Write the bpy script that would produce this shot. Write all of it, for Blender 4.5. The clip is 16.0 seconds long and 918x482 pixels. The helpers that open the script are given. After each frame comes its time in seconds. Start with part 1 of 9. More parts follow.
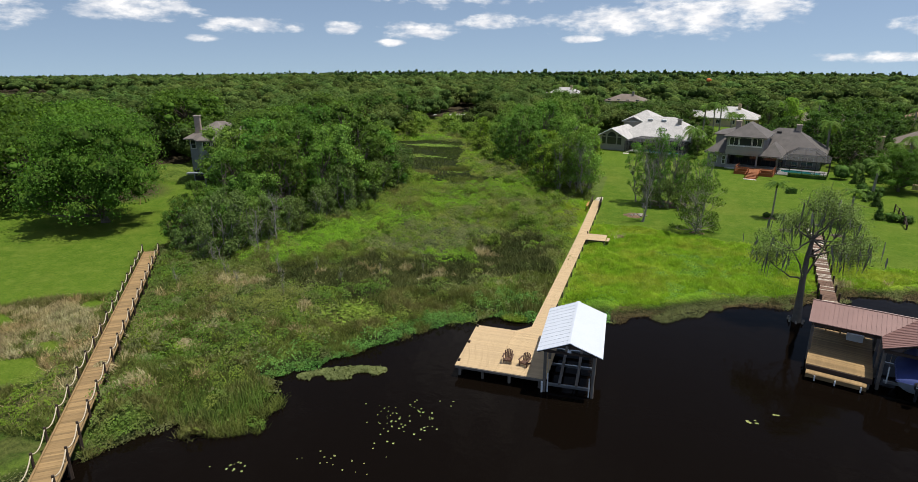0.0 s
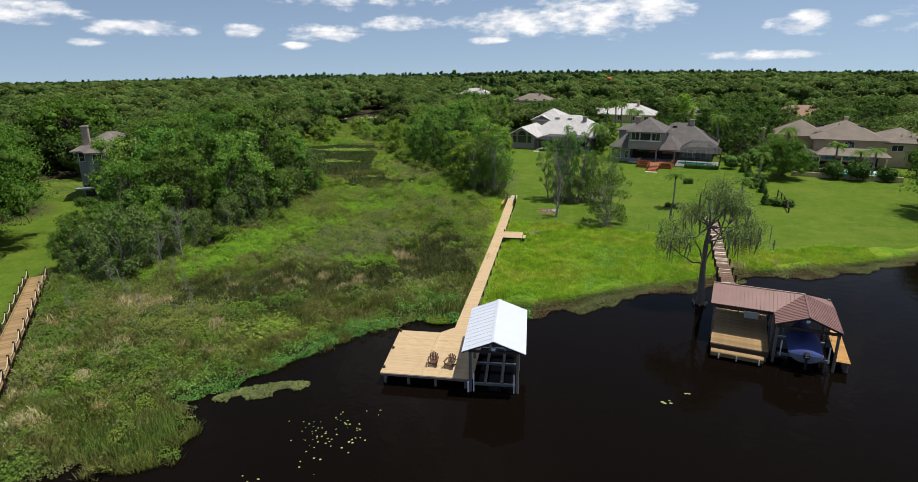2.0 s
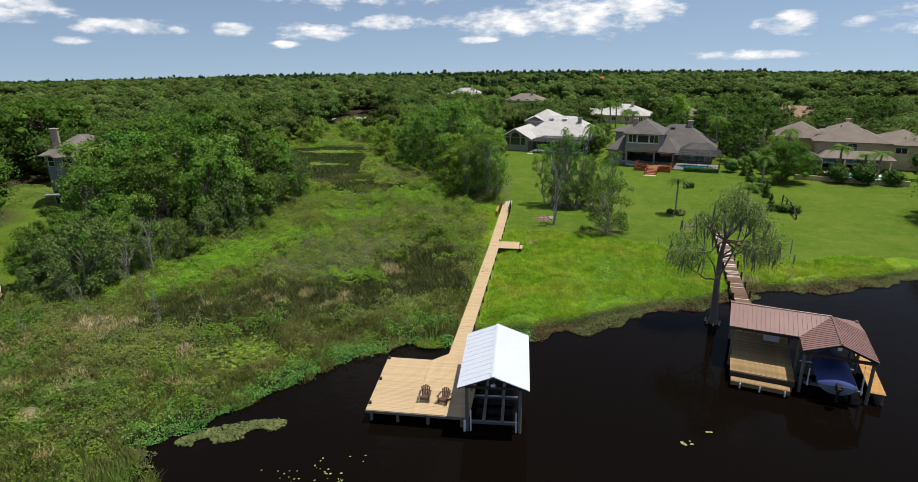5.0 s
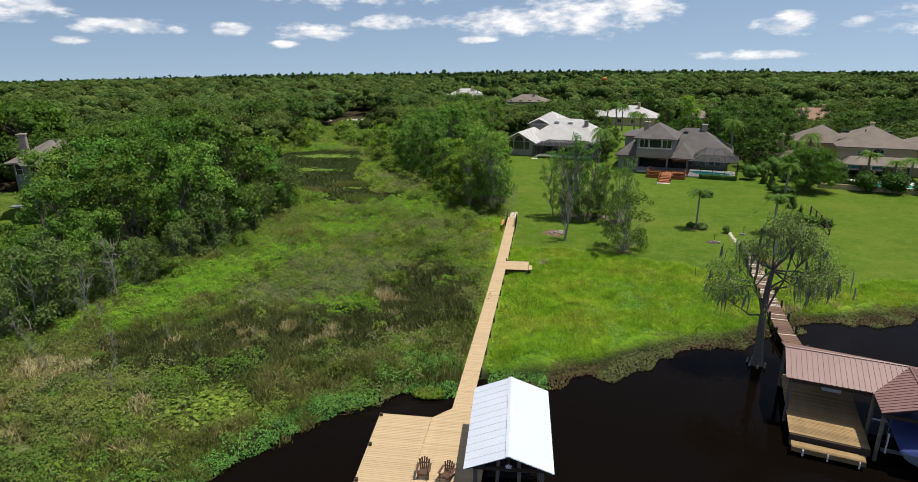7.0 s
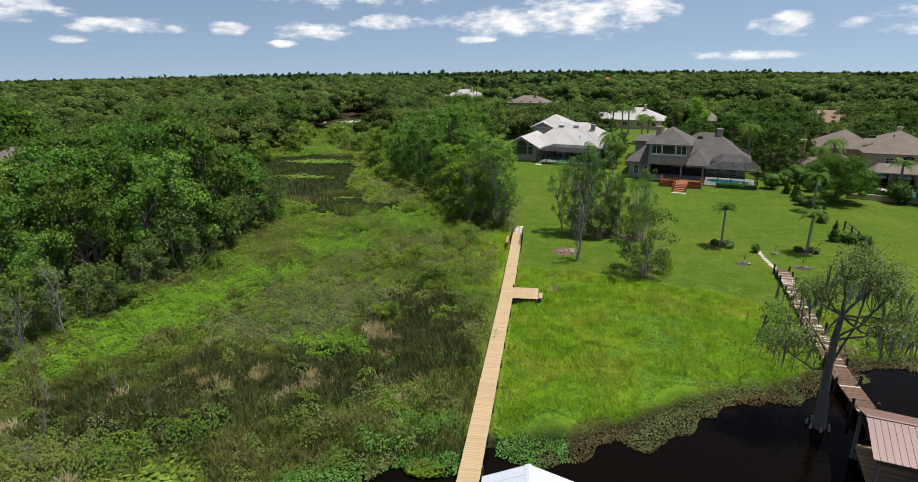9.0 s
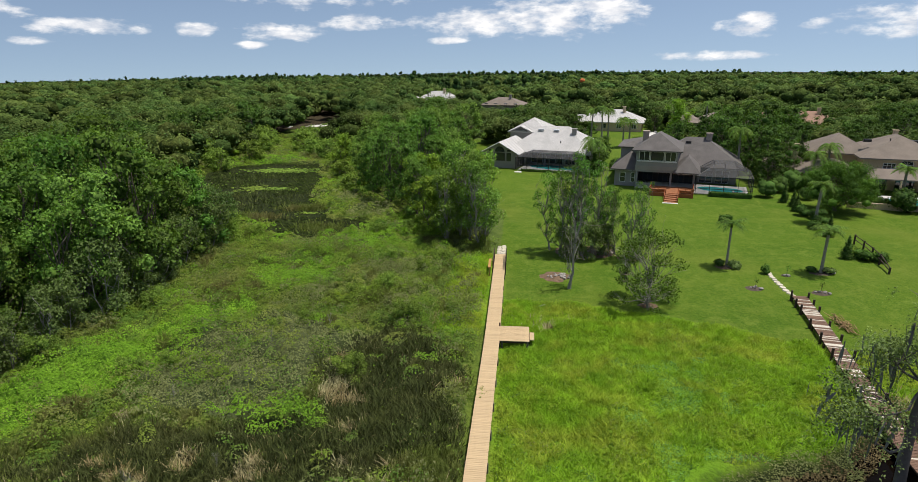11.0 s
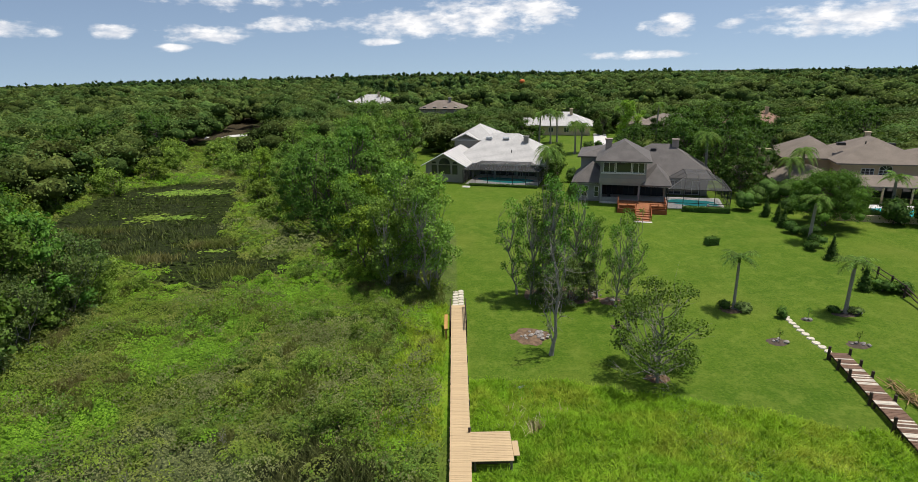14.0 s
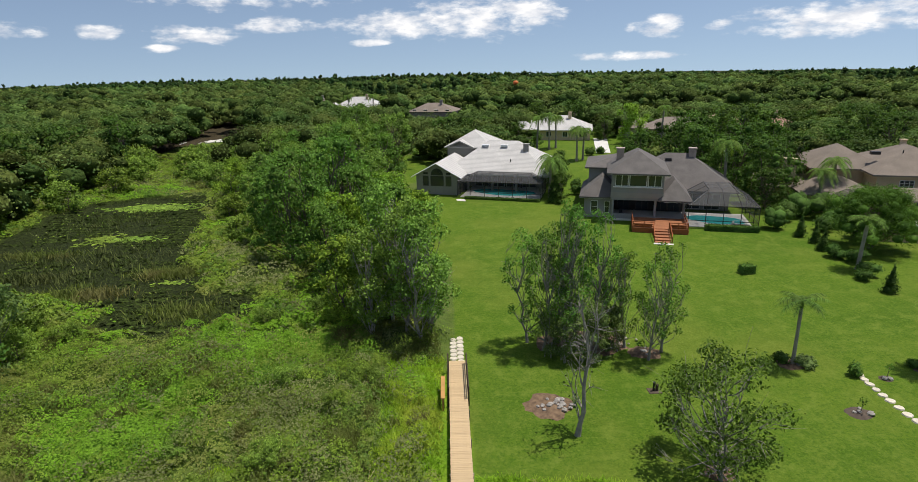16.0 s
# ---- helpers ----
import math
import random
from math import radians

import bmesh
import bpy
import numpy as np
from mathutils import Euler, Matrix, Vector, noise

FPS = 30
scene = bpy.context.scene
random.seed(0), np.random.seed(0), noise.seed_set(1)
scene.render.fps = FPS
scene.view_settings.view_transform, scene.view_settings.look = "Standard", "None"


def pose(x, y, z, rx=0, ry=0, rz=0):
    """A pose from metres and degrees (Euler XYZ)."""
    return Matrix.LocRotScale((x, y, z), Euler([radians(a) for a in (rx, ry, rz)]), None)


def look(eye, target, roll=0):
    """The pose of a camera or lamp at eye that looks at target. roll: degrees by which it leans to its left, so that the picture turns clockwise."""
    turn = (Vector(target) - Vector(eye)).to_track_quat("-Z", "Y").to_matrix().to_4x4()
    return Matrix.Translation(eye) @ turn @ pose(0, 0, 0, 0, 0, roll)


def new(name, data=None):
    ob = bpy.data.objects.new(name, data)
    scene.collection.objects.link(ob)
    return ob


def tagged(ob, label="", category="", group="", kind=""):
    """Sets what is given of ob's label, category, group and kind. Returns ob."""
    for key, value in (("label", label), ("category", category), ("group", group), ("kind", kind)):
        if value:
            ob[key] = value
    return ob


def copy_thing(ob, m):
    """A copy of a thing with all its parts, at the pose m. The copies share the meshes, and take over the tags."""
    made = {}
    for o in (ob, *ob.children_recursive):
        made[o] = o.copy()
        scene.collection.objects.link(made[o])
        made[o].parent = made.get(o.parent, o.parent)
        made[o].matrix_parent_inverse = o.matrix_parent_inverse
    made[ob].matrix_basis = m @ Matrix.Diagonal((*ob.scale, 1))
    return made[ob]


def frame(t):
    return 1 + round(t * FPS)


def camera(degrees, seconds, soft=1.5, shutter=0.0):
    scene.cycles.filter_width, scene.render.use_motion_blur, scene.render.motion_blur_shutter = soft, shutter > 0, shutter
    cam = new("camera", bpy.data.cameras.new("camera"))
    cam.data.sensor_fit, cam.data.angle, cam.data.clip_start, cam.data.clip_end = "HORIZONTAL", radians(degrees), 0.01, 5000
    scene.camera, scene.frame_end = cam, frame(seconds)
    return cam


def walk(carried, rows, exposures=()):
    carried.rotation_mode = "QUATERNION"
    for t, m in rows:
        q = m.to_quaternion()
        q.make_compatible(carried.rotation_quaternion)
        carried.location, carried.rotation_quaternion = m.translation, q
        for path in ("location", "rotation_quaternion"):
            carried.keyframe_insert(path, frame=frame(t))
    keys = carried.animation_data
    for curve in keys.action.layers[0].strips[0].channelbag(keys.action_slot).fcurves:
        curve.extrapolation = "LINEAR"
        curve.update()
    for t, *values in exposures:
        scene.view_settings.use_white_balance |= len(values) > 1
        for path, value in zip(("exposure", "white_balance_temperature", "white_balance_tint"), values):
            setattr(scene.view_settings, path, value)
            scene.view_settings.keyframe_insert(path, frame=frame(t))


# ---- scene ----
cam = camera(77.0, 16.0, soft=0.75)
METRES, EYE, TILT, LEAN, TURN = 54.3, 22.0, 0.0, -0.45, 18.3
ROWS = [
    (0.0, 0.0, 0.0, 0.0, -0.18, -17.5, 0.56),
    (0.5, 0.0053, 0.0008, 0.0021, -2.05, -17.54, 0.73),
    (1.0, 0.0046, 0.0022, 0.0011, -6.28, -17.49, 1.08),
    (1.5, 0.0022, 0.0028, 0.0011, -8.29, -17.48, 1.21),
    (2.0, 0.0008, 0.0042, 0.0011, -8.8, -17.47, 1.2),
    (2.5, 0.0002, 0.0068, 0.0011, -8.99, -17.47, 1.19),
    (3.0, -0.0001, 0.013, 0.0008, -9.22, -17.48, 1.17),
    (3.5, 0.0004, 0.0246, 0.0007, -9.4, -17.5, 1.12),
    (4.0, 0.0027, 0.0399, 0.0007, -9.58, -17.52, 1.1),
    (6.5, 0.0212, 0.1889, 0.0014, -9.78, -17.57, 1.09),
    (7.0, 0.0252, 0.2227, 0.0012, -9.81, -17.56, 1.06),
    (7.5, 0.0303, 0.2596, 0.0014, -9.84, -17.58, 1.02),
    (8.0, 0.0352, 0.2934, 0.0011, -9.88, -17.57, 1.01),
    (8.5, 0.0406, 0.3309, 0.0008, -9.92, -17.57, 0.99),
    (9.0, 0.0459, 0.3655, 0.0009, -9.95, -17.57, 0.98),
    (11.5, 0.0794, 0.567, 0.0001, -13.02, -17.55, 1.13),
    (12.0, 0.0869, 0.6086, -0.0, -13.48, -17.58, 1.11),
    (12.5, 0.0967, 0.6538, -0.0007, -16.57, -17.56, 1.44),
    (13.0, 0.1048, 0.6978, -0.0011, -17.95, -17.56, 1.53),
    (13.5, 0.1164, 0.7471, -0.0015, -18.5, -17.56, 1.55),
    (14.0, 0.1281, 0.7934, -0.002, -18.89, -17.58, 1.57),
    (14.5, 0.1425, 0.8452, -0.0021, -19.21, -17.6, 1.56),
    (15.0, 0.1572, 0.8944, -0.0025, -19.43, -17.59, 1.58),
    (15.5, 0.1721, 0.9454, -0.0022, -19.64, -17.55, 1.55),
    (16.0, 0.1786, 0.9739, -0.0032, -19.84, -17.53, 1.57),
]
walk(cam, [(t, pose(-0.164, -0.054, EYE, TILT, LEAN, TURN) @ pose(METRES * x, METRES * y, METRES * z, 90 + pitch, roll, yaw)) for t, x, y, z, yaw, pitch, roll in ROWS])

# ---- world, sun, exposure ----
SUN_AZ, SUN_EL = 72.0, 72.5            # degrees: clockwise from +y, above the horizon
world = bpy.data.worlds.new("world")
scene.world = world
world.use_nodes = True
SKY_STRENGTH = 0.118


def math_node(tree, op, a, b=None, clamp=False):
    n = tree.nodes.new("ShaderNodeMath")
    n.operation, n.use_clamp = op, clamp
    for i, v in enumerate((a, b)):
        if v is None:
            continue
        if isinstance(v, (int, float)):
            n.inputs[i].default_value = v
        else:
            tree.links.new(v, n.inputs[i])
    return n.outputs[0]


def mix_color(tree, fac, a, b, blend="MIX"):
    n = tree.nodes.new("ShaderNodeMix")
    n.data_type, n.blend_type = "RGBA", blend
    for sock, v in ((n.inputs[0], fac), (n.inputs[6], a), (n.inputs[7], b)):
        if isinstance(v, (int, float)):
            sock.default_value = v
        elif isinstance(v, tuple):
            sock.default_value = (*v[:3], 1)
        else:
            tree.links.new(v, sock)
    return n.outputs[2]


def build_world():
    t = world.node_tree
    t.nodes.clear()
    out = t.nodes.new("ShaderNodeOutputWorld")
    bg = t.nodes.new("ShaderNodeBackground")
    bg.inputs[1].default_value = SKY_STRENGTH
    sky = t.nodes.new("ShaderNodeTexSky")
    sky.sky_type, sky.sun_disc = "NISHITA", False
    sky.sun_elevation, sky.sun_rotation = radians(SUN_EL), radians(SUN_AZ)
    sky.air_density, sky.dust_density, sky.ozone_density = 1.0, 0.3, 1.6
    co = t.nodes.new("ShaderNodeTexCoord")
    sep = t.nodes.new("ShaderNodeSeparateXYZ")
    t.links.new(co.outputs["Generated"], sep.inputs[0])
    x, y, z = sep.outputs
    # the haze layer is thin: look a little higher into the model's sky
    lift = t.nodes.new("ShaderNodeVectorMath")
    lift.operation = "ADD"
    lift.inputs[1].default_value = (0, 0, 0.16)
    t.links.new(co.outputs["Generated"], lift.inputs[0])
    t.links.new(lift.outputs[0], sky.inputs["Vector"])
    az = math_node(t, "MULTIPLY", math_node(t, "ARCTAN2", x, y), 57.2958)
    el = math_node(t, "MULTIPLY", math_node(t, "ARCSINE", z), 57.2958)
    comb = t.nodes.new("ShaderNodeCombineXYZ")
    t.links.new(az, comb.inputs[0])
    t.links.new(math_node(t, "MULTIPLY", el, 2.4), comb.inputs[1])
    puff = t.nodes.new("ShaderNodeTexNoise")
    puff.inputs["Scale"].default_value, puff.inputs["Detail"].default_value, puff.inputs["Roughness"].default_value = 0.42, 8, 0.58
    t.links.new(comb.outputs[0], puff.inputs["Vector"])
    rag = math_node(t, "MULTIPLY", math_node(t, "SUBTRACT", puff.outputs[0], 0.49), 3.8)
    # cumulus: azimuth, elevation of the flat base, half width, height (degrees)
    clouds = [(-45.5, 3.6, 5.5, 1.4), (-37.0, 2.6, 4.5, 1.0), (-40.9, 1.6, 1.6, 0.5), (-28.5, 2.5, 2.0, 0.9), (-21.7, 2.2, 4.2, 1.1),
              (-15.0, 3.0, 4.2, 1.0), (-4.0, 2.7, 6.0, 2.0), (2.5, 2.9, 8.0, 2.6), (8.0, 3.6, 4.0, 2.0), (19.6, 2.2, 2.6, 1.3), (24.5, 2.3, 1.6, 0.6),
              (16.9, -0.1, 5.0, 0.6), (33.5, 2.0, 8.5, 1.9), (44.0, 0.5, 5.0, 0.8), (-60.0, 3.0, 9.0, 2.2), (58.0, 3.0, 9.0, 2.4),
              (-18.0, 5.6, 12.0, 2.0), (14.0, 6.2, 14.0, 2.4), (-24.5, 1.3, 1.6, 0.5), (-7.0, 1.6, 2.2, 0.5)]
    cover = None
    for a, e, w, h in clouds:
        dx = math_node(t, "DIVIDE", math_node(t, "SUBTRACT", az, a), w)
        dy = math_node(t, "DIVIDE", math_node(t, "SUBTRACT", el, e + 0.30 * h), h * 0.75)
        r2 = math_node(t, "ADD", math_node(t, "MULTIPLY", dx, dx), math_node(t, "MULTIPLY", dy, dy))
        m = math_node(t, "SUBTRACT", 1.0, r2)
        cover = m if cover is None else math_node(t, "MAXIMUM", cover, m)
    # a broken field of cumulus higher up, out of view
    high = t.nodes.new("ShaderNodeTexNoise")
    high.inputs["Scale"].default_value, high.inputs["Detail"].default_value = 2.2, 6
    t.links.new(co.outputs["Generated"], high.inputs["Vector"])
    up = math_node(t, "MULTIPLY", math_node(t, "SUBTRACT", high.outputs[0], 0.55), 5.0)
    gate = math_node(t, "MULTIPLY", math_node(t, "SUBTRACT", el, 9.0), 0.2, True)
    up = math_node(t, "SUBTRACT", math_node(t, "MULTIPLY", math_node(t, "ADD", up, 1.0), gate), 1.0)
    mask = math_node(t, "MULTIPLY", math_node(t, "ADD", math_node(t, "MAXIMUM", cover, up), rag), 0.75, True)
    ramp = t.nodes.new("ShaderNodeMapRange")
    ramp.interpolation_type = "SMOOTHSTEP"
    t.links.new(mask, ramp.inputs[0])
    # clouds: bright tops, greyer where they are thick
    grey = t.nodes.new("ShaderNodeTexNoise")
    grey.inputs["Scale"].default_value, grey.inputs["Detail"].default_value = 0.5, 4
    t.links.new(comb.outputs[0], grey.inputs["Vector"])
    white = mix_color(t, math_node(t, "MULTIPLY", math_node(t, "SUBTRACT", grey.outputs[0], 0.38), 4.0, True), (6.6, 6.8, 7.3), (10.2, 9.9, 9.6))
    blue = t.nodes.new("ShaderNodeHueSaturation")
    blue.inputs["Saturation"].default_value, blue.inputs["Value"].default_value = 0.88, 0.92
    t.links.new(sky.outputs[0], blue.inputs["Color"])
    color = mix_color(t, math_node(t, "MULTIPLY", ramp.outputs[0], 0.93), blue.outputs[0], white)
    t.links.new(color, bg.inputs[0])
    t.links.new(bg.outputs[0], out.inputs[0])


build_world()
sun = new("sun", bpy.data.lights.new("sun", "SUN"))
sun.data.energy, sun.data.angle, sun.data.color = 4.5, radians(0.55), (1.0, 0.955, 0.88)
SUN_DIR = Vector((math.sin(radians(SUN_AZ)) * math.cos(radians(SUN_EL)), math.cos(radians(SUN_AZ)) * math.cos(radians(SUN_EL)), math.sin(radians(SUN_EL))))
sun.matrix_world = look(SUN_DIR * 60, (0, 0, 0))
scene.view_settings.exposure = 0.0


# ---- materials ----
def material(name, base, rough=0.7, var=0.25, scale=3.0, fine=40.0, bump=0.2, metal=0.0, tint=None, obj_random=0.0, island=0.0, coords="Object", spec=0.4):
    """A surface with blotches at one scale, grain at another, and relief."""
    m = bpy.data.materials.new(name)
    m.use_nodes = True
    t = m.node_tree
    b = t.nodes["Principled BSDF"]
    b.inputs["Roughness"].default_value, b.inputs["Metallic"].default_value = rough, metal
    b.inputs["Specular IOR Level"].default_value = spec
    co = t.nodes.new("ShaderNodeTexCoord")
    big, small = t.nodes.new("ShaderNodeTexNoise"), t.nodes.new("ShaderNodeTexNoise")
    for n, s in ((big, scale), (small, fine)):
        n.inputs["Scale"].default_value, n.inputs["Detail"].default_value = s, 5
        t.links.new(co.outputs[coords], n.inputs["Vector"])
    dark = tuple(c * (1 - var) for c in base)
    light = tint if tint else tuple(min(1, c * (1 + var)) for c in base)
    color = mix_color(t, math_node(t, "MULTIPLY", math_node(t, "SUBTRACT", big.outputs[0], 0.3), 2.5, True), dark, light)
    color = mix_color(t, 0.35, color, mix_color(t, small.outputs[0], tuple(c * 0.55 for c in base), tuple(min(1, c * 1.45) for c in base)))
    rnd = None
    if obj_random:
        rnd, amount = t.nodes.new("ShaderNodeObjectInfo").outputs["Random"], obj_random
    if island:
        rnd, amount = t.nodes.new("ShaderNodeNewGeometry").outputs["Random Per Island"], island
    if rnd is not None:
        hsv = t.nodes.new("ShaderNodeHueSaturation")
        t.links.new(math_node(t, "ADD", math_node(t, "MULTIPLY", rnd, 2 * amount), 1 - amount), hsv.inputs["Value"])
        t.links.new(color, hsv.inputs["Color"])
        color = hsv.outputs[0]
    t.links.new(color, b.inputs["Base Color"])
    if bump:
        bn = t.nodes.new("ShaderNodeBump")
        bn.inputs["Strength"].default_value, bn.inputs["Distance"].default_value = bump, 0.02
        t.links.new(small.outputs[0], bn.inputs["Height"])
        t.links.new(bn.outputs[0], b.inputs["Normal"])
    return m


def leaf_material(name, base, light, island=0.35, obj_random=0.15, through_light=0.38, rough=0.62, hue=0.02, spec=0.07, clumps=1.5, relief=0.0, crowns=0.0, patch=None, mass=0.35):
    """Leaves: each differs a little from the next, each plant from its neighbours; light passes through."""
    m = bpy.data.materials.new(name)
    m.use_nodes = True
    t = m.node_tree
    b = t.nodes["Principled BSDF"]
    out = t.nodes["Material Output"]
    b.inputs["Roughness"].default_value, b.inputs["Specular IOR Level"].default_value = rough, spec
    geo, info = t.nodes.new("ShaderNodeNewGeometry"), t.nodes.new("ShaderNodeObjectInfo")
    co = t.nodes.new("ShaderNodeTexCoord")
    big = t.nodes.new("ShaderNodeTexNoise")
    big.inputs["Scale"].default_value, big.inputs["Detail"].default_value = 0.25, 3
    t.links.new(geo.outputs["Position"], big.inputs["Vector"])
    isl = geo.outputs["Random Per Island"]
    f = math_node(t, "ADD", math_node(t, "MULTIPLY", isl, 0.3), math_node(t, "MULTIPLY", math_node(t, "SUBTRACT", big.outputs[0], 0.30), 1.5), True)
    color = mix_color(t, f, base, light)
    if patch:
        # older, duller growth in drifts some metres across
        drift = t.nodes.new("ShaderNodeTexNoise")
        drift.inputs["Scale"].default_value, drift.inputs["Detail"].default_value, drift.inputs["Roughness"].default_value = 0.16, 5, 0.65
        t.links.new(geo.outputs["Position"], drift.inputs["Vector"])
        color = mix_color(t, math_node(t, "MULTIPLY", math_node(t, "MULTIPLY", math_node(t, "SUBTRACT", drift.outputs[0], 0.46), 7.0, True), 0.8), color, patch)
    hsv = t.nodes.new("ShaderNodeHueSaturation")
    val = math_node(t, "ADD", math_node(t, "MULTIPLY", math_node(t, "SUBTRACT", isl, 0.5), 2 * island), 1.0)
    val = math_node(t, "MULTIPLY", val, math_node(t, "ADD", math_node(t, "MULTIPLY", math_node(t, "SUBTRACT", info.outputs["Random"], 0.5), 2 * obj_random), 1.0))
    clump = t.nodes.new("ShaderNodeTexNoise")
    clump.inputs["Scale"].default_value, clump.inputs["Detail"].default_value = 1.1, 4
    t.links.new(geo.outputs["Position"], clump.inputs["Vector"])
    val = math_node(t, "MULTIPLY", val, math_node(t, "ADD", math_node(t, "MULTIPLY", math_node(t, "SUBTRACT", clump.outputs[0], 0.5), clumps), 1.0))
    tone = math_node(t, "ADD", math_node(t, "MULTIPLY", math_node(t, "SUBTRACT", info.outputs["Random"], 0.5), hue), 0.5)
    if crowns:
        # one tone for each crown of a wood, crowns metres across
        flat = t.nodes.new("ShaderNodeVectorMath")
        flat.operation = "MULTIPLY"
        flat.inputs[1].default_value = (1, 1, 0)
        t.links.new(geo.outputs["Position"], flat.inputs[0])
        cell = t.nodes.new("ShaderNodeTexVoronoi")
        cell.inputs["Scale"].default_value = 1.0 / crowns
        t.links.new(flat.outputs[0], cell.inputs["Vector"])
        rgb = t.nodes.new("ShaderNodeSeparateColor")
        t.links.new(cell.outputs["Color"], rgb.inputs[0])
        val = math_node(t, "MULTIPLY", val, math_node(t, "ADD", math_node(t, "MULTIPLY", rgb.outputs[0], 0.55), 0.74))
        tone = math_node(t, "ADD", tone, math_node(t, "MULTIPLY", math_node(t, "SUBTRACT", rgb.outputs[1], 0.55), 0.045))
    t.links.new(val, hsv.inputs["Value"])
    t.links.new(tone, hsv.inputs["Hue"])
    t.links.new(color, hsv.inputs["Color"])
    t.links.new(hsv.outputs[0], b.inputs["Base Color"])
    # small leaves light as part of the soft mass they make up
    lean = t.nodes.new("ShaderNodeVectorMath")
    lean.operation = "SCALE"
    lean.inputs["Scale"].default_value = 1.0 - mass
    t.links.new(geo.outputs["Normal"], lean.inputs[0])
    upward = t.nodes.new("ShaderNodeVectorMath")
    upward.operation = "ADD"
    upward.inputs[1].default_value = (0, 0, mass)
    t.links.new(lean.outputs[0], upward.inputs[0])
    soft_normal = t.nodes.new("ShaderNodeVectorMath")
    soft_normal.operation = "NORMALIZE"
    t.links.new(upward.outputs[0], soft_normal.inputs[0])
    t.links.new(soft_normal.outputs[0], b.inputs["Normal"])
    if relief:
        rough_n = t.nodes.new("ShaderNodeTexNoise")
        rough_n.inputs["Scale"].default_value, rough_n.inputs["Detail"].default_value, rough_n.inputs["Roughness"].default_value = 0.9, 6, 0.7
        t.links.new(geo.outputs["Position"], rough_n.inputs["Vector"])
        bn = t.nodes.new("ShaderNodeBump")
        bn.inputs["Strength"].default_value, bn.inputs["Distance"].default_value = 1.0, relief
        t.links.new(rough_n.outputs[0], bn.inputs["Height"])
        t.links.new(bn.outputs[0], b.inputs["Normal"])
    tr = t.nodes.new("ShaderNodeBsdfTranslucent")
    t.links.new(mix_color(t, 1.0, hsv.outputs[0], (0.95, 1.0, 0.45), "MULTIPLY"), tr.inputs[0])
    mx = t.nodes.new("ShaderNodeMixShader")
    mx.inputs[0].default_value = through_light
    t.links.new(b.outputs[0], mx.inputs[1])
    t.links.new(tr.outputs[0], mx.inputs[2])
    t.links.new(mx.outputs[0], out.inputs[0])
    return m


def striped(m, axis, period, depth, dark, sharp=0.12):
    """Adds courses to a surface: thin grooves every period metres along an object axis."""
    t = m.node_tree
    b = t.nodes["Principled BSDF"]
    co = t.nodes.new("ShaderNodeTexCoord")
    sep = t.nodes.new("ShaderNodeSeparateXYZ")
    t.links.new(co.outputs["Object"], sep.inputs[0])
    saw = math_node(t, "FRACT", math_node(t, "DIVIDE", sep.outputs[axis], period))
    groove = math_node(t, "LESS_THAN", saw, sharp)
    old = b.inputs["Base Color"].links[0].from_socket
    t.links.new(mix_color(t, math_node(t, "MULTIPLY", groove, 1 - dark), old, (0.02, 0.02, 0.02)), b.inputs["Base Color"])
    bn = t.nodes.new("ShaderNodeBump")
    bn.inputs["Strength"].default_value, bn.inputs["Distance"].default_value = 0.6, depth
    t.links.new(saw, bn.inputs["Height"])
    t.links.new(bn.outputs[0], b.inputs["Normal"])
    return m


def water_material():
    m = bpy.data.materials.new("dark_lake_water")
    m.use_nodes = True
    t = m.node_tree
    b = t.nodes["Principled BSDF"]
    b.inputs["Base Color"].default_value = (0.0045, 0.003, 0.002, 1)
    b.inputs["Roughness"].default_value, b.inputs["IOR"].default_value, b.inputs["Specular IOR Level"].default_value = 0.05, 1.33, 0.05
    co = t.nodes.new("ShaderNodeTexCoord")
    n1, n2 = t.nodes.new("ShaderNodeTexNoise"), t.nodes.new("ShaderNodeTexNoise")
    for n, s in ((n1, 1.1), (n2, 0.12)):
        n.inputs["Scale"].default_value, n.inputs["Detail"].default_value = s, 4
        t.links.new(co.outputs["Object"], n.inputs["Vector"])
    bn = t.nodes.new("ShaderNodeBump")
    bn.inputs["Strength"].default_value, bn.inputs["Distance"].default_value = 0.35, 0.05
    t.links.new(math_node(t, "ADD", n1.outputs[0], n2.outputs[0]), bn.inputs["Height"])
    t.links.new(bn.outputs[0], b.inputs["Normal"])
    return m


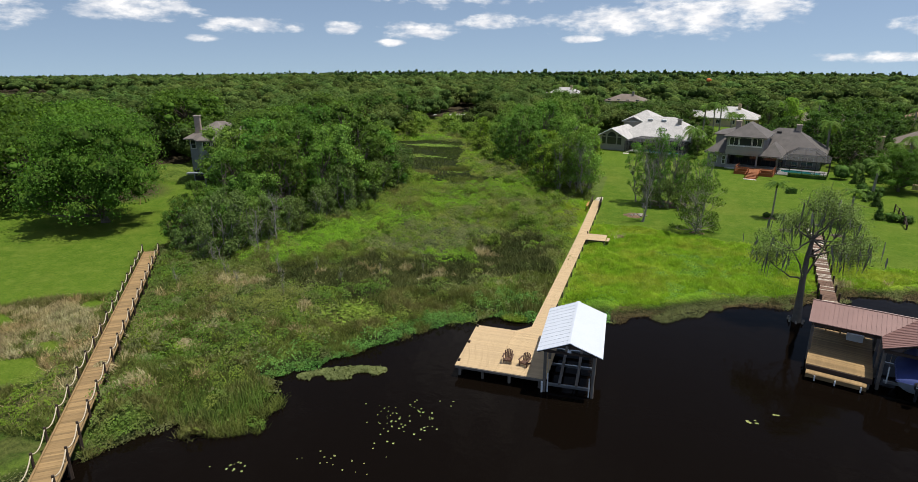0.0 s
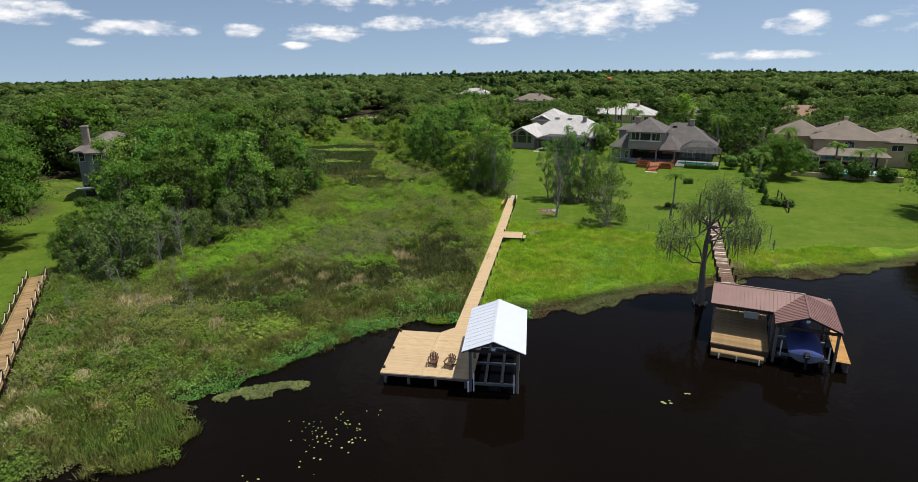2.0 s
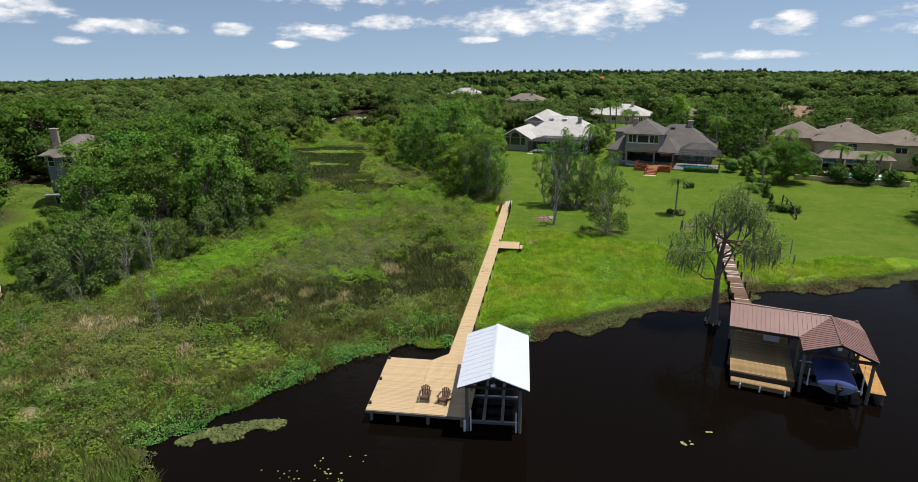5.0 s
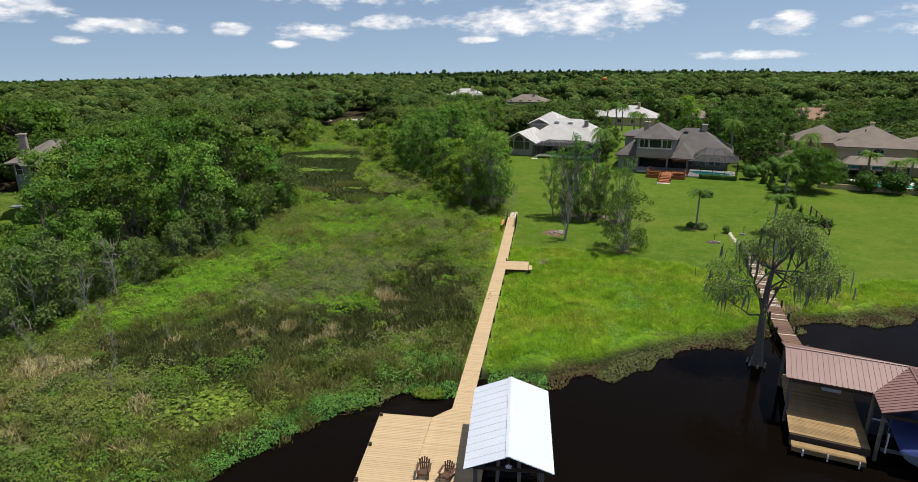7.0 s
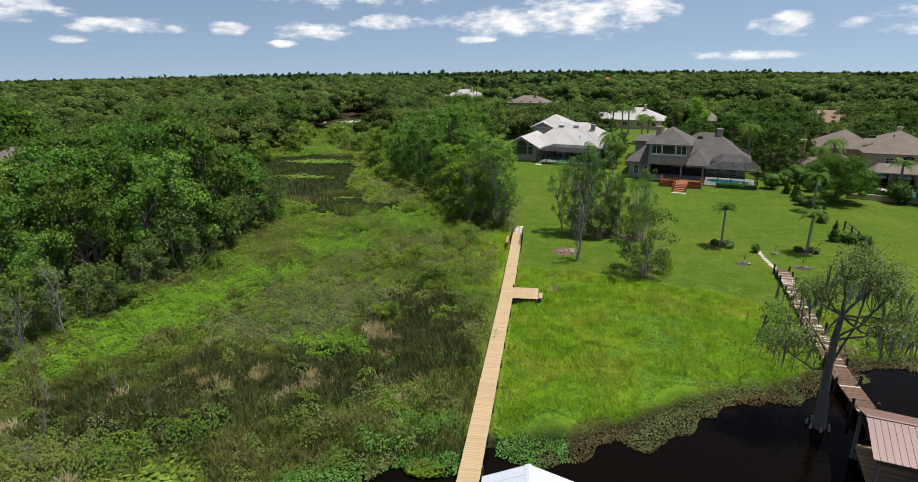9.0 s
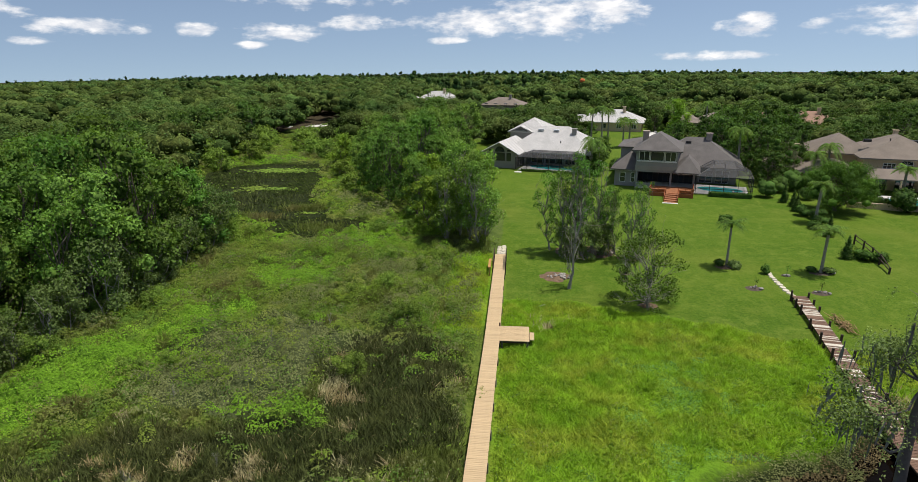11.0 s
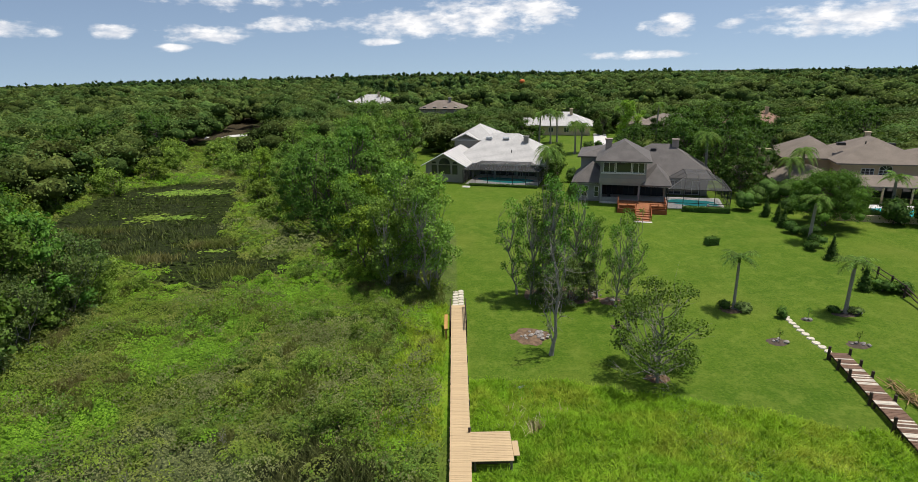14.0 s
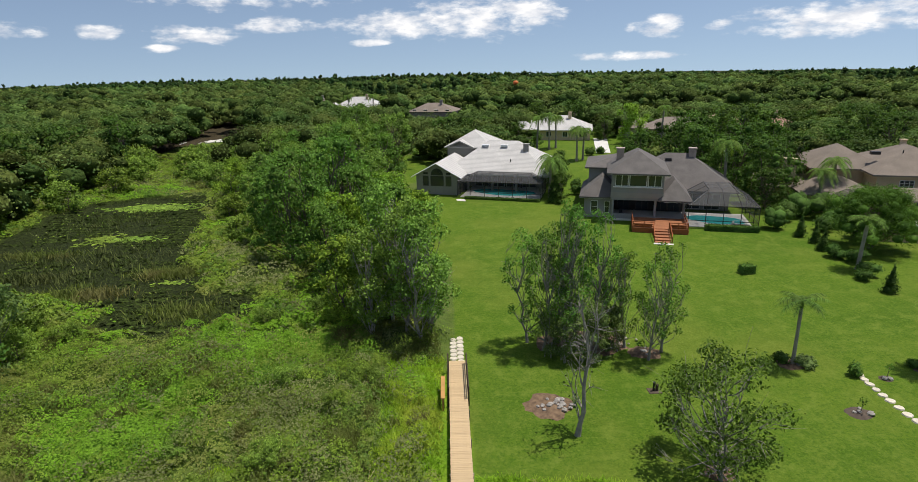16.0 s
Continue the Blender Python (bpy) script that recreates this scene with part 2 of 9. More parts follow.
M = {
    "water": water_material(),
    "new_wood": material("pale_new_decking", (0.50, 0.36, 0.20), 0.75, 0.12, 1.5, 30, 0.3, obj_random=0.07),
    "old_wood": material("weathered_brown_decking", (0.29, 0.188, 0.082), 0.8, 0.3, 1.2, 25, 0.4, obj_random=0.25),
    "worn_wood": material("dark_worn_decking", (0.155, 0.088, 0.055), 0.8, 0.3, 1.2, 25, 0.4, obj_random=0.25),
    "grey_wood": material("grey_weathered_timber", (0.15, 0.13, 0.11), 0.85, 0.3, 2, 30, 0.4, obj_random=0.2),
    "dark_wood": material("dark_stained_timber", (0.05, 0.032, 0.022), 0.8, 0.3, 2, 30, 0.3),
    "red_wood": material("red_stained_decking", (0.30, 0.085, 0.025), 0.65, 0.25, 2, 30, 0.3, obj_random=0.15),
    "orange_wood": material("fresh_orange_timber", (0.45, 0.24, 0.07), 0.75, 0.25, 2, 30, 0.3, obj_random=0.15),
    "deck_red": material("red_brown_deck_boards", (0.28, 0.105, 0.04), 0.65, 0.25, 2, 30, 0.3, obj_random=0.2),
    "chair_wood": material("brown_stained_chair_wood", (0.10, 0.052, 0.032), 0.55, 0.3, 6, 60, 0.2),
    "rope": material("pale_twisted_rope", (0.55, 0.46, 0.33), 0.9, 0.2, 4, 90, 0.3),
    "white_metal": material("white_painted_metal_roof", (0.60, 0.63, 0.68), 0.35, 0.05, 0.6, 9, 0.08),
    "brown_metal": material("brown_ribbed_metal_roof", (0.24, 0.135, 0.115), 0.45, 0.12, 0.7, 14, 0.08),
    "white_paint": material("white_paint", (0.74, 0.74, 0.72), 0.5, 0.06, 2, 30, 0.05),
    "galv": material("galvanised_steel", (0.35, 0.36, 0.37), 0.4, 0.15, 3, 40, 0.05, metal=0.8),
    "black": material("black_plastic", (0.015, 0.015, 0.016), 0.45, 0.2, 3, 40, 0.05),
    "boat_cover": material("navy_canvas_cover", (0.035, 0.055, 0.19), 0.75, 0.25, 1.2, 40, 0.3),
    "hull": material("pale_blue_grey_hull", (0.35, 0.40, 0.46), 0.3, 0.1, 1, 20, 0.02),
    "stucco_grey": material("taupe_grey_stucco", (0.30, 0.275, 0.25), 0.9, 0.1, 0.8, 35, 0.3),
    "stucco_h2": material("grey_stucco", (0.27, 0.26, 0.255), 0.9, 0.1, 0.8, 35, 0.3),
    "stucco_tan": material("cream_tan_stucco", (0.58, 0.45, 0.29), 0.9, 0.1, 0.8, 35, 0.3),
    "stucco_blue": material("blue_grey_siding", (0.22, 0.24, 0.27), 0.85, 0.1, 0.8, 35, 0.3),
    "roof_white": striped(material("white_flat_tile_roof", (0.52, 0.495, 0.465), 0.7, 0.14, 0.5, 6, 0.2), 2, 0.17, 0.03, 0.55, 0.2),
    "roof_grey": striped(material("charcoal_grey_shingles", (0.128, 0.114, 0.104), 0.9, 0.25, 0.8, 9, 0.4), 2, 0.09, 0.015, 0.8),
    "roof_brown": striped(material("weathered_brown_shingles", (0.20, 0.162, 0.128), 0.9, 0.22, 0.5, 9, 0.4), 2, 0.09, 0.015, 0.85),
    "roof_taupe": striped(material("taupe_grey_shingles", (0.17, 0.145, 0.125), 0.9, 0.22, 0.5, 9, 0.4), 2, 0.09, 0.015, 0.85),
    "roof_terra": striped(material("terracotta_tile_roof", (0.29, 0.175, 0.115), 0.85, 0.22, 0.5, 9, 0.4), 2, 0.2, 0.03, 0.8),
    "brick": material("pale_brick", (0.38, 0.30, 0.25), 0.9, 0.25, 2, 30, 0.4),
    "screen": None,
    "frame_bronze": material("dark_bronze_frame", (0.035, 0.03, 0.027), 0.5, 0.15, 2, 30, 0.05),
    "frame_white": material("white_aluminium_frame", (0.72, 0.72, 0.72), 0.45, 0.05, 2, 30, 0.05),
    # near-black colour that stands in for shade in porches and openings
    "painted_shade": material("near_black_painted_shade", (0.03, 0.027, 0.025), 0.9, 0.2, 1, 10, 0.1),
    "concrete": material("pale_pool_paving", (0.60, 0.57, 0.53), 0.8, 0.1, 0.7, 20, 0.2),
    "pool_water": None,
    "window_glass": None,
    "stone": material("pale_stepping_stone", (0.56, 0.50, 0.40), 0.9, 0.2, 4, 50, 0.4, obj_random=0.1),
    "mulch": material("brown_mulch", (0.085, 0.062, 0.045), 0.95, 0.4, 3, 25, 0.8),
    "leaf_litter": material("reddish_leaf_litter", (0.135, 0.082, 0.050), 0.95, 0.6, 3, 18, 1.0, tint=(0.25, 0.165, 0.095)),
    "rock": material("grey_rock", (0.30, 0.27, 0.24), 0.9, 0.3, 3, 20, 0.6, obj_random=0.3),
    "bark": material("grey_brown_bark", (0.13, 0.105, 0.08), 0.95, 0.35, 3, 14, 0.9),
    "pale_bark": material("pale_grey_bark", (0.27, 0.245, 0.215), 0.95, 0.3, 3, 14, 0.8),
    "cypress_bark": material("grey_cypress_bark", (0.12, 0.105, 0.09), 0.95, 0.3, 3, 14, 0.8),
    "palm_trunk": material("grey_ringed_palm_trunk", (0.27, 0.24, 0.20), 0.9, 0.25, 3, 14, 0.6),
    "moss": material("grey_spanish_moss", (0.19, 0.19, 0.16), 0.95, 0.3, 3, 14, 0.2, island=0.3),
    "asphalt": material("asphalt", (0.07, 0.07, 0.07), 0.9, 0.15, 0.5, 40, 0.3),
    "car_paint": material("silver_car_paint", (0.55, 0.56, 0.58), 0.3, 0.05, 1, 20, 0.0, metal=0.3),
    "rubber": material("rubber", (0.02, 0.02, 0.02), 0.8, 0.1, 3, 30, 0.1),
    "red_toy": material("red_plastic", (0.55, 0.05, 0.03), 0.5, 0.1, 3, 30, 0.0),
    "orange_balloon": material("orange_fabric", (0.75, 0.17, 0.04), 0.7, 0.1, 3, 30, 0.0),
}


def glass_material():
    m = bpy.data.materials.new("window_glass")
    m.use_nodes = True
    b = m.node_tree.nodes["Principled BSDF"]
    b.inputs["Base Color"].default_value = (0.03, 0.035, 0.04, 1)
    b.inputs["Roughness"].default_value, b.inputs["Specular IOR Level"].default_value = 0.05, 0.8
    return m


def screen_material(thick=0.42):
    """Fine insect mesh: mostly see-through, dark threads."""
    m = bpy.data.materials.new("insect_screen")
    m.use_nodes = True
    t = m.node_tree
    b = t.nodes["Principled BSDF"]
    b.inputs["Base Color"].default_value, b.inputs["Roughness"].default_value = (0.03, 0.03, 0.03, 1), 0.7
    tr, mx = t.nodes.new("ShaderNodeBsdfTransparent"), t.nodes.new("ShaderNodeMixShader")
    mx.inputs[0].default_value = thick
    t.links.new(tr.outputs[0], mx.inputs[1])
    t.links.new(b.outputs[0], mx.inputs[2])
    t.links.new(mx.outputs[0], t.nodes["Material Output"].inputs[0])
    return m


def pool_material():
    m = bpy.data.materials.new("turquoise_pool_water")
    m.use_nodes = True
    t = m.node_tree
    b = t.nodes["Principled BSDF"]
    n = t.nodes.new("ShaderNodeTexNoise")
    n.inputs["Scale"].default_value = 1.2
    t.links.new(mix_color(t, n.outputs[0], (0.03, 0.32, 0.33), (0.08, 0.52, 0.50)), b.inputs["Base Color"])
    b.inputs["Roughness"].default_value = 0.08
    return m


M["window_glass"], M["screen"], M["pool_water"] = glass_material(), screen_material(0.56), pool_material()
M["screen_wall"] = screen_material(0.26)

L = {
    "oak": leaf_material("live_oak_leaves", (0.050, 0.104, 0.016), (0.135, 0.245, 0.030), island=0.25, clumps=1.1),
    "broad": leaf_material("broad_green_leaves", (0.066, 0.132, 0.024), (0.160, 0.282, 0.044), island=0.22, clumps=1.3, obj_random=0.3, hue=0.035),
    "garden": leaf_material("dark_garden_tree_leaves", (0.045, 0.092, 0.018), (0.115, 0.20, 0.034)),
    "fresh": leaf_material("fresh_green_leaves", (0.118, 0.205, 0.040), (0.245, 0.380, 0.068), island=0.25, clumps=1.2),
    "pondweed": leaf_material("dark_pondweed", (0.026, 0.040, 0.011), (0.052, 0.072, 0.018), through_light=0.0, rough=1.0, spec=0.0, clumps=1.0, mass=0.8),
    "bright": leaf_material("bright_green_leaves", (0.137, 0.255, 0.029), (0.296, 0.420, 0.047)),
    "olive": leaf_material("grey_olive_leaves", (0.088, 0.140, 0.040), (0.182, 0.252, 0.074), island=0.25),
    "cypress": leaf_material("feathery_cypress_leaves", (0.14, 0.20, 0.065), (0.26, 0.335, 0.12)),
    "willow": leaf_material("willow_leaves", (0.125, 0.208, 0.038), (0.251, 0.360, 0.055)),
    "pine": leaf_material("pine_needles", (0.036, 0.068, 0.022), (0.068, 0.118, 0.032), island=0.18, clumps=0.8, crowns=14.0),
    "palm": leaf_material("palm_fronds", (0.068, 0.128, 0.024), (0.165, 0.265, 0.045)),
    "forest": leaf_material("woodland_leaves", (0.052, 0.088, 0.022), (0.118, 0.170, 0.040), island=0.14, clumps=0.8, crowns=11.0, through_light=0.25, mass=0.45),
    "forest_light": leaf_material("fresh_woodland_leaves", (0.070, 0.114, 0.026), (0.146, 0.204, 0.046), island=0.14, clumps=0.7, crowns=11.0, through_light=0.25, mass=0.45),
    # crown cores: the leaf greens darkened, inner shade put into the colour
    "forest_core": leaf_material("shaded_woodland_core", (0.046, 0.078, 0.020), (0.100, 0.146, 0.036), through_light=0.0, rough=0.9, spec=0.0, clumps=1.2, relief=1.1, crowns=11.0),
    "pine_core": leaf_material("shaded_pine_core", (0.026, 0.050, 0.017), (0.050, 0.088, 0.024), through_light=0.0, rough=0.9, spec=0.0, clumps=1.0, relief=1.1, crowns=14.0),
    "herb": leaf_material("marsh_herb_leaves", (0.122, 0.212, 0.023), (0.228, 0.338, 0.043), island=0.10, clumps=1.0, through_light=0.35, patch=(0.225, 0.245, 0.070), mass=0.62),
    "sedge": leaf_material("olive_marsh_sedge", (0.092, 0.132, 0.024), (0.200, 0.245, 0.058), through_light=0.35, island=0.15, clumps=1.2, patch=(0.195, 0.180, 0.068), mass=0.6),
    "pad_pale": leaf_material("pale_yellow_lily_pads", (0.215, 0.250, 0.070), (0.360, 0.390, 0.150), through_light=0.1, rough=0.65, mass=0.3),
    "vivid": leaf_material("vivid_marsh_herb_leaves", (0.140, 0.285, 0.022), (0.240, 0.420, 0.038), island=0.1, clumps=0.8, through_light=0.38, mass=0.6),
    "herb_dark": leaf_material("dark_marsh_leaves", (0.082, 0.150, 0.025), (0.160, 0.250, 0.042), island=0.10, clumps=1.1, through_light=0.35, patch=(0.160, 0.170, 0.052), mass=0.55),
    "shrub_grey": leaf_material("grey_marsh_shrub_leaves", (0.145, 0.172, 0.064), (0.245, 0.270, 0.108), island=0.12, clumps=0.9, through_light=0.3, mass=0.6),
    "reed": leaf_material("marsh_reeds", (0.040, 0.060, 0.014), (0.105, 0.112, 0.034), through_light=0.2, clumps=1.6, mass=0.5),
    "dry": leaf_material("dry_tan_grass", (0.400, 0.274, 0.118), (0.400, 0.420, 0.237), through_light=0.2, mass=0.6),
    "dead_weed": leaf_material("brown_dead_weeds", (0.085, 0.066, 0.030), (0.19, 0.15, 0.065), through_light=0.1, mass=0.5),
    "grass": leaf_material("tall_light_grass", (0.150, 0.285, 0.014), (0.285, 0.450, 0.026), through_light=0.4, island=0.10, clumps=1.2, patch=(0.340, 0.390, 0.044), mass=0.75),
    "mat": leaf_material("floating_mat_leaves", (0.085, 0.21, 0.045), (0.17, 0.33, 0.075), through_light=0.3, mass=0.6),
    "pad": leaf_material("lily_pad_leaves", (0.105, 0.185, 0.022), (0.215, 0.30, 0.042), through_light=0.1, rough=0.65),
    "hedge": leaf_material("clipped_hedge_leaves", (0.042, 0.095, 0.019), (0.103, 0.179, 0.032)),
}


def ground_material():
    """Turf, marsh floor, wet mud and forest floor, mixed by the sheet's own cover masks and broken up by noise."""
    m = bpy.data.materials.new("turf_and_marsh_ground")
    m.use_nodes = True
    t = m.node_tree
    b = t.nodes["Principled BSDF"]
    b.inputs["Roughness"].default_value, b.inputs["Specular IOR Level"].default_value = 0.9, 0.05
    geo = t.nodes.new("ShaderNodeNewGeometry")

    def noisy(scale, detail=5, rough=0.6):
        n = t.nodes.new("ShaderNodeTexNoise")
        n.inputs["Scale"].default_value, n.inputs["Detail"].default_value, n.inputs["Roughness"].default_value = scale, detail, rough
        t.links.new(geo.outputs["Position"], n.inputs["Vector"])
        return n.outputs[0]

    def spread(s, lo, k):
        return math_node(t, "MULTIPLY", math_node(t, "SUBTRACT", s, lo), k, True)

    big, mid, fine, tiny = noisy(0.05), noisy(0.35), noisy(3.0), noisy(22.0)
    # mown turf: broad tone changes, faint mowing bands, grain
    wave = t.nodes.new("ShaderNodeTexWave")
    wave.inputs["Scale"].default_value, wave.inputs["Distortion"].default_value, wave.inputs["Detail"].default_value = 0.09, 1.5, 2
    wave.bands_direction = "Y"
    t.links.new(geo.outputs["Position"], wave.inputs["Vector"])
    turf = mix_color(t, spread(big, 0.35, 3.0), (0.066, 0.125, 0.010), (0.112, 0.172, 0.016))
    turf = mix_color(t, math_node(t, "MULTIPLY", wave.outputs[0], 0.22), turf, (0.125, 0.185, 0.02))
    turf = mix_color(t, math_node(t, "MULTIPLY", spread(mid, 0.45, 4.0), 0.4), turf, (0.15, 0.20, 0.028))
    turf = mix_color(t, math_node(t, "MULTIPLY", spread(noisy(0.11, 6, 0.65), 0.55, 5.0), 0.35), turf, (0.17, 0.165, 0.035))
    turf = mix_color(t, math_node(t, "MULTIPLY", spread(fine, 0.45, 4.0), 0.4), turf, (0.05, 0.105, 0.009))
    turf = mix_color(t, math_node(t, "MULTIPLY", spread(noisy(6.5, 5, 0.75), 0.47, 7.0), 0.6), turf, (0.032, 0.082, 0.008))
    turf = mix_color(t, math_node(t, "MULTIPLY", spread(noisy(4.2, 5, 0.75), 0.52, 7.0), 0.5), turf, (0.165, 0.215, 0.034))
    turf = mix_color(t, math_node(t, "MULTIPLY", spread(noisy(0.7, 8, 0.78), 0.5, 7.0), 0.6), turf, (0.150, 0.200, 0.03))
    turf = mix_color(t, math_node(t, "MULTIPLY", spread(noisy(2.2, 6, 0.75), 0.52, 7.0), 0.55), turf, (0.046, 0.108, 0.009))
    turf = mix_color(t, math_node(t, "MULTIPLY", spread(noisy(0.16, 7, 0.7), 0.56, 7.0), 0.4), turf, (0.058, 0.125, 0.010))
    turf = mix_color(t, math_node(t, "MULTIPLY", spread(noisy(0.06, 5, 0.62), 0.5, 6.0), 0.5), turf, (0.150, 0.180, 0.028))
    marsh = mix_color(t, spread(mid, 0.4, 5.0), (0.078, 0.124, 0.019), (0.140, 0.192, 0.031))
    marsh = mix_color(t, math_node(t, "MULTIPLY", spread(fine, 0.46, 5.0), 0.6), marsh, (0.036, 0.055, 0.012))
    wet = mix_color(t, spread(fine, 0.4, 5.0), (0.014, 0.018, 0.007), (0.034, 0.046, 0.013))
    wood = mix_color(t, spread(fine, 0.4, 5.0), (0.035, 0.028, 0.016), (0.075, 0.06, 0.035))
    dry = mix_color(t, spread(fine, 0.4, 5.0), (0.13, 0.11, 0.045), (0.22, 0.18, 0.09))
    color = turf
    meadow = mix_color(t, spread(noisy(0.22), 0.4, 4.0), (0.130, 0.245, 0.016), (0.225, 0.315, 0.028))
    meadow = mix_color(t, math_node(t, "MULTIPLY", spread(fine, 0.42, 4.0), 0.55), meadow, (0.085, 0.165, 0.014))
    meadow = mix_color(t, math_node(t, "MULTIPLY", spread(noisy(0.5), 0.58, 6.0), 0.5), meadow, (0.15, 0.165, 0.035))
    meadow = mix_color(t, math_node(t, "MULTIPLY", spread(noisy(0.13, 6, 0.65), 0.5, 6.0), 0.55), meadow, (0.075, 0.165, 0.016))
    scrub = mix_color(t, spread(mid, 0.4, 4.0), (0.070, 0.088, 0.032), (0.110, 0.128, 0.050))
    scrub = mix_color(t, math_node(t, "MULTIPLY", spread(fine, 0.45, 4.0), 0.6), scrub, (0.062, 0.078, 0.030))
    reed = mix_color(t, spread(fine, 0.42, 5.0), (0.012, 0.018, 0.006), (0.032, 0.036, 0.013))
    vivid = mix_color(t, spread(mid, 0.4, 4.0), (0.090, 0.180, 0.016), (0.145, 0.260, 0.026))
    vivid = mix_color(t, math_node(t, "MULTIPLY", spread(fine, 0.48, 5.0), 0.5), vivid, (0.06, 0.13, 0.014))
    low = mix_color(t, spread(noisy(0.6), 0.42, 5.0), (0.05, 0.085, 0.014), (0.105, 0.12, 0.032))
    low = mix_color(t, math_node(t, "MULTIPLY", spread(fine, 0.45, 5.0), 0.6), low, (0.03, 0.045, 0.010))
    for key, c in (("marsh", marsh), ("low", low), ("vivid", vivid), ("grey", scrub), ("reed", reed), ("field", meadow), ("dry", dry), ("wet", wet), ("wood", wood)):
        a = t.nodes.new("ShaderNodeAttribute")
        a.attribute_name = key
        edge = math_node(t, "ADD", math_node(t, "MULTIPLY", a.outputs["Fac"], 1.8), math_node(t, "MULTIPLY", math_node(t, "SUBTRACT", fine, 0.9), 1.0), True)
        color = mix_color(t, edge, color, c)
    t.links.new(color, b.inputs["Base Color"])
    bn = t.nodes.new("ShaderNodeBump")
    bn.inputs["Strength"].default_value, bn.inputs["Distance"].default_value = 0.8, 0.12
    wild = t.nodes.new("ShaderNodeAttribute")
    wild.attribute_name = "marsh"
    clumpy = math_node(t, "MULTIPLY", math_node(t, "MULTIPLY", noisy(1.5, 4, 0.6), 4.0), wild.outputs["Fac"])
    t.links.new(math_node(t, "ADD", clumpy, math_node(t, "ADD", fine, math_node(t, "MULTIPLY", tiny, 0.4))), bn.inputs["Height"])
    t.links.new(bn.outputs[0], b.inputs["Normal"])
    return m


M["ground"] = ground_material()


# ---- building helpers ----
def link_mesh(name, verts, faces, mat, parent=None, label="", smooth=False):
    me = bpy.data.meshes.new(name)
    verts = np.asarray(verts, dtype=np.float32)
    if isinstance(faces, np.ndarray):
        n, k = faces.shape
        me.vertices.add(len(verts))
        me.vertices.foreach_set("co", verts.ravel())
        me.loops.add(n * k)
        me.loops.foreach_set("vertex_index", faces.astype(np.int32).ravel())
        me.polygons.add(n)
        me.polygons.foreach_set("loop_start", np.arange(0, n * k, k, dtype=np.int32))
        me.polygons.foreach_set("loop_total", np.full(n, k, dtype=np.int32))
        me.update(calc_edges=True)
    else:
        me.from_pydata([tuple(v) for v in verts], [], faces)
    if smooth:
        me.polygons.foreach_set("use_smooth", np.ones(len(me.polygons), dtype=bool))
    if mat:
        me.materials.append(mat)
    ob = new(name, me)
    if parent:
        ob.parent = parent
    if label:
        ob["label"] = label
    return ob


def part(name, bm, mat, parent, label="", smooth=False):
    me = bpy.data.meshes.new(name)
    bm.to_mesh(me)
    bm.free()
    me.materials.append(mat)
    if smooth:
        me.polygons.foreach_set("use_smooth", np.ones(len(me.polygons), dtype=bool))
    ob = new(name, me)
    if parent:
        ob.parent = parent
    if label:
        ob["label"] = label
    return ob


def thing(name, m, label, category, group="", kind=""):
    ob = new(name)
    ob.empty_display_size = 0.2
    ob.matrix_world = m
    return tagged(ob, label, category, group, kind)


def box(bm, x0, x1, y0, y1, z0, z1, m=None, bevel=0.0):
    ret = bmesh.ops.create_cube(bm, size=1.0)
    vs = ret["verts"]
    for v in vs:
        v.co = Vector((x0 + (v.co.x + 0.5) * (x1 - x0), y0 + (v.co.y + 0.5) * (y1 - y0), z0 + (v.co.z + 0.5) * (z1 - z0)))
    if bevel:
        es = {e for v in vs for e in v.link_edges}
        vs = list({v for f in bmesh.ops.bevel(bm, geom=list(es), offset=bevel, segments=1, affect="EDGES")["faces"] for v in f.verts} | {v for v in vs if v.is_valid})
    if m is not None:
        bmesh.ops.transform(bm, matrix=m, verts=[v for v in vs if v.is_valid])
    return bm


def boxed(*args, **kw):
    return box(bmesh.new(), *args, **kw)


def rod(bm, a, b, r0, r1=None, sides=8):
    a, b = Vector(a), Vector(b)
    d = b - a
    m = Matrix.Translation((a + b) / 2) @ d.to_track_quat("Z", "Y").to_matrix().to_4x4()
    bmesh.ops.create_cone(bm, cap_ends=True, segments=sides, radius1=r0, radius2=r0 if r1 is None else r1, depth=d.length, matrix=m)
    return bm


def poly_prism(pts, z0, z1):
    """A slab with the outline pts (counter-clockwise) from z0 to z1."""
    bm = bmesh.new()
    lo = [bm.verts.new((x, y, z0)) for x, y in pts]
    hi = [bm.verts.new((x, y, z1)) for x, y in pts]
    bm.faces.new(hi)
    bm.faces.new(lo[::-1])
    n = len(pts)
    for i in range(n):
        bm.faces.new((lo[i], lo[(i + 1) % n], hi[(i + 1) % n], hi[i]))
    return bm


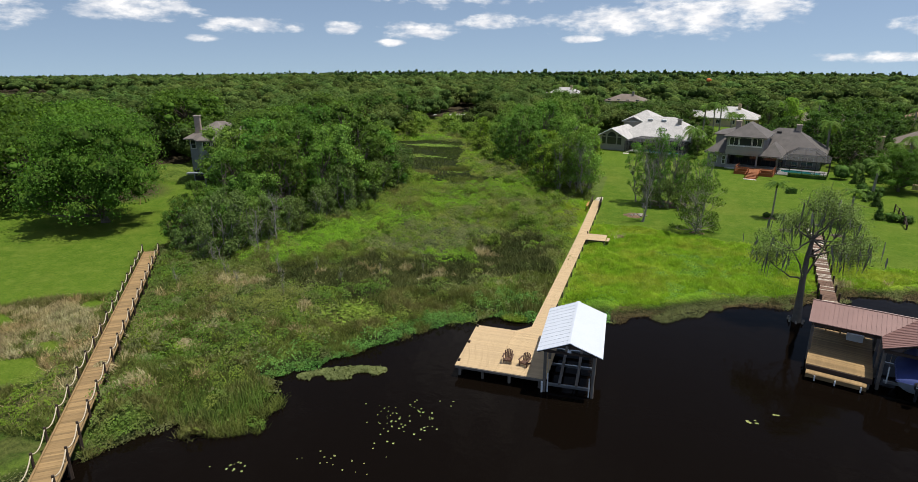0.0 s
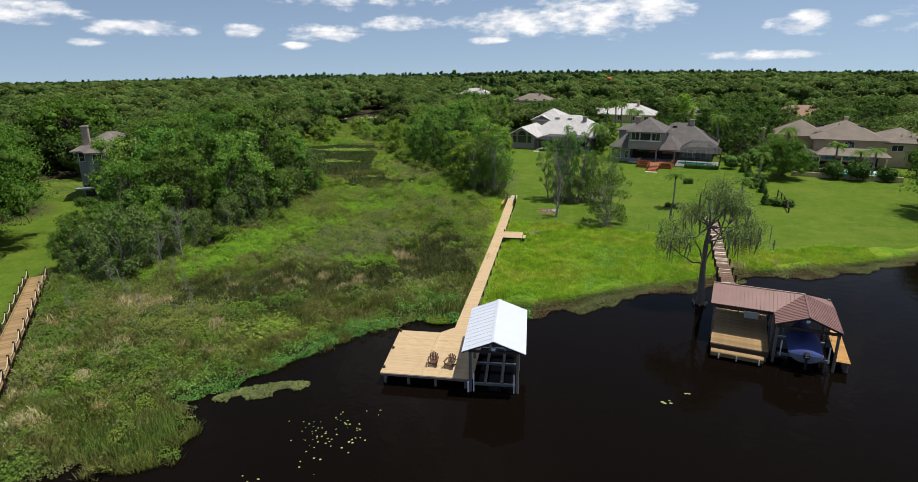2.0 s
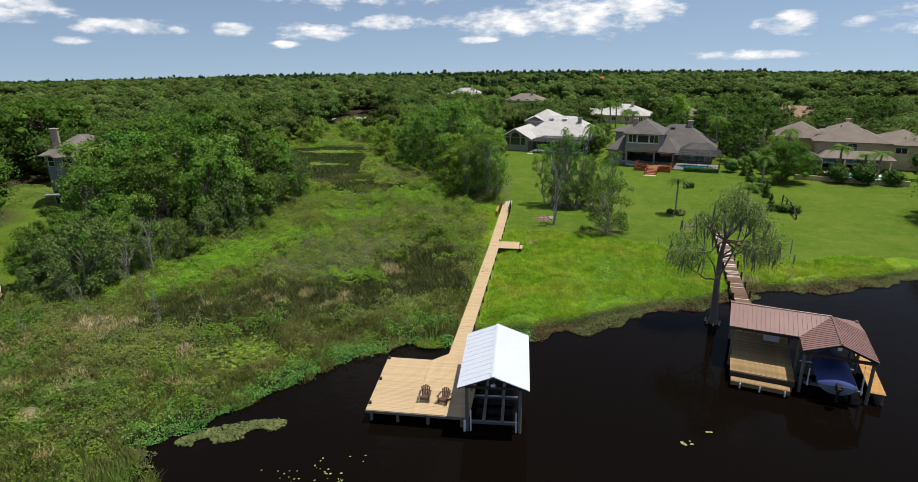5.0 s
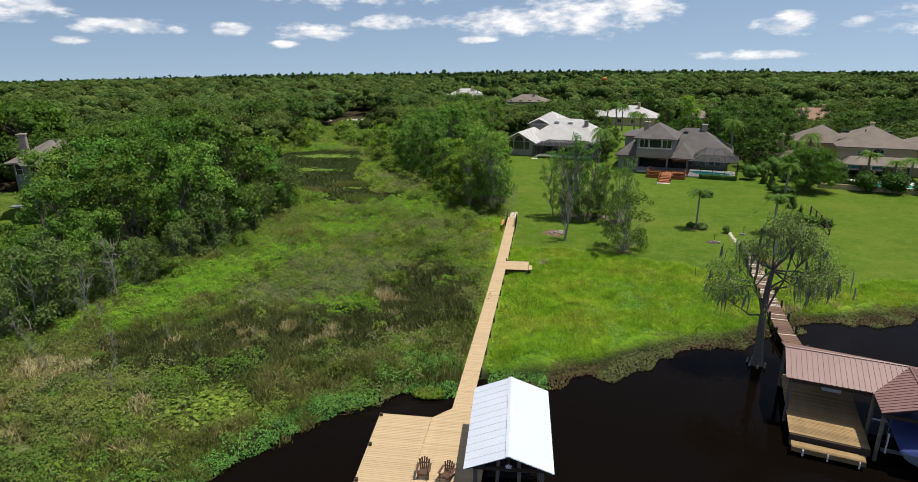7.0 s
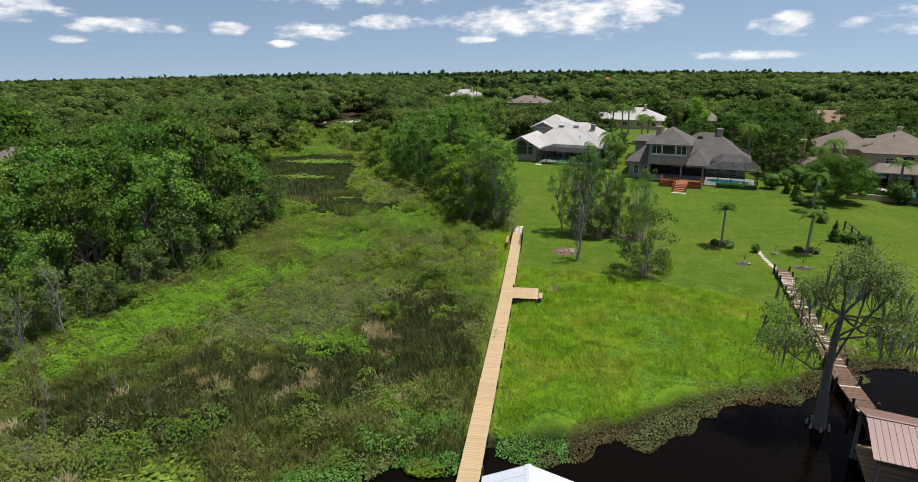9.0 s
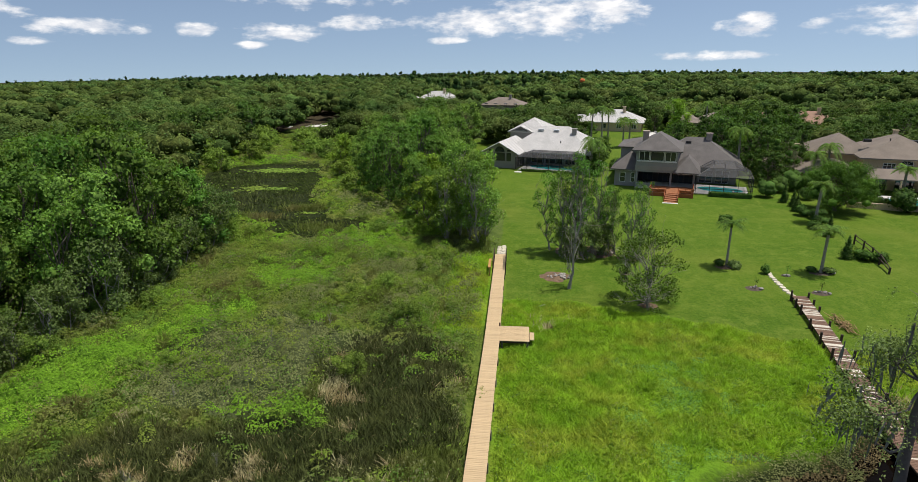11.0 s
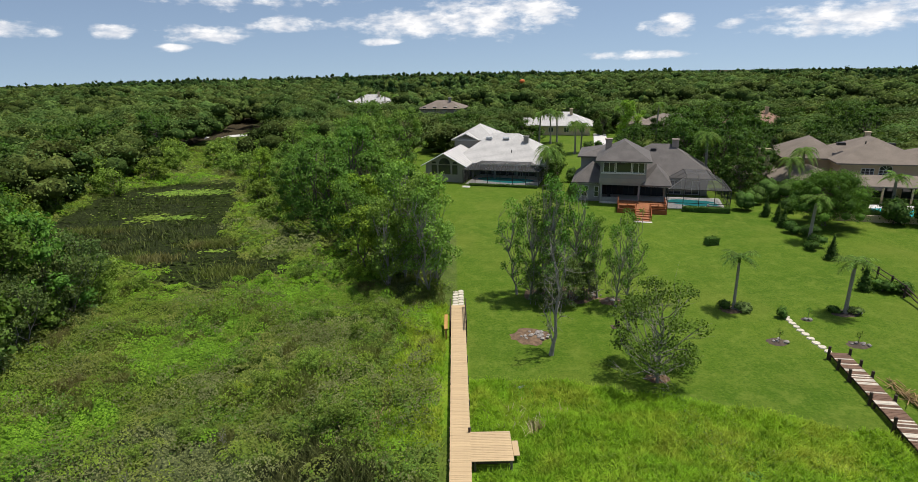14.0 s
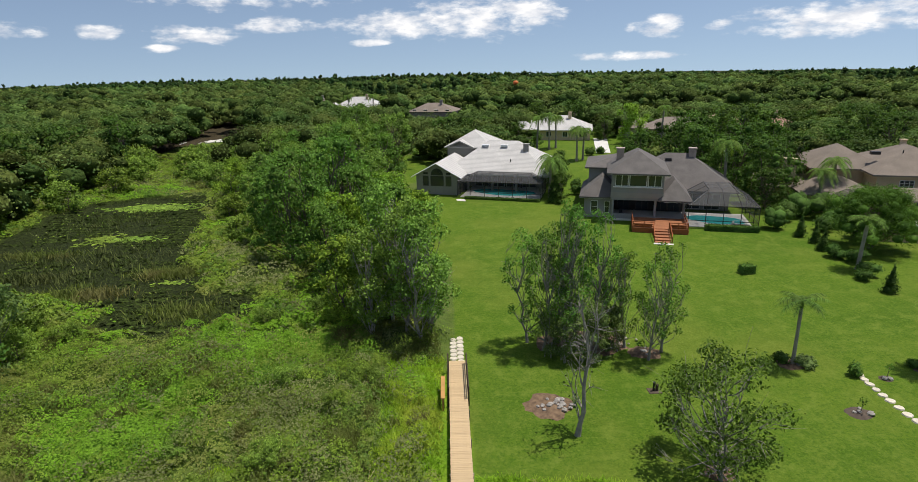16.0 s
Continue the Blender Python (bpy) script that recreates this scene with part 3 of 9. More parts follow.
def solid(faces, thick):
    """A shell of the given polygons, closed downwards by thick."""
    bm = bmesh.new()
    made = {}

    def vert(p):
        k = tuple(round(c, 4) for c in p)
        if k not in made:
            made[k] = bm.verts.new(k)
        return made[k]
    for f in faces:
        bm.faces.new([vert(p) for p in f])
    bmesh.ops.recalc_face_normals(bm, faces=bm.faces[:])
    up = sum(f.normal.z * f.calc_area() for f in bm.faces)
    if up < 0:
        bmesh.ops.reverse_faces(bm, faces=bm.faces[:])
    top = bm.faces[:]
    ret = bmesh.ops.duplicate(bm, geom=top)
    low = [g for g in ret["geom"] if isinstance(g, bmesh.types.BMFace)]
    for v in {v for f in low for v in f.verts}:
        v.co.z -= thick
    bmesh.ops.reverse_faces(bm, faces=low)
    rim = [e for e in bm.edges if e.is_boundary]
    tops = [e for e in rim if any(f in top for f in e.link_faces)]
    mapping = ret["vert_map"]
    for e in tops:
        a, b = e.verts
        la, lb = mapping[a], mapping[b]
        bm.faces.new((a, b, lb, la))
    bmesh.ops.recalc_face_normals(bm, faces=bm.faces[:])
    return bm


def hip_roof(x0, x1, y0, y1, ze, zr, thick=0.18, ridge=None):
    """A hipped roof over a rectangle; the ridge runs along the longer side. ridge: how far it stands in from each end."""
    cx, cy = (x0 + x1) / 2, (y0 + y1) / 2
    a, b, c, d = (x0, y0, ze), (x1, y0, ze), (x1, y1, ze), (x0, y1, ze)
    if x1 - x0 >= y1 - y0:
        inset = (y1 - y0) / 2 if ridge is None else ridge
        p, q = (min(x0 + inset, cx - 0.01), cy, zr), (max(x1 - inset, cx + 0.01), cy, zr)
        return solid([(a, b, q, p), (b, c, q), (c, d, p, q), (d, a, p)], thick)
    inset = (x1 - x0) / 2 if ridge is None else ridge
    p, q = (cx, min(y0 + inset, cy - 0.01), zr), (cx, max(y1 - inset, cy + 0.01), zr)
    return solid([(a, b, p), (b, c, q, p), (c, d, q), (d, a, p, q)], thick)


def gable_roof(x0, x1, y0, y1, ze, zr, along="y", thick=0.15):
    if along == "y":
        cx = (x0 + x1) / 2
        return solid([((x0, y0, ze), (cx, y0, zr), (cx, y1, zr), (x0, y1, ze)), ((cx, y0, zr), (x1, y0, ze), (x1, y1, ze), (cx, y1, zr))], thick)
    cy = (y0 + y1) / 2
    return solid([((x0, y0, ze), (x1, y0, ze), (x1, cy, zr), (x0, cy, zr)), ((x0, cy, zr), (x1, cy, zr), (x1, y1, ze), (x0, y1, ze))], thick)


# ---- plants: numpy builders ----
def ico():
    bm = bmesh.new()
    bmesh.ops.create_icosphere(bm, subdivisions=1, radius=1.0)
    bm.verts.ensure_lookup_table()
    v = np.array([x.co for x in bm.verts])
    f = np.array([[x.index for x in y.verts] for y in bm.faces])
    bm.free()
    return v, f


ICO_V, ICO_F = ico()


def unit(v):
    return v / np.maximum(np.linalg.norm(v, axis=1, keepdims=True), 1e-6)


def leaf_quads(rng, centre, normal, size, aspect=0.62):
    """Pointed leaf-shaped quads at the centres, facing their normals."""
    n = len(centre)
    normal = unit(normal)
    side = unit(np.cross(normal, rng.normal(size=(n, 3))))
    along = np.cross(normal, side)
    s = size[:, None]
    droop = normal * s * 0.12
    v = np.stack([centre - along * s * 0.5 - droop, centre + side * s * aspect * 0.5, centre + along * s * 0.5 - droop, centre - side * s * aspect * 0.5], axis=1)
    f = np.arange(4 * n).reshape(n, 4)
    return v.reshape(-1, 3), f


def crown_leaves(rng, lobes, count, size, jitter=0.8, fill=0.25, up=0.25):
    """Leaves over the lobes (rows of centre and radii), denser towards their outsides, with loose sprays beyond them."""
    lobes = np.asarray(lobes, float)
    area = (lobes[:, 3] * lobes[:, 4] + lobes[:, 3] * lobes[:, 5] + lobes[:, 4] * lobes[:, 5])
    pick = rng.choice(len(lobes), count, p=area / area.sum())
    d = unit(rng.normal(size=(count, 3)) + np.array([0, 0, up]))
    r = np.where(rng.random(count) < fill, rng.uniform(0.35, 0.85, count), rng.normal(0.98, 0.10, count))
    lump = 1 + 0.16 * np.sin(d[:, 0] * 5 + pick) * np.cos(d[:, 1] * 6 + 2 * pick) + 0.1 * np.sin(d[:, 2] * 9 + pick)
    c = lobes[pick, :3] + d * lobes[pick, 3:6] * (r * lump)[:, None]
    nrm = d + jitter * rng.normal(size=(count, 3)) + np.array([0, 0, 0.35])
    return leaf_quads(rng, c, nrm, size * rng.uniform(0.6, 1.35, count))


def lobe_cores(lobes, shrink=0.72, crumple=0.0):
    lobes = np.asarray(lobes, float)
    dirs = np.broadcast_to(ICO_V[None], (len(lobes), *ICO_V.shape))
    if crumple:
        wob = np.random.default_rng(len(lobes)).uniform(1 - crumple, 1 + crumple, dirs.shape[:2])
        dirs = dirs * wob[:, :, None]
    v = dirs * (lobes[:, None, 3:6] * shrink) + lobes[:, None, :3]
    f = ICO_F[None] + (np.arange(len(lobes)) * len(ICO_V))[:, None, None]
    return v.reshape(-1, 3), f.reshape(-1, 3)


def tube(path, radii, sides=7):
    path, radii = np.asarray(path, float), np.asarray(radii, float)
    n = len(path)
    tang = unit(np.gradient(path, axis=0))
    ref = np.array([0.31, 0.95, 0.05])
    u = unit(np.cross(tang, np.broadcast_to(ref, tang.shape)))
    w = np.cross(tang, u)
    a = np.linspace(0, 2 * np.pi, sides, endpoint=False)
    v = path[:, None] + radii[:, None, None] * (np.cos(a)[None, :, None] * u[:, None] + np.sin(a)[None, :, None] * w[:, None])
    idx = np.arange(n * sides).reshape(n, sides)
    f = np.stack([idx[:-1], np.roll(idx[:-1], -1, 1), np.roll(idx[1:], -1, 1), idx[1:]], axis=2).reshape(-1, 4)
    return v.reshape(-1, 3), f


def joined(parts):
    vs, fs, n = [], [], 0
    for v, f in parts:
        vs.append(v)
        fs.append(f + n)
        n += len(v)
    return np.concatenate(vs), np.concatenate(fs)


def limb_path(rng, a, b, bend=0.12, n=6):
    a, b = np.asarray(a, float), np.asarray(b, float)
    t = np.linspace(0, 1, n)[:, None]
    length = np.linalg.norm(b - a)
    off = rng.normal(size=3) * bend * length
    return a + (b - a) * t + off * np.sin(np.pi * t) * (0.6 + 0.4 * t) + rng.normal(size=(n, 3)) * 0.02 * length * (t * (1 - t) * 4)


def tree_meshes(name, rng, height, spread_r, lobes_n, leaves, leaf_size, trunk_r, leaf_mat, bark, start=0.3, stems=1, lobe_r=(0.2, 0.34), twigs=0, flat=0.75, core=True, shape=1.0):
    """Mesh data of one kind of tree, standing on the origin: trunk with limbs, crown of lobes."""
    lobes, limbs = [], []
    bases = [(0, 0)] if stems == 1 else [(rng.normal() * spread_r * 0.18, rng.normal() * spread_r * 0.18) for _ in range(stems)]
    tops = []
    for bx, by in bases:
        lean = rng.normal(size=2) * spread_r * (0.06 if stems == 1 else 0.2)
        top = np.array([bx + lean[0], by + lean[1], height * rng.uniform(0.78, 0.9)])
        path = limb_path(rng, (bx, by, -0.25), top, 0.04, 9)
        radii = trunk_r * (1 - 0.85 * np.linspace(0, 1, 9)) * (1 if stems == 1 else 0.7)
        radii[0] *= 1.45
        limbs.append(tube(path, radii, 8))
        tops.append(path)
    for i in range(lobes_n):
        path = tops[i % len(tops)]
        h = start + (1 - start) * ((i + rng.random()) / lobes_n)
        width = math.sin(min(1, max(0.08, (1 - h) / (1 - start))) ** 0.6 * math.pi * 0.5 + 0.25) * shape
        a = rng.random() * 2 * math.pi
        d = spread_r * width * rng.uniform(0.35, 0.85)
        k = min(len(path) - 1, int(h * 0.8 * len(path)))
        root = path[k]
        r = spread_r * rng.uniform(*lobe_r)
        c = np.array([root[0] * 0.6 + math.cos(a) * d, root[1] * 0.6 + math.sin(a) * d, height * h - r * 0.3])
        c[2] = min(c[2], height - r * flat)
        lobes.append((*c, r, r, r * flat))
        p = limb_path(rng, path[max(1, k - 1)], c, 0.14, 5)
        limbs.append(tube(p, trunk_r * 0.34 * np.linspace(1, 0.2, 5), 4))
        for _ in range(twigs):
            e = c + rng.normal(size=3) * r * 0.8
            limbs.append(tube(limb_path(rng, p[3], e, 0.1, 4), trunk_r * 0.12 * np.linspace(1, 0.25, 4), 3))
    wood = joined(limbs)
    crown = [crown_leaves(rng, lobes, leaves, leaf_size)]
    leaf = joined(crown)
    me_w = link_mesh("trunk", *wood, bark, smooth=True)
    me_c = link_mesh("crown", *leaf, leaf_mat)
    data = [me_w.data, me_c.data]
    if core:
        c = link_mesh("crown", *lobe_cores(lobes, 0.5), leaf_mat)
        data.append(c.data)
        bpy.data.objects.remove(c)
    for o in (me_w, me_c):
        bpy.data.objects.remove(o)
    return data


def plant_tree(kind, data, x, y, z=0.0, scale=1.0, turn=0.0, label="", category="tree", group="", tall=1.0):
    ob = thing(kind, pose(x, y, z, 0, 0, turn), label, category, group)
    ob.scale = (scale, scale, scale * tall)
    names = ("trunk", "crown", "inner_crown")
    for n, me in zip(names, data):
        o = new(n, me)
        o.parent = ob
    return ob

# ---- lie of the land ----
SHORE_X = [-400, -160, -90, -60, -45, -36, -31.5, -30, -27.5, -26, -24.5, -22.6, -20.8, -19.2, -17.5, -15.4, -13, -10.9, -6.2, -2.1, 1.5, 6, 9.7, 12.8, 16.8, 20.5, 27.5, 33, 40, 60, 120, 400]
SHORE_Y = [-160, -70, -30, -14, -2, 9, 17, 19.5, 25.5, 30.4, 31.8, 33.6, 36.4, 39.6, 41.8, 44, 45.6, 46.4, 48.0, 48.6, 50.2, 53.4, 55.6, 56.2, 58.8, 60.8, 62.6, 65.4, 68.6, 75, 88, 130]
WATER_Z = -0.35
POND = [(-66, 124), (-67, 132), (-68, 141), (-68, 150), (-59, 152), (-51, 151), (-46, 141), (-43, 131), (-40, 122), (-35.5, 116.5), (-34, 110), (-28, 105.5), (-26.5, 101),
        (-32.5, 99), (-39, 101), (-43, 107), (-48, 109), (-54, 112), (-59, 115), (-64.5, 120)]


def vnoise(x, y, scale, seed=0):
    """Smooth lattice noise, 0 to 1, with two octaves."""
    total = 0.0
    for k, w in ((1.0, 0.65), (2.3, 0.35)):
        u, v = np.asarray(x, float) / scale * k + 17.3 * seed, np.asarray(y, float) / scale * k + 7.7 * seed
        i, j = np.floor(u), np.floor(v)
        fu, fv = u - i, v - j
        fu, fv = fu * fu * (3 - 2 * fu), fv * fv * (3 - 2 * fv)

        def h(a, b):
            s = np.sin(a * 127.1 + b * 311.7 + seed * 74.7) * 43758.5453
            return s - np.floor(s)
        total = total + w * (h(i, j) * (1 - fu) * (1 - fv) + h(i + 1, j) * fu * (1 - fv) + h(i, j + 1) * (1 - fu) * fv + h(i + 1, j + 1) * fu * fv)
    return total


def smooth(a, b, v):
    t = np.clip((v - a) / (b - a), 0, 1)
    return t * t * (3 - 2 * t)


def inland(x, y):
    """Metres from the lake's edge, along y; negative over the lake."""
    x, y = np.asarray(x, float), np.asarray(y, float)
    s = y - np.interp(x, SHORE_X, SHORE_Y)
    # a rush-grown point reaching out into the lake, and the small bay behind it
    point = 2.6 * (1 - np.hypot(x + 26.2, y - 27.2) / 3.4)
    s = np.maximum(s, point)
    return s + 1.6 * (vnoise(x, y, 3.0, 3) - 0.5)


def pond_edge(x, y):
    """Metres from the marsh pond's edge; negative inside."""
    x, y = np.broadcast_arrays(np.asarray(x, float), np.asarray(y, float))
    out = np.full(x.shape, 40.0)
    near = (x > -92) & (x < -4) & (y > 78) & (y < 176)
    out[near] = pond_distance(x[near], y[near])
    return out


def pond_distance(x, y):
    best, inside = np.full(np.broadcast(x, y).shape, 1e9), np.zeros(np.broadcast(x, y).shape, bool)
    for (ax, ay), (bx, by) in zip(POND, POND[1:] + POND[:1]):
        t = np.clip(((x - ax) * (bx - ax) + (y - ay) * (by - ay)) / ((bx - ax) ** 2 + (by - ay) ** 2), 0, 1)
        best = np.minimum(best, np.hypot(x - ax - t * (bx - ax), y - ay - t * (by - ay)))
        if ay != by:
            inside ^= ((ay > y) != (by > y)) & (x < ax + (y - ay) * (bx - ax) / (by - ay))
    return np.where(inside, -best, best) + 6.5 * (vnoise(x, y, 6.0, 5) - 0.5)


def left_lawn(x, y):
    """How far inside the lawn beyond the roped boardwalk."""
    x, y = np.asarray(x, float), np.asarray(y, float)
    line = np.where(y < 49, -30 - 0.77 * (y - 17), -55 + 0.12 * (y - 49))
    return np.minimum(np.minimum(line - 1.0 - x, 84 - y), inland(x, y) * 0.5 - 13 + 5 * vnoise(x, y, 6, 9))


def right_lawn(x, y):
    x, y = np.asarray(x, float), np.asarray(y, float)
    west = np.interp(y, [70, 88, 94, 110, 150, 175, 230], [-6.4, -6.6, -8.5, -9.5, -15, -16, -22])
    south = np.interp(x, [-10, -5, 3, 10, 15, 24, 40, 70], [80, 80, 77, 75.5, 74.5, 70, 72, 82])
    return np.minimum(x - west, y - south + 3 * (vnoise(x, y, 5, 2) - 0.5))


def masks(x, y):
    s, p, ll, rl = inland(x, y), pond_edge(x, y), left_lawn(x, y), right_lawn(x, y)
    lawn = np.maximum(smooth(-1, 1, ll), smooth(-0.6, 0.8, rl))
    marsh = 1 - lawn
    wet = np.maximum(1 - smooth(0.5, 4, s), 1 - smooth(-1, 3, p))
    reeds = np.exp(-(((x + 17) / 14) ** 2 + ((y - 63) / 7) ** 2) ** 2) * smooth(0.3, 0.6, vnoise(x, y, 6, 4))
    wet = np.clip(np.maximum(wet, reeds * 0.2), 0, 1)
    dry = smooth(0.34, 0.6, vnoise(x, y, 4, 7)) * np.exp(-(((x + 44) / 12) ** 2 + ((y - 29) / 9) ** 2))
    wood = np.maximum(smooth(2, 8, y - np.interp(x, [-200, -100, -92, -70, -55, -40, -15, -10, 200], [70, 74, 170, 250, 260, 260, 200, 240, 240])),
                      smooth(0, 4, 7 - np.hypot((x + 95) / 1.6, (y - 74)) * 0.5))
    return lawn, marsh, wet, dry, wood


def height(x, y):
    s, p = inland(x, y), pond_edge(x, y)
    lawn = masks(x, y)[0]
    z = -0.14 + 0.10 * (vnoise(x, y, 2.5, 1) - 0.5) + lawn * 0.10 + 0.30 * smooth(95, 125, np.asarray(y, float)) * lawn
    z = z - 0.28 * (1 - smooth(0, 3.0, s)) - 1.4 * smooth(0, 6, -s)
    z = z - 0.12 * (1 - smooth(-1.0, 1.0, p))
    # the plain dips away beyond the near woods
    return z - 0.019 * np.maximum(0, np.hypot(x, y) - 430)


def oval(x, y, cx, cy, rx, ry, turn=0.0):
    """1 inside a soft-edged ellipse, 0 outside."""
    c, s = math.cos(radians(turn)), math.sin(radians(turn))
    u, v = ((x - cx) * c + (y - cy) * s) / rx, (-(x - cx) * s + (y - cy) * c) / ry
    return 1 - smooth(0.7, 1.25, np.sqrt(u * u + v * v) + 0.7 * (vnoise(x, y, 4.0, 71) - 0.5))


def zones(x, y):
    """Kinds of wild cover: the grass field, grey scrub, reeds; each 0 to 1."""
    field = (1 - smooth(-0.3, 0.5, right_lawn(x, y))) * smooth(-7.0, -6.4, x) * (1 - smooth(84, 86, y))
    field = np.maximum(field, smooth(-12.4, -11.2, x + 1.5 * (vnoise(x, y, 3, 83) - 0.5)) * (1 - smooth(-8, -7, x)) * smooth(71, 76, y) * (1 - smooth(90, 93, y)))
    west = 1 - smooth(-7.4, -6.8, x)
    n3 = vnoise(x, y, 14, 23)
    grey = west * np.clip(oval(x, y, -25.5, 66, 7.2, 7.4, 15) + 0.5 * smooth(0.55, 0.66, n3) * (y > 88) + 0.4 * oval(x, y, -34, 40, 8, 7), 0, 1)
    reed = west * np.maximum(oval(x, y, -24, 52.4, 14.5, 5.4, 20), oval(x, y, -14.4, 64, 4.4, 9.0, 8))
    return field, grey, reed


def vivid_patches(x, y):
    """Where the freshest bright-green herbs stand."""
    v = oval(x, y, -37.3, 62.5, 8.2, 4.2, 54) + oval(x, y, -33, 73, 5, 3.2, 60) + 0.7 * oval(x, y, -41, 52.5, 5, 2.4, 30) + 0.8 * oval(x, y, -21, 58.6, 3.6, 1.6, 0) + oval(x, y, -28, 84.5, 5, 4.5) + oval(x, y, -22, 98, 7, 8) + oval(x, y, -63, 156, 8, 3.5) + oval(x, y, -62, 117, 4, 5, 30)
    return np.clip(v, 0, 1)


def low_scrub(x, y):
    """Duller growth nearer the lake: 0 to 1."""
    return (1 - smooth(44, 54, y + 8 * (vnoise(x, y, 7, 81) - 0.5))) * smooth(2.5, 5.0, inland(x, y)) * (1 - smooth(-9, -6.6, x)) * (1 - masks(x, y)[0])


def cover(x, y):
    """Height of the matted growth above the soil."""
    s, p = inland(x, y), pond_edge(x, y)
    field, grey, reed = zones(x, y)
    wild = 1 - masks(x, y)[0]
    lush = (0.95 - 0.35 * field - 0.55 * reed) * wild * smooth(0.3, 4.5, s) * smooth(-0.5, 3.0, p)
    lush = lush * (1 - oval(x, y, -24.2, 42.4, 3.0, 3.0))
    return lush * (1.0 * smooth(0.3, 0.74, vnoise(x, y, 2.6, 61)) + 0.4 * vnoise(x, y, 0.9, 62))


def under_boards(x, y):
    """1 near the boardwalks, where the growth is kept low."""
    d = np.where((y > 43) & (y < 92), np.abs(x + 7.3), 9)
    off = np.abs((x + 54) * 0.788 + (y - 49.3) * 0.615)
    d = np.minimum(d, np.where((x < -20) & (y < 50), off, 9))
    cx = np.interp(y, [51, 58.5, 68, 77.3, 81.5], [16.6, 17.3, 18.9, 20.6, 21.3])
    d = np.minimum(d, np.where((y > 50) & (y < 82), np.abs(x - cx), 9))
    d = np.minimum(d, np.maximum(np.abs(x + 5.3), np.abs(y - 71.3)) - 0.4)
    return 1 - smooth(0.8, 1.7, d)


def build_ground():
    def axis(parts):
        return np.unique(np.concatenate([np.arange(a, b, st) for a, b, st in parts]))
    xs = axis([(-3000, -400, 200), (-400, -110, 10), (-110, -56, 0.9), (-56, 26, 0.42), (26, 75, 0.9), (75, 400, 10), (400, 3001, 200)])
    ys = axis([(-400, -20, 20), (-20, 10, 3), (10, 20, 0.9), (20, 98, 0.42), (98, 160, 0.9), (160, 300, 5), (300, 600, 25), (600, 3401, 200)])
    gx, gy = np.meshgrid(xs, ys)
    z = height(gx, gy) + 0.8 * cover(gx, gy) * (1 - under_boards(gx, gy))
    v = np.stack([gx, gy, z], axis=2).reshape(-1, 3)
    idx = np.arange(v.shape[0]).reshape(gx.shape)
    f = np.stack([idx[:-1, :-1], idx[:-1, 1:], idx[1:, 1:], idx[1:, :-1]], axis=2).reshape(-1, 4)
    ob = link_mesh("ground", v, f, M["ground"], smooth=True)
    lawn, marsh, wet, dry, wood = masks(gx.ravel(), gy.ravel())
    field, grey, reed = zones(gx.ravel(), gy.ravel())
    for key, arr in (("marsh", marsh), ("wet", wet), ("dry", dry), ("wood", wood), ("field", field), ("grey", grey), ("reed", reed), ("vivid", vivid_patches(gx.ravel(), gy.ravel())), ("low", low_scrub(gx.ravel(), gy.ravel()))):
        a = ob.data.attributes.new(key, "FLOAT", "POINT")
        a.data.foreach_set("value", np.asarray(arr, dtype=np.float32))
    tagged(ob, "green lawns and low marsh running down to the lake", "ground", kind="structure")
    w = link_mesh("water", [(-900, -700, WATER_Z), (900, -700, WATER_Z), (900, 230, WATER_Z), (-900, 230, WATER_Z)], [(0, 1, 2, 3)], M["water"])
    tagged(w, "still dark tannin-stained lake water", "lake", kind="structure")


build_ground()


# ---- boardwalks and docks ----
def plank_mesh(length, width, thick, mat, name="plank"):
    o = part(name, boxed(-length / 2, length / 2, -width / 2, width / 2, -thick, 0, bevel=0.004), mat, None)
    me = o.data
    bpy.data.objects.remove(o)
    return me


def lay(name, me, parent, x, y, z, turn=0.0, scale=(1, 1, 1), tilt=0.0):
    o = new(name, me)
    o.parent = parent
    o.matrix_basis = pose(x, y, z, tilt, 0, turn) @ Matrix.Diagonal((*scale, 1))
    return o


def along_line(pts):
    pts = [Vector(p) for p in pts]
    lens = [(b - a).length for a, b in zip(pts, pts[1:])]
    total = sum(lens)

    def at(d):
        d = max(0.0, min(total - 1e-6, d))
        for a, b, ln in zip(pts, pts[1:], lens):
            if d <= ln:
                v = (b - a).normalized()
                return a + v * d, math.degrees(math.atan2(v.y, v.x))
            d -= ln
    return at, total


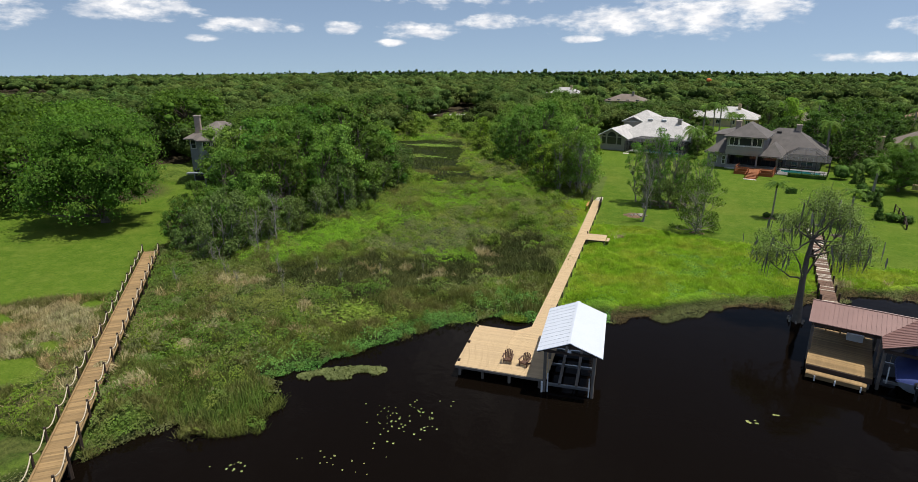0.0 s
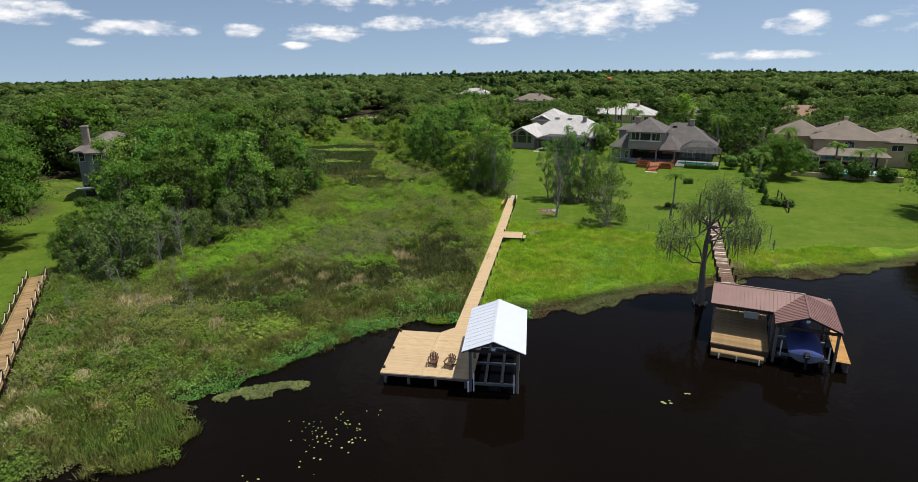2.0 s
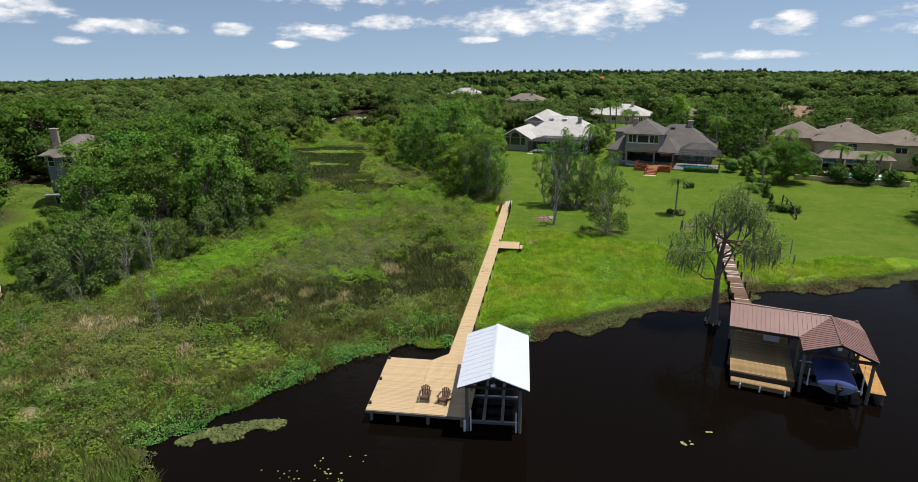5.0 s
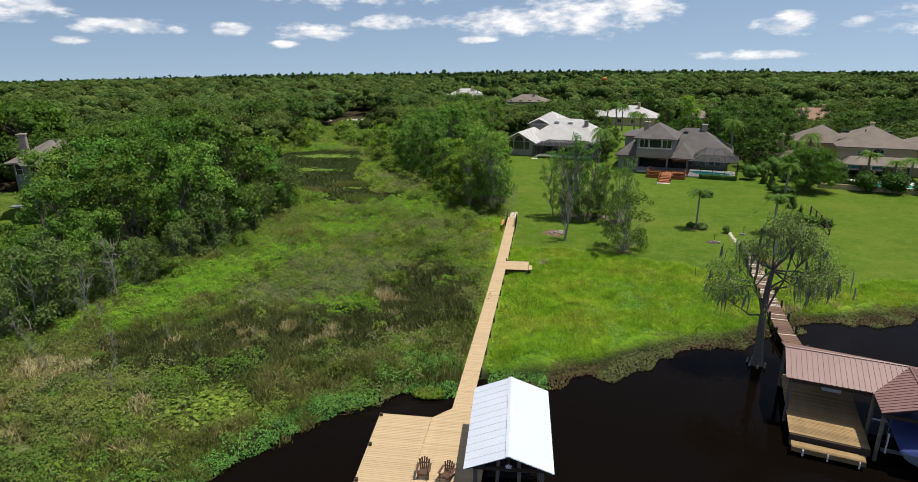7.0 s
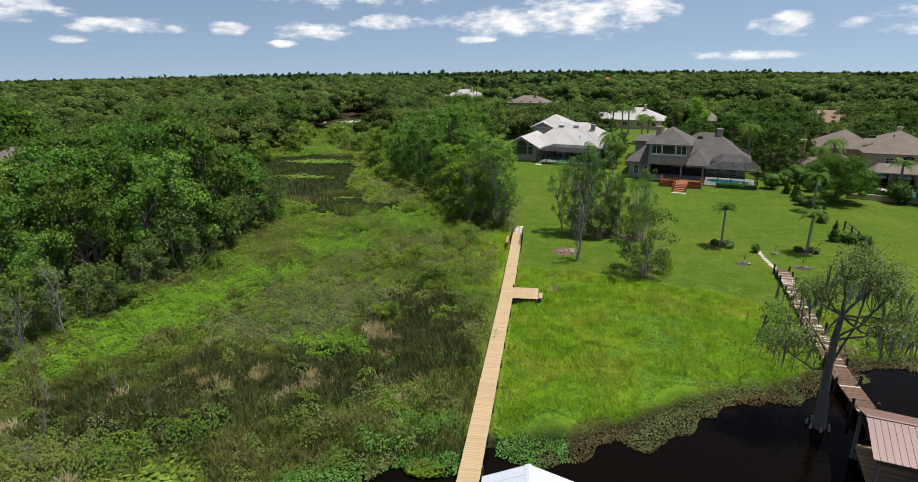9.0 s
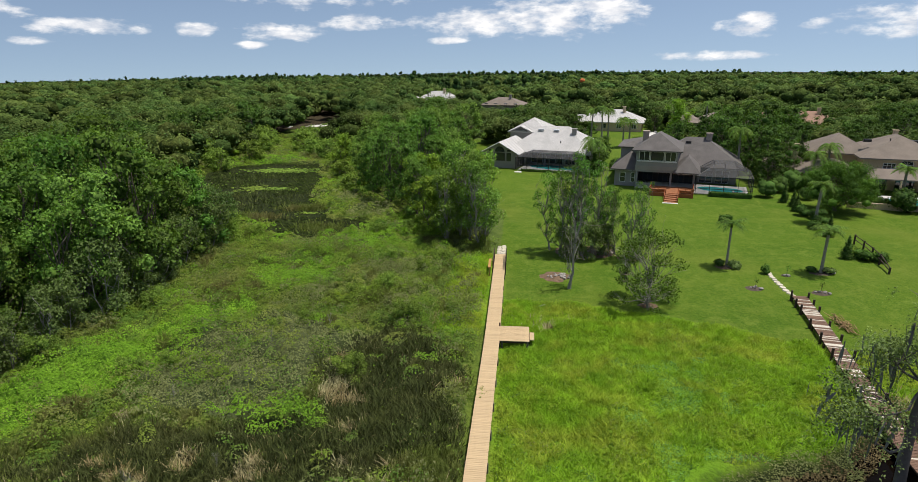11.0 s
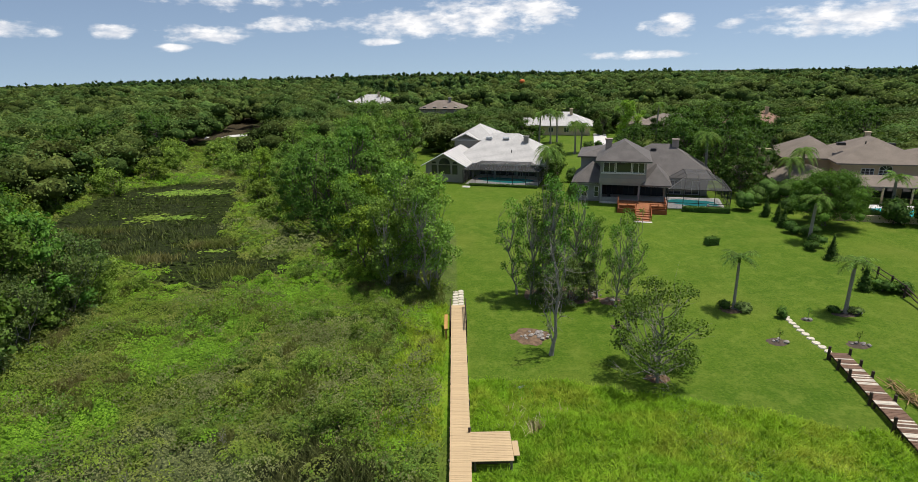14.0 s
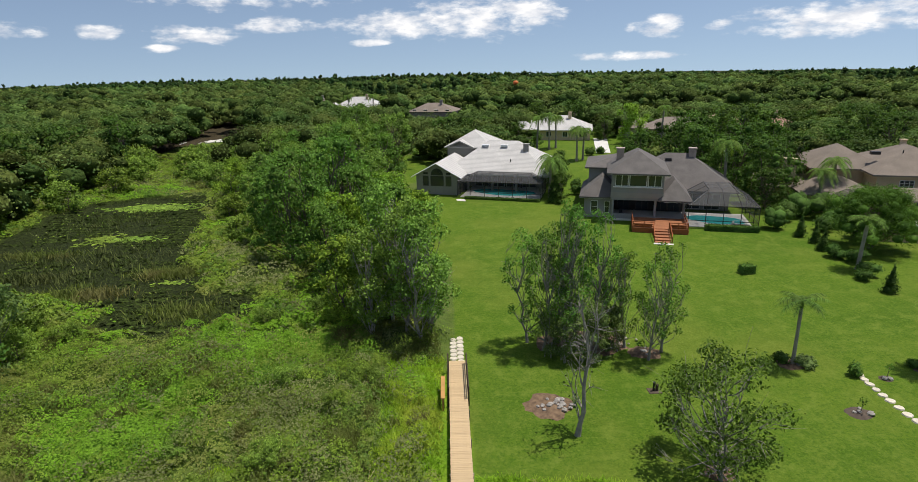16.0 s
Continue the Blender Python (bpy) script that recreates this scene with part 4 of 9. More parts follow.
def boardwalk(label, pts, z, width, wood, side_wood, pitch=0.15, post_step=2.6, seed=1, gap=0.005, wobble=0.0):
    """Cross planks on two stringers and short piles. Returns the thing."""
    rng = random.Random(seed)
    ob = thing("boardwalk", pose(0, 0, 0), label, "boardwalk")
    at, total = along_line(pts)
    for side in (-1, 1):
        n = max(2, int(total / 2.5))
        for i in range(n):
            (a, ta), (b, tb) = at(total * i / n), at(total * (i + 1) / n)
            off = Vector((-math.sin(radians(ta)), math.cos(radians(ta)))) * side * (width / 2 - 0.12)
            mid, ang = (a + b) / 2 + off, math.degrees(math.atan2((b - a).y, (b - a).x))
            part("stringer", boxed(-(b - a).length / 2, (b - a).length / 2 - 0.004, -0.04, 0.04, -0.24, -0.045, pose(mid.x, mid.y, z, 0, 0, ang)), side_wood, ob)
        k = 0
        while k * post_step < total:
            p, ta = at(k * post_step + 0.3)
            off = Vector((-math.sin(radians(ta)), math.cos(radians(ta)))) * side * (width / 2 - 0.02)
            bm = rod(bmesh.new(), (p.x + off.x, p.y + off.y, -1.3), (p.x + off.x, p.y + off.y, z - 0.06), 0.085, sides=7)
            part("pile", bm, side_wood, ob)
            k += 1
    me = plank_mesh(width, pitch - gap, 0.04, wood)
    n = int(total / pitch)
    for i in range(n):
        p, ta = at((i + 0.5) * pitch)
        lay("plank", me, ob, p.x, p.y, z + rng.uniform(-0.004, 0.004) - wobble * rng.random(), ta + 90 + rng.uniform(-0.4, 0.4), (1 + rng.uniform(-0.012, 0.012), 1, 1))
    return ob


DECK_Z = 0.55


def main_dock():
    walk_ob = boardwalk("long pale timber boardwalk leading from lawn to dock", [(-7.1, 91.6), (-7.15, 70), (-7.5, 43.4)], DECK_Z, 1.22, M["new_wood"], M["grey_wood"], 0.152, 3.0, 4)
    # side platform with a lower step
    bay = thing("side_platform", pose(-5.35, 71.35, DECK_Z), "small pale timber landing beside the boardwalk", "platform")
    me = plank_mesh(2.4, 0.138, 0.04, M["new_wood"])
    for i in range(18):
        lay("plank", me, bay, 0, -1.3 + (i + 0.5) * 0.15, 0)
    for yy in (-1.2, 0.05, 1.3):
        part("joist", boxed(-1.15, 1.15, yy - 0.04, yy + 0.04, -0.22, -0.045), M["dark_wood"], bay)
    for xx, yy in ((-1.0, -1.2), (1.05, -1.2), (1.05, 1.3), (-1.0, 1.3)):
        part("pile", rod(bmesh.new(), (xx, yy, -1.6), (xx, yy, -0.05), 0.08), M["grey_wood"], bay)
    part("step", boxed(1.24, 1.6, -0.6, 0.75, -0.25, -0.2, bevel=0.01), M["new_wood"], bay, "single low wooden step")
    part("riser", boxed(1.22, 1.28, -0.6, 0.75, -0.6, -0.26), M["dark_wood"], bay)
    part("post", rod(bmesh.new(), (-1.25, 1.38, -0.5), (-1.25, 1.38, 0.3), 0.06), M["dark_wood"], bay)
    # guard rails at the shore end
    for side, x in ((-1, -7.78), (1, -6.44)):
        rail = thing("handrail", pose(x, 86.6, DECK_Z), "short dark timber handrail at the boardwalk's end", "handrail", "boardwalk handrails")
        for k in range(4):
            part("post", boxed(-0.05, 0.05, k * 1.5 - 0.05, k * 1.5 + 0.05, -0.7, 0.85, bevel=0.01), M["dark_wood"], rail)
        for h in (0.45, 0.85):
            part("rail", boxed(-0.03, 0.03, -0.1, 4.6, h - 0.05, h + 0.05, bevel=0.008), M["dark_wood"], rail)
    bench = thing("bench", pose(-8.15, 87.4, 0), "narrow yellowish timber bench outside the handrail", "bench")
    part("seat", boxed(-0.14, 0.14, -1.4, 1.4, 0.9, 0.95, bevel=0.01), M["orange_wood"], bench)
    for yy in (-1.2, 1.2):
        part("leg", boxed(-0.05, 0.05, yy - 0.05, yy + 0.05, -0.25, 0.9), M["orange_wood"], bench)
    # the wide deck
    deck = thing("dock", pose(0, 0, DECK_Z + 0.02), "wide pale timber swimming dock over dark water", "dock")
    rng = random.Random(8)
    yy, rows = 35.7, 0
    unit_me, r_me = plank_mesh(1.0, 0.143, 0.04, M["new_wood"]), plank_mesh(3.72, 0.143, 0.04, M["new_wood"])
    while yy < 42.5:
        left = -12.22 - 0.05 * (yy - 35.5)
        lay("plank", unit_me, deck, (left - 9.22) / 2, yy + 0.075, rng.uniform(-0.003, 0.003), 0, (-9.22 - left, 1, 1))
        lay("plank", r_me, deck, -7.345, yy + 0.075, rng.uniform(-0.003, 0.003))
        yy += 0.15
    for k in range(9):
        y0 = yy + k * 0.15 + 0.075
        left = -9.25 + (y0 - 42.5) * 0.95
        right = -6.75
        lay("plank", unit_me, deck, (left + right) / 2, y0, 0, 0, (right - left, 1, 1))
    part("fascia", boxed(-12.22, -5.5, 35.63, 35.69, -0.2, -0.03, bevel=0.008), M["grey_wood"], deck)
    part("fascia", boxed(-0.03, 0.03, 0, 6.85, -0.2, -0.03, pose(-12.2, 35.7, 0, 0, 0, 2.9), bevel=0.008), M["grey_wood"], deck)
    part("fascia", boxed(-12.55, -9.4, 42.55, 42.6, -0.3, -0.03, bevel=0.008), M["grey_wood"], deck)
    for x in (-11.95, -10.2, -8.2, -6.0):
        part("joist", boxed(x - 0.05, x + 0.05, 35.8, 42.5, -0.3, -0.045), M["dark_wood"], deck)
        for y in (36.0, 38.5, 42.0):
            part("pile", rod(bmesh.new(), (x, y, -2.6), (x, y, -0.3), 0.11), M["grey_wood"], deck)
    for x, y in ((-12.12, 36.4), (-12.26, 39.4), (-12.42, 42.35)):
        part("bollard", rod(rod(bmesh.new(), (x, y, -1.6), (x, y, 0.16), 0.10, sides=10), (x, y, 0.16), (x, y, 0.19), 0.11, 0.07, 10), M["dark_wood"], deck, "dark pile head at the dock's edge")
    part("bumper_post", rod(bmesh.new(), (-5.75, 35.54, -1.0), (-5.75, 35.54, -0.1), 0.07, sides=10), M["white_paint"], deck, "white capped mooring post")


main_dock()


def stepping_stones():
    rng = random.Random(3)
    spots = [(-7.35 + 0.55 * (i % 2), 92.3 + 0.62 * (i // 2) + 0.2 * (i % 2)) for i in range(14)]
    path = [(21.15, 81.9), (21.25, 82.5), (21.2, 83.2), (21.15, 83.9), (21.2, 84.7), (21.25, 85.5), (21.25, 86.2), (21.3, 86.9), (21.35, 87.6), (21.4, 88.2), (21.5, 88.8)]
    me = None
    for x, y in spots + path:
        if me is None:
            bm = bmesh.new()
            bmesh.ops.create_cone(bm, cap_ends=True, segments=9, radius1=0.31, radius2=0.27, depth=0.09)
            for v in bm.verts:
                v.co.x *= 1 + 0.12 * math.sin(v.co.y * 9)
            ob = part("stepping_stone", bm, M["stone"], None)
            me = ob.data
        else:
            ob = new("stepping_stone", me)
        z = float(height(np.array([x]), np.array([y]))[0])
        ob.matrix_world = pose(x, y, z + 0.035, 0, 0, rng.uniform(0, 360)) @ Matrix.Diagonal((rng.uniform(0.85, 1.1), rng.uniform(0.85, 1.1), 1, 1))
        tagged(ob, "pale round stepping stone set in the lawn", "stone", "stepping stones")


stepping_stones()


def adirondack(m):
    """A slatted garden chair with a fanned rounded back; front faces -y."""
    ob = thing("adirondack_chair", m, "dark brown wooden Adirondack chair with a fan back, on the dock", "chair", "chairs on the dock")
    w = M["chair_wood"]
    for i in range(6):
        y = -0.30 + i * 0.095
        part("seat_slat", boxed(-0.27, 0.27, y - 0.042, y + 0.042, 0.36 - i * 0.018, 0.382 - i * 0.018, bevel=0.006), w, ob)
    for i, (x, h) in enumerate(zip((-0.25, -0.125, 0, 0.125, 0.25), (0.62, 0.72, 0.76, 0.72, 0.62))):
        part("back_slat", boxed(-0.055, 0.055, -0.012, 0.012, 0, h, pose(x * 0.9, 0.24, 0.26, -22, x * 26, 0), bevel=0.01), w, ob)
    part("back_rail", boxed(-0.3, 0.3, 0.40, 0.43, 0.56, 0.64, bevel=0.006), w, ob)
    for s in (-1, 1):
        part("armrest", boxed(s * 0.37 - 0.075, s * 0.37 + 0.075, -0.42, 0.40, 0.57, 0.595, bevel=0.015), w, ob)
        part("front_leg", boxed(s * 0.33 - 0.025, s * 0.33 + 0.025, -0.38, -0.27, 0, 0.57, bevel=0.006), w, ob)
        part("back_leg", boxed(-0.022, 0.022, -0.46, 0.5, -0.06, 0.06, pose(s * 0.29, 0.08, 0.21, -22, 0, 0), bevel=0.006), w, ob)
    part("apron", boxed(-0.31, 0.31, -0.385, -0.36, 0.24, 0.37, bevel=0.006), w, ob)
    return ob


CHAIR = adirondack(pose(-8.62, 37.3, DECK_Z + 0.025, 0, 0, 4))
CHAIR.scale = (0.9, 0.9, 0.9)
copy_thing(CHAIR, pose(-7.33, 37.2, DECK_Z + 0.025, 0, 0, -14))


def rib_sheet(x0, x1, y0, y1, z0, z1, step, mat, parent, name="roof_panel", thick=0.03, rib=0.022, slope_axis="x"):
    """One roof slope of ribbed sheet, from (x0, z0) to (x1, z1), with ribs running down the slope."""
    bm = bmesh.new()
    ln = math.hypot(x1 - x0, z1 - z0)
    ang = math.degrees(math.atan2(z1 - z0, x1 - x0))
    base = pose(x0, 0, z0, 0, -ang, 0)
    box(bm, 0, ln, y0, y1, -thick, 0, base)
    panel = part(name, bm, mat, parent)
    n = int(round((y1 - y0) / step))
    me = part("rib", boxed(0, ln, -rib * 0.5, rib * 0.5, 0.0, rib * 0.7), mat, panel)
    for i in range(n + 1):
        y = y0 + (y1 - y0) * i / n
        o = me if i == 0 else new("rib", me.data)
        o.parent, o.matrix_basis = panel, base @ pose(0, y, 0)
    return panel


def white_boathouse():
    ob = thing("boathouse", pose(-4.1, 38.85, 0, 0, 0, 2.5), "open timber boathouse with a white metal gable roof", "boathouse")
    he, hr, ln, hw = 3.0, 3.85, 3.65, 2.2
    rib_sheet(-hw, 0, -ln, ln, he, hr, 0.61, M["white_metal"], ob)
    rib_sheet(hw, 0, -ln, ln, he, hr, 0.61, M["white_metal"], ob)
    part("ridge_cap", gable_roof(-0.16, 0.16, -ln - 0.02, ln + 0.02, hr - 0.005, hr + 0.045, "y", 0.02), M["white_metal"], ob)
    d = M["dark_wood"]
    for sx in (-1, 1):
        for y in (-3.1, 0, 3.1):
            part("post", rod(bmesh.new(), (sx * 1.65, y, -2.6), (sx * 1.65, y, he + 0.12), 0.11, sides=9), M["grey_wood"], ob)
        part("beam", boxed(sx * 1.65 - 0.07, sx * 1.65 + 0.07, -3.5, 3.5, he - 0.08, he + 0.14), d, ob)
    for y in (-3.42, 0, 3.42):
        part("tie_beam", boxed(-1.75, 1.75, y - 0.05, y + 0.05, he - 0.1, he + 0.06), d, ob)
        part("king_post", boxed(-0.06, 0.06, y - 0.04, y + 0.04, he + 0.06, hr - 0.1), d, ob)
        for sx in (-1, 1):
            bm = bmesh.new()
            a = math.degrees(math.atan2(hr - he, hw))
            box(bm, 0, math.hypot(hw, hr - he), -0.04, 0.04, -0.19, -0.045, pose(sx * hw, y, he, 0, -a if sx < 0 else a - 180 + 0, 0) if sx < 0 else pose(sx * hw, y, he, 0, -a, 180))
            part("rafter", bm, d, ob)
    for x in (-1.1, -0.55, 0.55, 1.1):
        for sy in (-3.5,):
            pass
    # carved pale ornament in the gable
    bm = bmesh.new()
    for k in range(7):
        a = radians(25 + k * 130 / 6)
        rod(bm, (0, -3.52, he + 0.14), (0.2 * math.cos(a), -3.52, he + 0.14 + 0.2 * math.sin(a)), 0.028, 0.016, 6)
    box(bm, -0.13, 0.13, -3.54, -3.5, he + 0.1, he + 0.15)
    part("gable_ornament", bm, M["white_paint"], ob, "pale fan-shaped gable ornament")
    lift = thing("boat_lift", pose(-4.1, 38.85, 0, 0, 0, 2.5), "empty boat lift of grey beams under the roof", "boat lift")
    for x in (-0.62, 0.55):
        part("bunk", boxed(x - 0.1, x + 0.1, -2.8, 2.8, 0.12, 0.30, bevel=0.02), M["grey_wood"], lift)
    for y in (-2.7, 0.2, 2.6):
        part("cradle_beam", boxed(-1.5, 1.5, y - 0.08, y + 0.08, -0.06, 0.12), M["galv"], lift)
    for sx in (-1, 1):
        for y in (-2.7, 2.6):
            part("cable", rod(bmesh.new(), (sx * 1.45, y, 0.1), (sx * 1.45, y, he), 0.012, sides=5), M["galv"], lift)
        part("guide_post", rod(bmesh.new(), (sx * 1.42, -3.1, -0.8), (sx * 1.42, -3.1, 1.1), 0.05), M["white_paint"], lift, "pale plastic boat guide")


white_boathouse()


def brown_boathouse():
    base = pose(13.0, 46.3, 0, 0, 0, -16)
    ob = thing("boathouse", base, "L-shaped boathouse under a brown ribbed metal roof", "boathouse")
    mat, d = M["brown_metal"], M["dark_wood"]
    ze, zr, vr = 2.9, 3.75, 2.6
    a = math.degrees(math.atan2(zr - ze, vr))

    def slope(name, faces, mat_):
        return part(name, solid(faces, 0.04), mat_, ob)
    ug, ul, ur, vf = 6.4, 4.25, 8.6, -2.25
    front = slope("roof_panel", [((-0.3, 0, ze), (ul, 0, ze), (ug, vr, zr), (-0.3, vr, zr))], mat)
    slope("roof_panel", [((-0.3, vr, zr), (ug, vr, zr), (ur, vr, ze + 0.02), (ur, 2 * vr, ze - 0.3), (-0.3, 2 * vr, ze))], mat)
    left = slope("roof_panel", [((ul, vf, ze), (ug, vf, zr), (ug, vr, zr), (ul, 0, ze))], mat)
    right = slope("roof_panel", [((ug, vf, zr), (ur, vf, ze), (ur, vr, ze), (ug, vr, zr))], mat)
    u = -0.3
    while u < ug - 0.05:
        v0 = 0 if u <= ul else (u - ul) / (ug - ul) * vr
        z0 = ze + (zr - ze) * v0 / vr
        ln = math.hypot(vr - v0, zr - z0)
        part("rib", boxed(-0.025, 0.025, 0, ln, 0, 0.03, pose(u, v0, z0 + 0.002, a, 0, 0)), mat, front)
        u += 0.3
    g = math.degrees(math.atan2(zr - ze, ug - ul))
    v = vf
    while v < vr:
        u0 = ul if v <= 0 else ul + (ug - ul) * v / vr
        z0 = ze + (zr - ze) * (u0 - ul) / (ug - ul)
        ln = math.hypot(ug - u0, zr - z0)
        if ln > 0.1:
            part("rib", boxed(0, ln, -0.025, 0.025, 0, 0.03, pose(u0, v, z0 + 0.002, 0, -g, 0)), mat, left)
        part("rib", boxed(0, math.hypot(ur - ug, zr - ze), -0.025, 0.025, 0, 0.03, pose(ug, v, zr + 0.002, 0, math.degrees(math.atan2(zr - ze, ur - ug)), 0)), mat, right)
        v += 0.3
    part("ridge_cap", rod(bmesh.new(), (ug, vf, zr + 0.02), (ug, vr, zr + 0.02), 0.06, sides=6), mat, ob)
    part("ridge_cap", rod(bmesh.new(), (-0.3, vr, zr + 0.02), (ug, vr, zr + 0.02), 0.06, sides=6), mat, ob)
    # frame
    for uu, vv in ((0, 0.25), (0, 4.8), (4.3, -0.1), (4.3, 4.8), (4.45, -2.0), (8.4, -2.0), (8.4, 2.3), (8.4, 4.6)):
        part("post", rod(bmesh.new(), (uu, vv, -2.6), (uu, vv, ze), 0.11, sides=9), M["grey_wood"], ob)
    for b in ((-0.1, 4.4, 0.15, 0.3, 2.58, 2.76), (-0.1, 8.5, 4.7, 4.85, 2.5, 2.66), (4.38, 4.52, -2.1, 4.8, 2.58, 2.76), (8.33, 8.47, -2.1, 4.8, 2.5, 2.68), (4.4, 8.5, -2.12, -1.98, 2.58, 2.78), (-0.08, 0.08, 0.2, 4.8, 2.58, 2.76)):
        part("beam", boxed(*b), d, ob)
    for sx in (ul, ur):
        bm = bmesh.new()
        rod(bm, (sx, vf + 0.1, ze - 0.12), (ug, vf + 0.1, zr - 0.12), 0.06, sides=5)
        part("rafter", bm, d, ob)
    part("floodlight", boxed(6.2, 6.45, vf + 0.0, vf + 0.14, zr - 0.45, zr - 0.25, bevel=0.03), M["white_paint"], ob, "pale floodlight under the gable")
    # decks
    deck = thing("dock", base, "weathered brown timber dock under the brown roof", "dock")
    me = plank_mesh(4.1, 0.138, 0.04, M["old_wood"])
    for i in range(50):
        v = -2.5 + (i + 0.5) * 0.15
        if 0 < i:
            lay("plank", me, deck, 2.05, v, 0.52, random.Random(i).uniform(-0.3, 0.3))
    for vv in (-2.4, 0, 2.4, 4.7):
        part("joist", boxed(0.05, 4.05, vv - 0.06, vv + 0.06, 0.2, 0.475), d, deck)
    part("fascia", boxed(0, 4.1, -2.5, -2.44, 0.12, 0.5), d, deck)
    for uu in (0.2, 2.0, 3.9):
        for vv in (-2.3, 1.2, 4.7):
            part("pile", rod(bmesh.new(), (uu, vv, -2.6), (uu, vv, 0.2), 0.11, sides=8), M["grey_wood"], deck)
    low = plank_mesh(3.7, 0.14, 0.04, M["old_wood"])
    for i in range(4):
        lay("lower_plank", low, deck, 1.95, -3.2 + i * 0.15, 0.22)
    part("lower_fascia", boxed(0.1, 3.8, -3.32, -3.27, -0.1, 0.2), M["old_wood"], deck)
    for uu in (0.7, 1.95, 3.5):
        bm = rod(bmesh.new(), (uu, -3.36, -0.25), (uu, -3.36, 0.14), 0.05, sides=8)
        rod(bm, (uu, -3.36, 0.14), (uu, -3.36, 0.2), 0.02, 0.02, 6)
        part("fender", bm, M["white_paint"], deck, "small white boat fender")
    side = thing("side_walkway", base, "narrow fresh timber catwalk beside the boat slip", "walkway")
    me = plank_mesh(0.9, 0.138, 0.04, M["orange_wood"])
    for i in range(40):
        lay("plank", me, side, 9.0, -1.9 + (i + 0.5) * 0.15, 0.5)
    for vv in (-1.7, 1.0, 3.8):
        part("pile", rod(bmesh.new(), (9.3, vv, -2.6), (9.3, vv, 0.46), 0.1, sides=8), M["grey_wood"], side)
    part("stringer", boxed(8.6, 8.68, -1.9, 4.1, 0.28, 0.455), d, side)
    locker = thing("dock_box", base @ pose(2.9, 3.9, 0.525), "pale storage box on the shaded dock", "storage box")
    part("body", boxed(-0.55, 0.55, -0.3, 0.3, 0, 0.5, bevel=0.03), M["white_paint"], locker)
    part("lid", boxed(-0.58, 0.58, -0.33, 0.33, 0.5, 0.58, bevel=0.03), M["white_paint"], locker)
    for k in range(2):
        c = thing("dock_bench", base @ pose(1.4 + 1.6 * k, 4.55, 0.525), "low timber bench at the back of the dock", "bench", "dock benches")
        part("seat", boxed(-0.65, 0.65, -0.2, 0.2, 0.4, 0.45, bevel=0.01), M["old_wood"], c)
        for s in (-0.5, 0.5):
            part("leg", boxed(s - 0.05, s + 0.05, -0.18, 0.18, 0, 0.4), M["old_wood"], c)
    # covered boat on its lift
    boat = thing("motorboat", base @ pose(6.45, -0.35, 0.42), "motorboat under a navy blue canvas cover, on a lift", "boat")
    n, prof = 13, 9
    hv, cv = [], []
    for i in range(n):
        s = i / (n - 1)
        y = -2.6 + 5.6 * s
        w = 1.12 * (1 - max(0, (s - 0.5) / 0.5) ** 2.2)
        keel = 0.45 * max(0, (s - 0.6) / 0.4) ** 2
        for k in range(prof):
            a = math.pi * k / (prof - 1)
            hv.append((w * math.cos(a) * (1 - 0.15 * math.sin(a)), y, keel + 0.75 - (0.75) * math.sin(a) ** 0.8))
            ridge = 0.35 + 0.25 * math.exp(-((s - 0.55) / 0.2) ** 2)
            cv.append(((w + 0.04) * math.cos(a), y + (0.02 if i else -0.03), keel * 0.6 + 0.7 + ridge * math.sin(a) ** 1.3 - 0.05 * abs(math.cos(a)) - (0.22 if i == 0 else 0) * math.sin(a)))
    fs = [(i * prof + k, i * prof + k + 1, (i + 1) * prof + k + 1, (i + 1) * prof + k) for i in range(n - 1) for k in range(prof - 1)]
    link_mesh("hull", hv, fs + [tuple(range(prof - 1, -1, -1))], M["hull"], boat, smooth=True)
    link_mesh("canvas_cover", cv, [f[::-1] for f in fs] + [tuple(range(prof))], M["boat_cover"], boat, "navy blue canvas boat cover", smooth=True)
    motor = part("outboard_motor", boxed(-0.2, 0.2, -3.25, -2.75, 0.55, 1.0, bevel=0.09), M["black"], boat, "black outboard motor")
    part("motor_leg", boxed(-0.08, 0.08, -3.15, -2.95, -0.3, 0.56, bevel=0.02), M["black"], motor)
    part("motor_badge", boxed(-0.12, 0.12, -3.262, -3.245, 0.78, 0.84), M["white_paint"], motor)
    lift = thing("boat_lift", base, "galvanised boat lift cradle beneath the covered boat", "boat lift")
    for vv in (-1.6, 1.6):
        part("cradle_beam", boxed(4.75, 8.2, vv - 0.09, vv + 0.09, 0.14, 0.30), M["galv"], lift)
    for uu in (5.85, 7.05):
        part("bunk", boxed(uu - 0.09, uu + 0.09, -2.2, 2.2, 0.30, 0.46), M["grey_wood"], lift)
    for uu in (4.9, 8.05):
        part("guide_post", rod(bmesh.new(), (uu, -1.9, 0.2), (uu, -1.9, 1.5), 0.045), M["white_paint"], lift)
        for vv in (-1.6, 1.6):
            part("cable", rod(bmesh.new(), (uu, vv, 0.2), (uu, vv, 2.6), 0.012, sides=5), M["galv"], lift)


brown_boathouse()


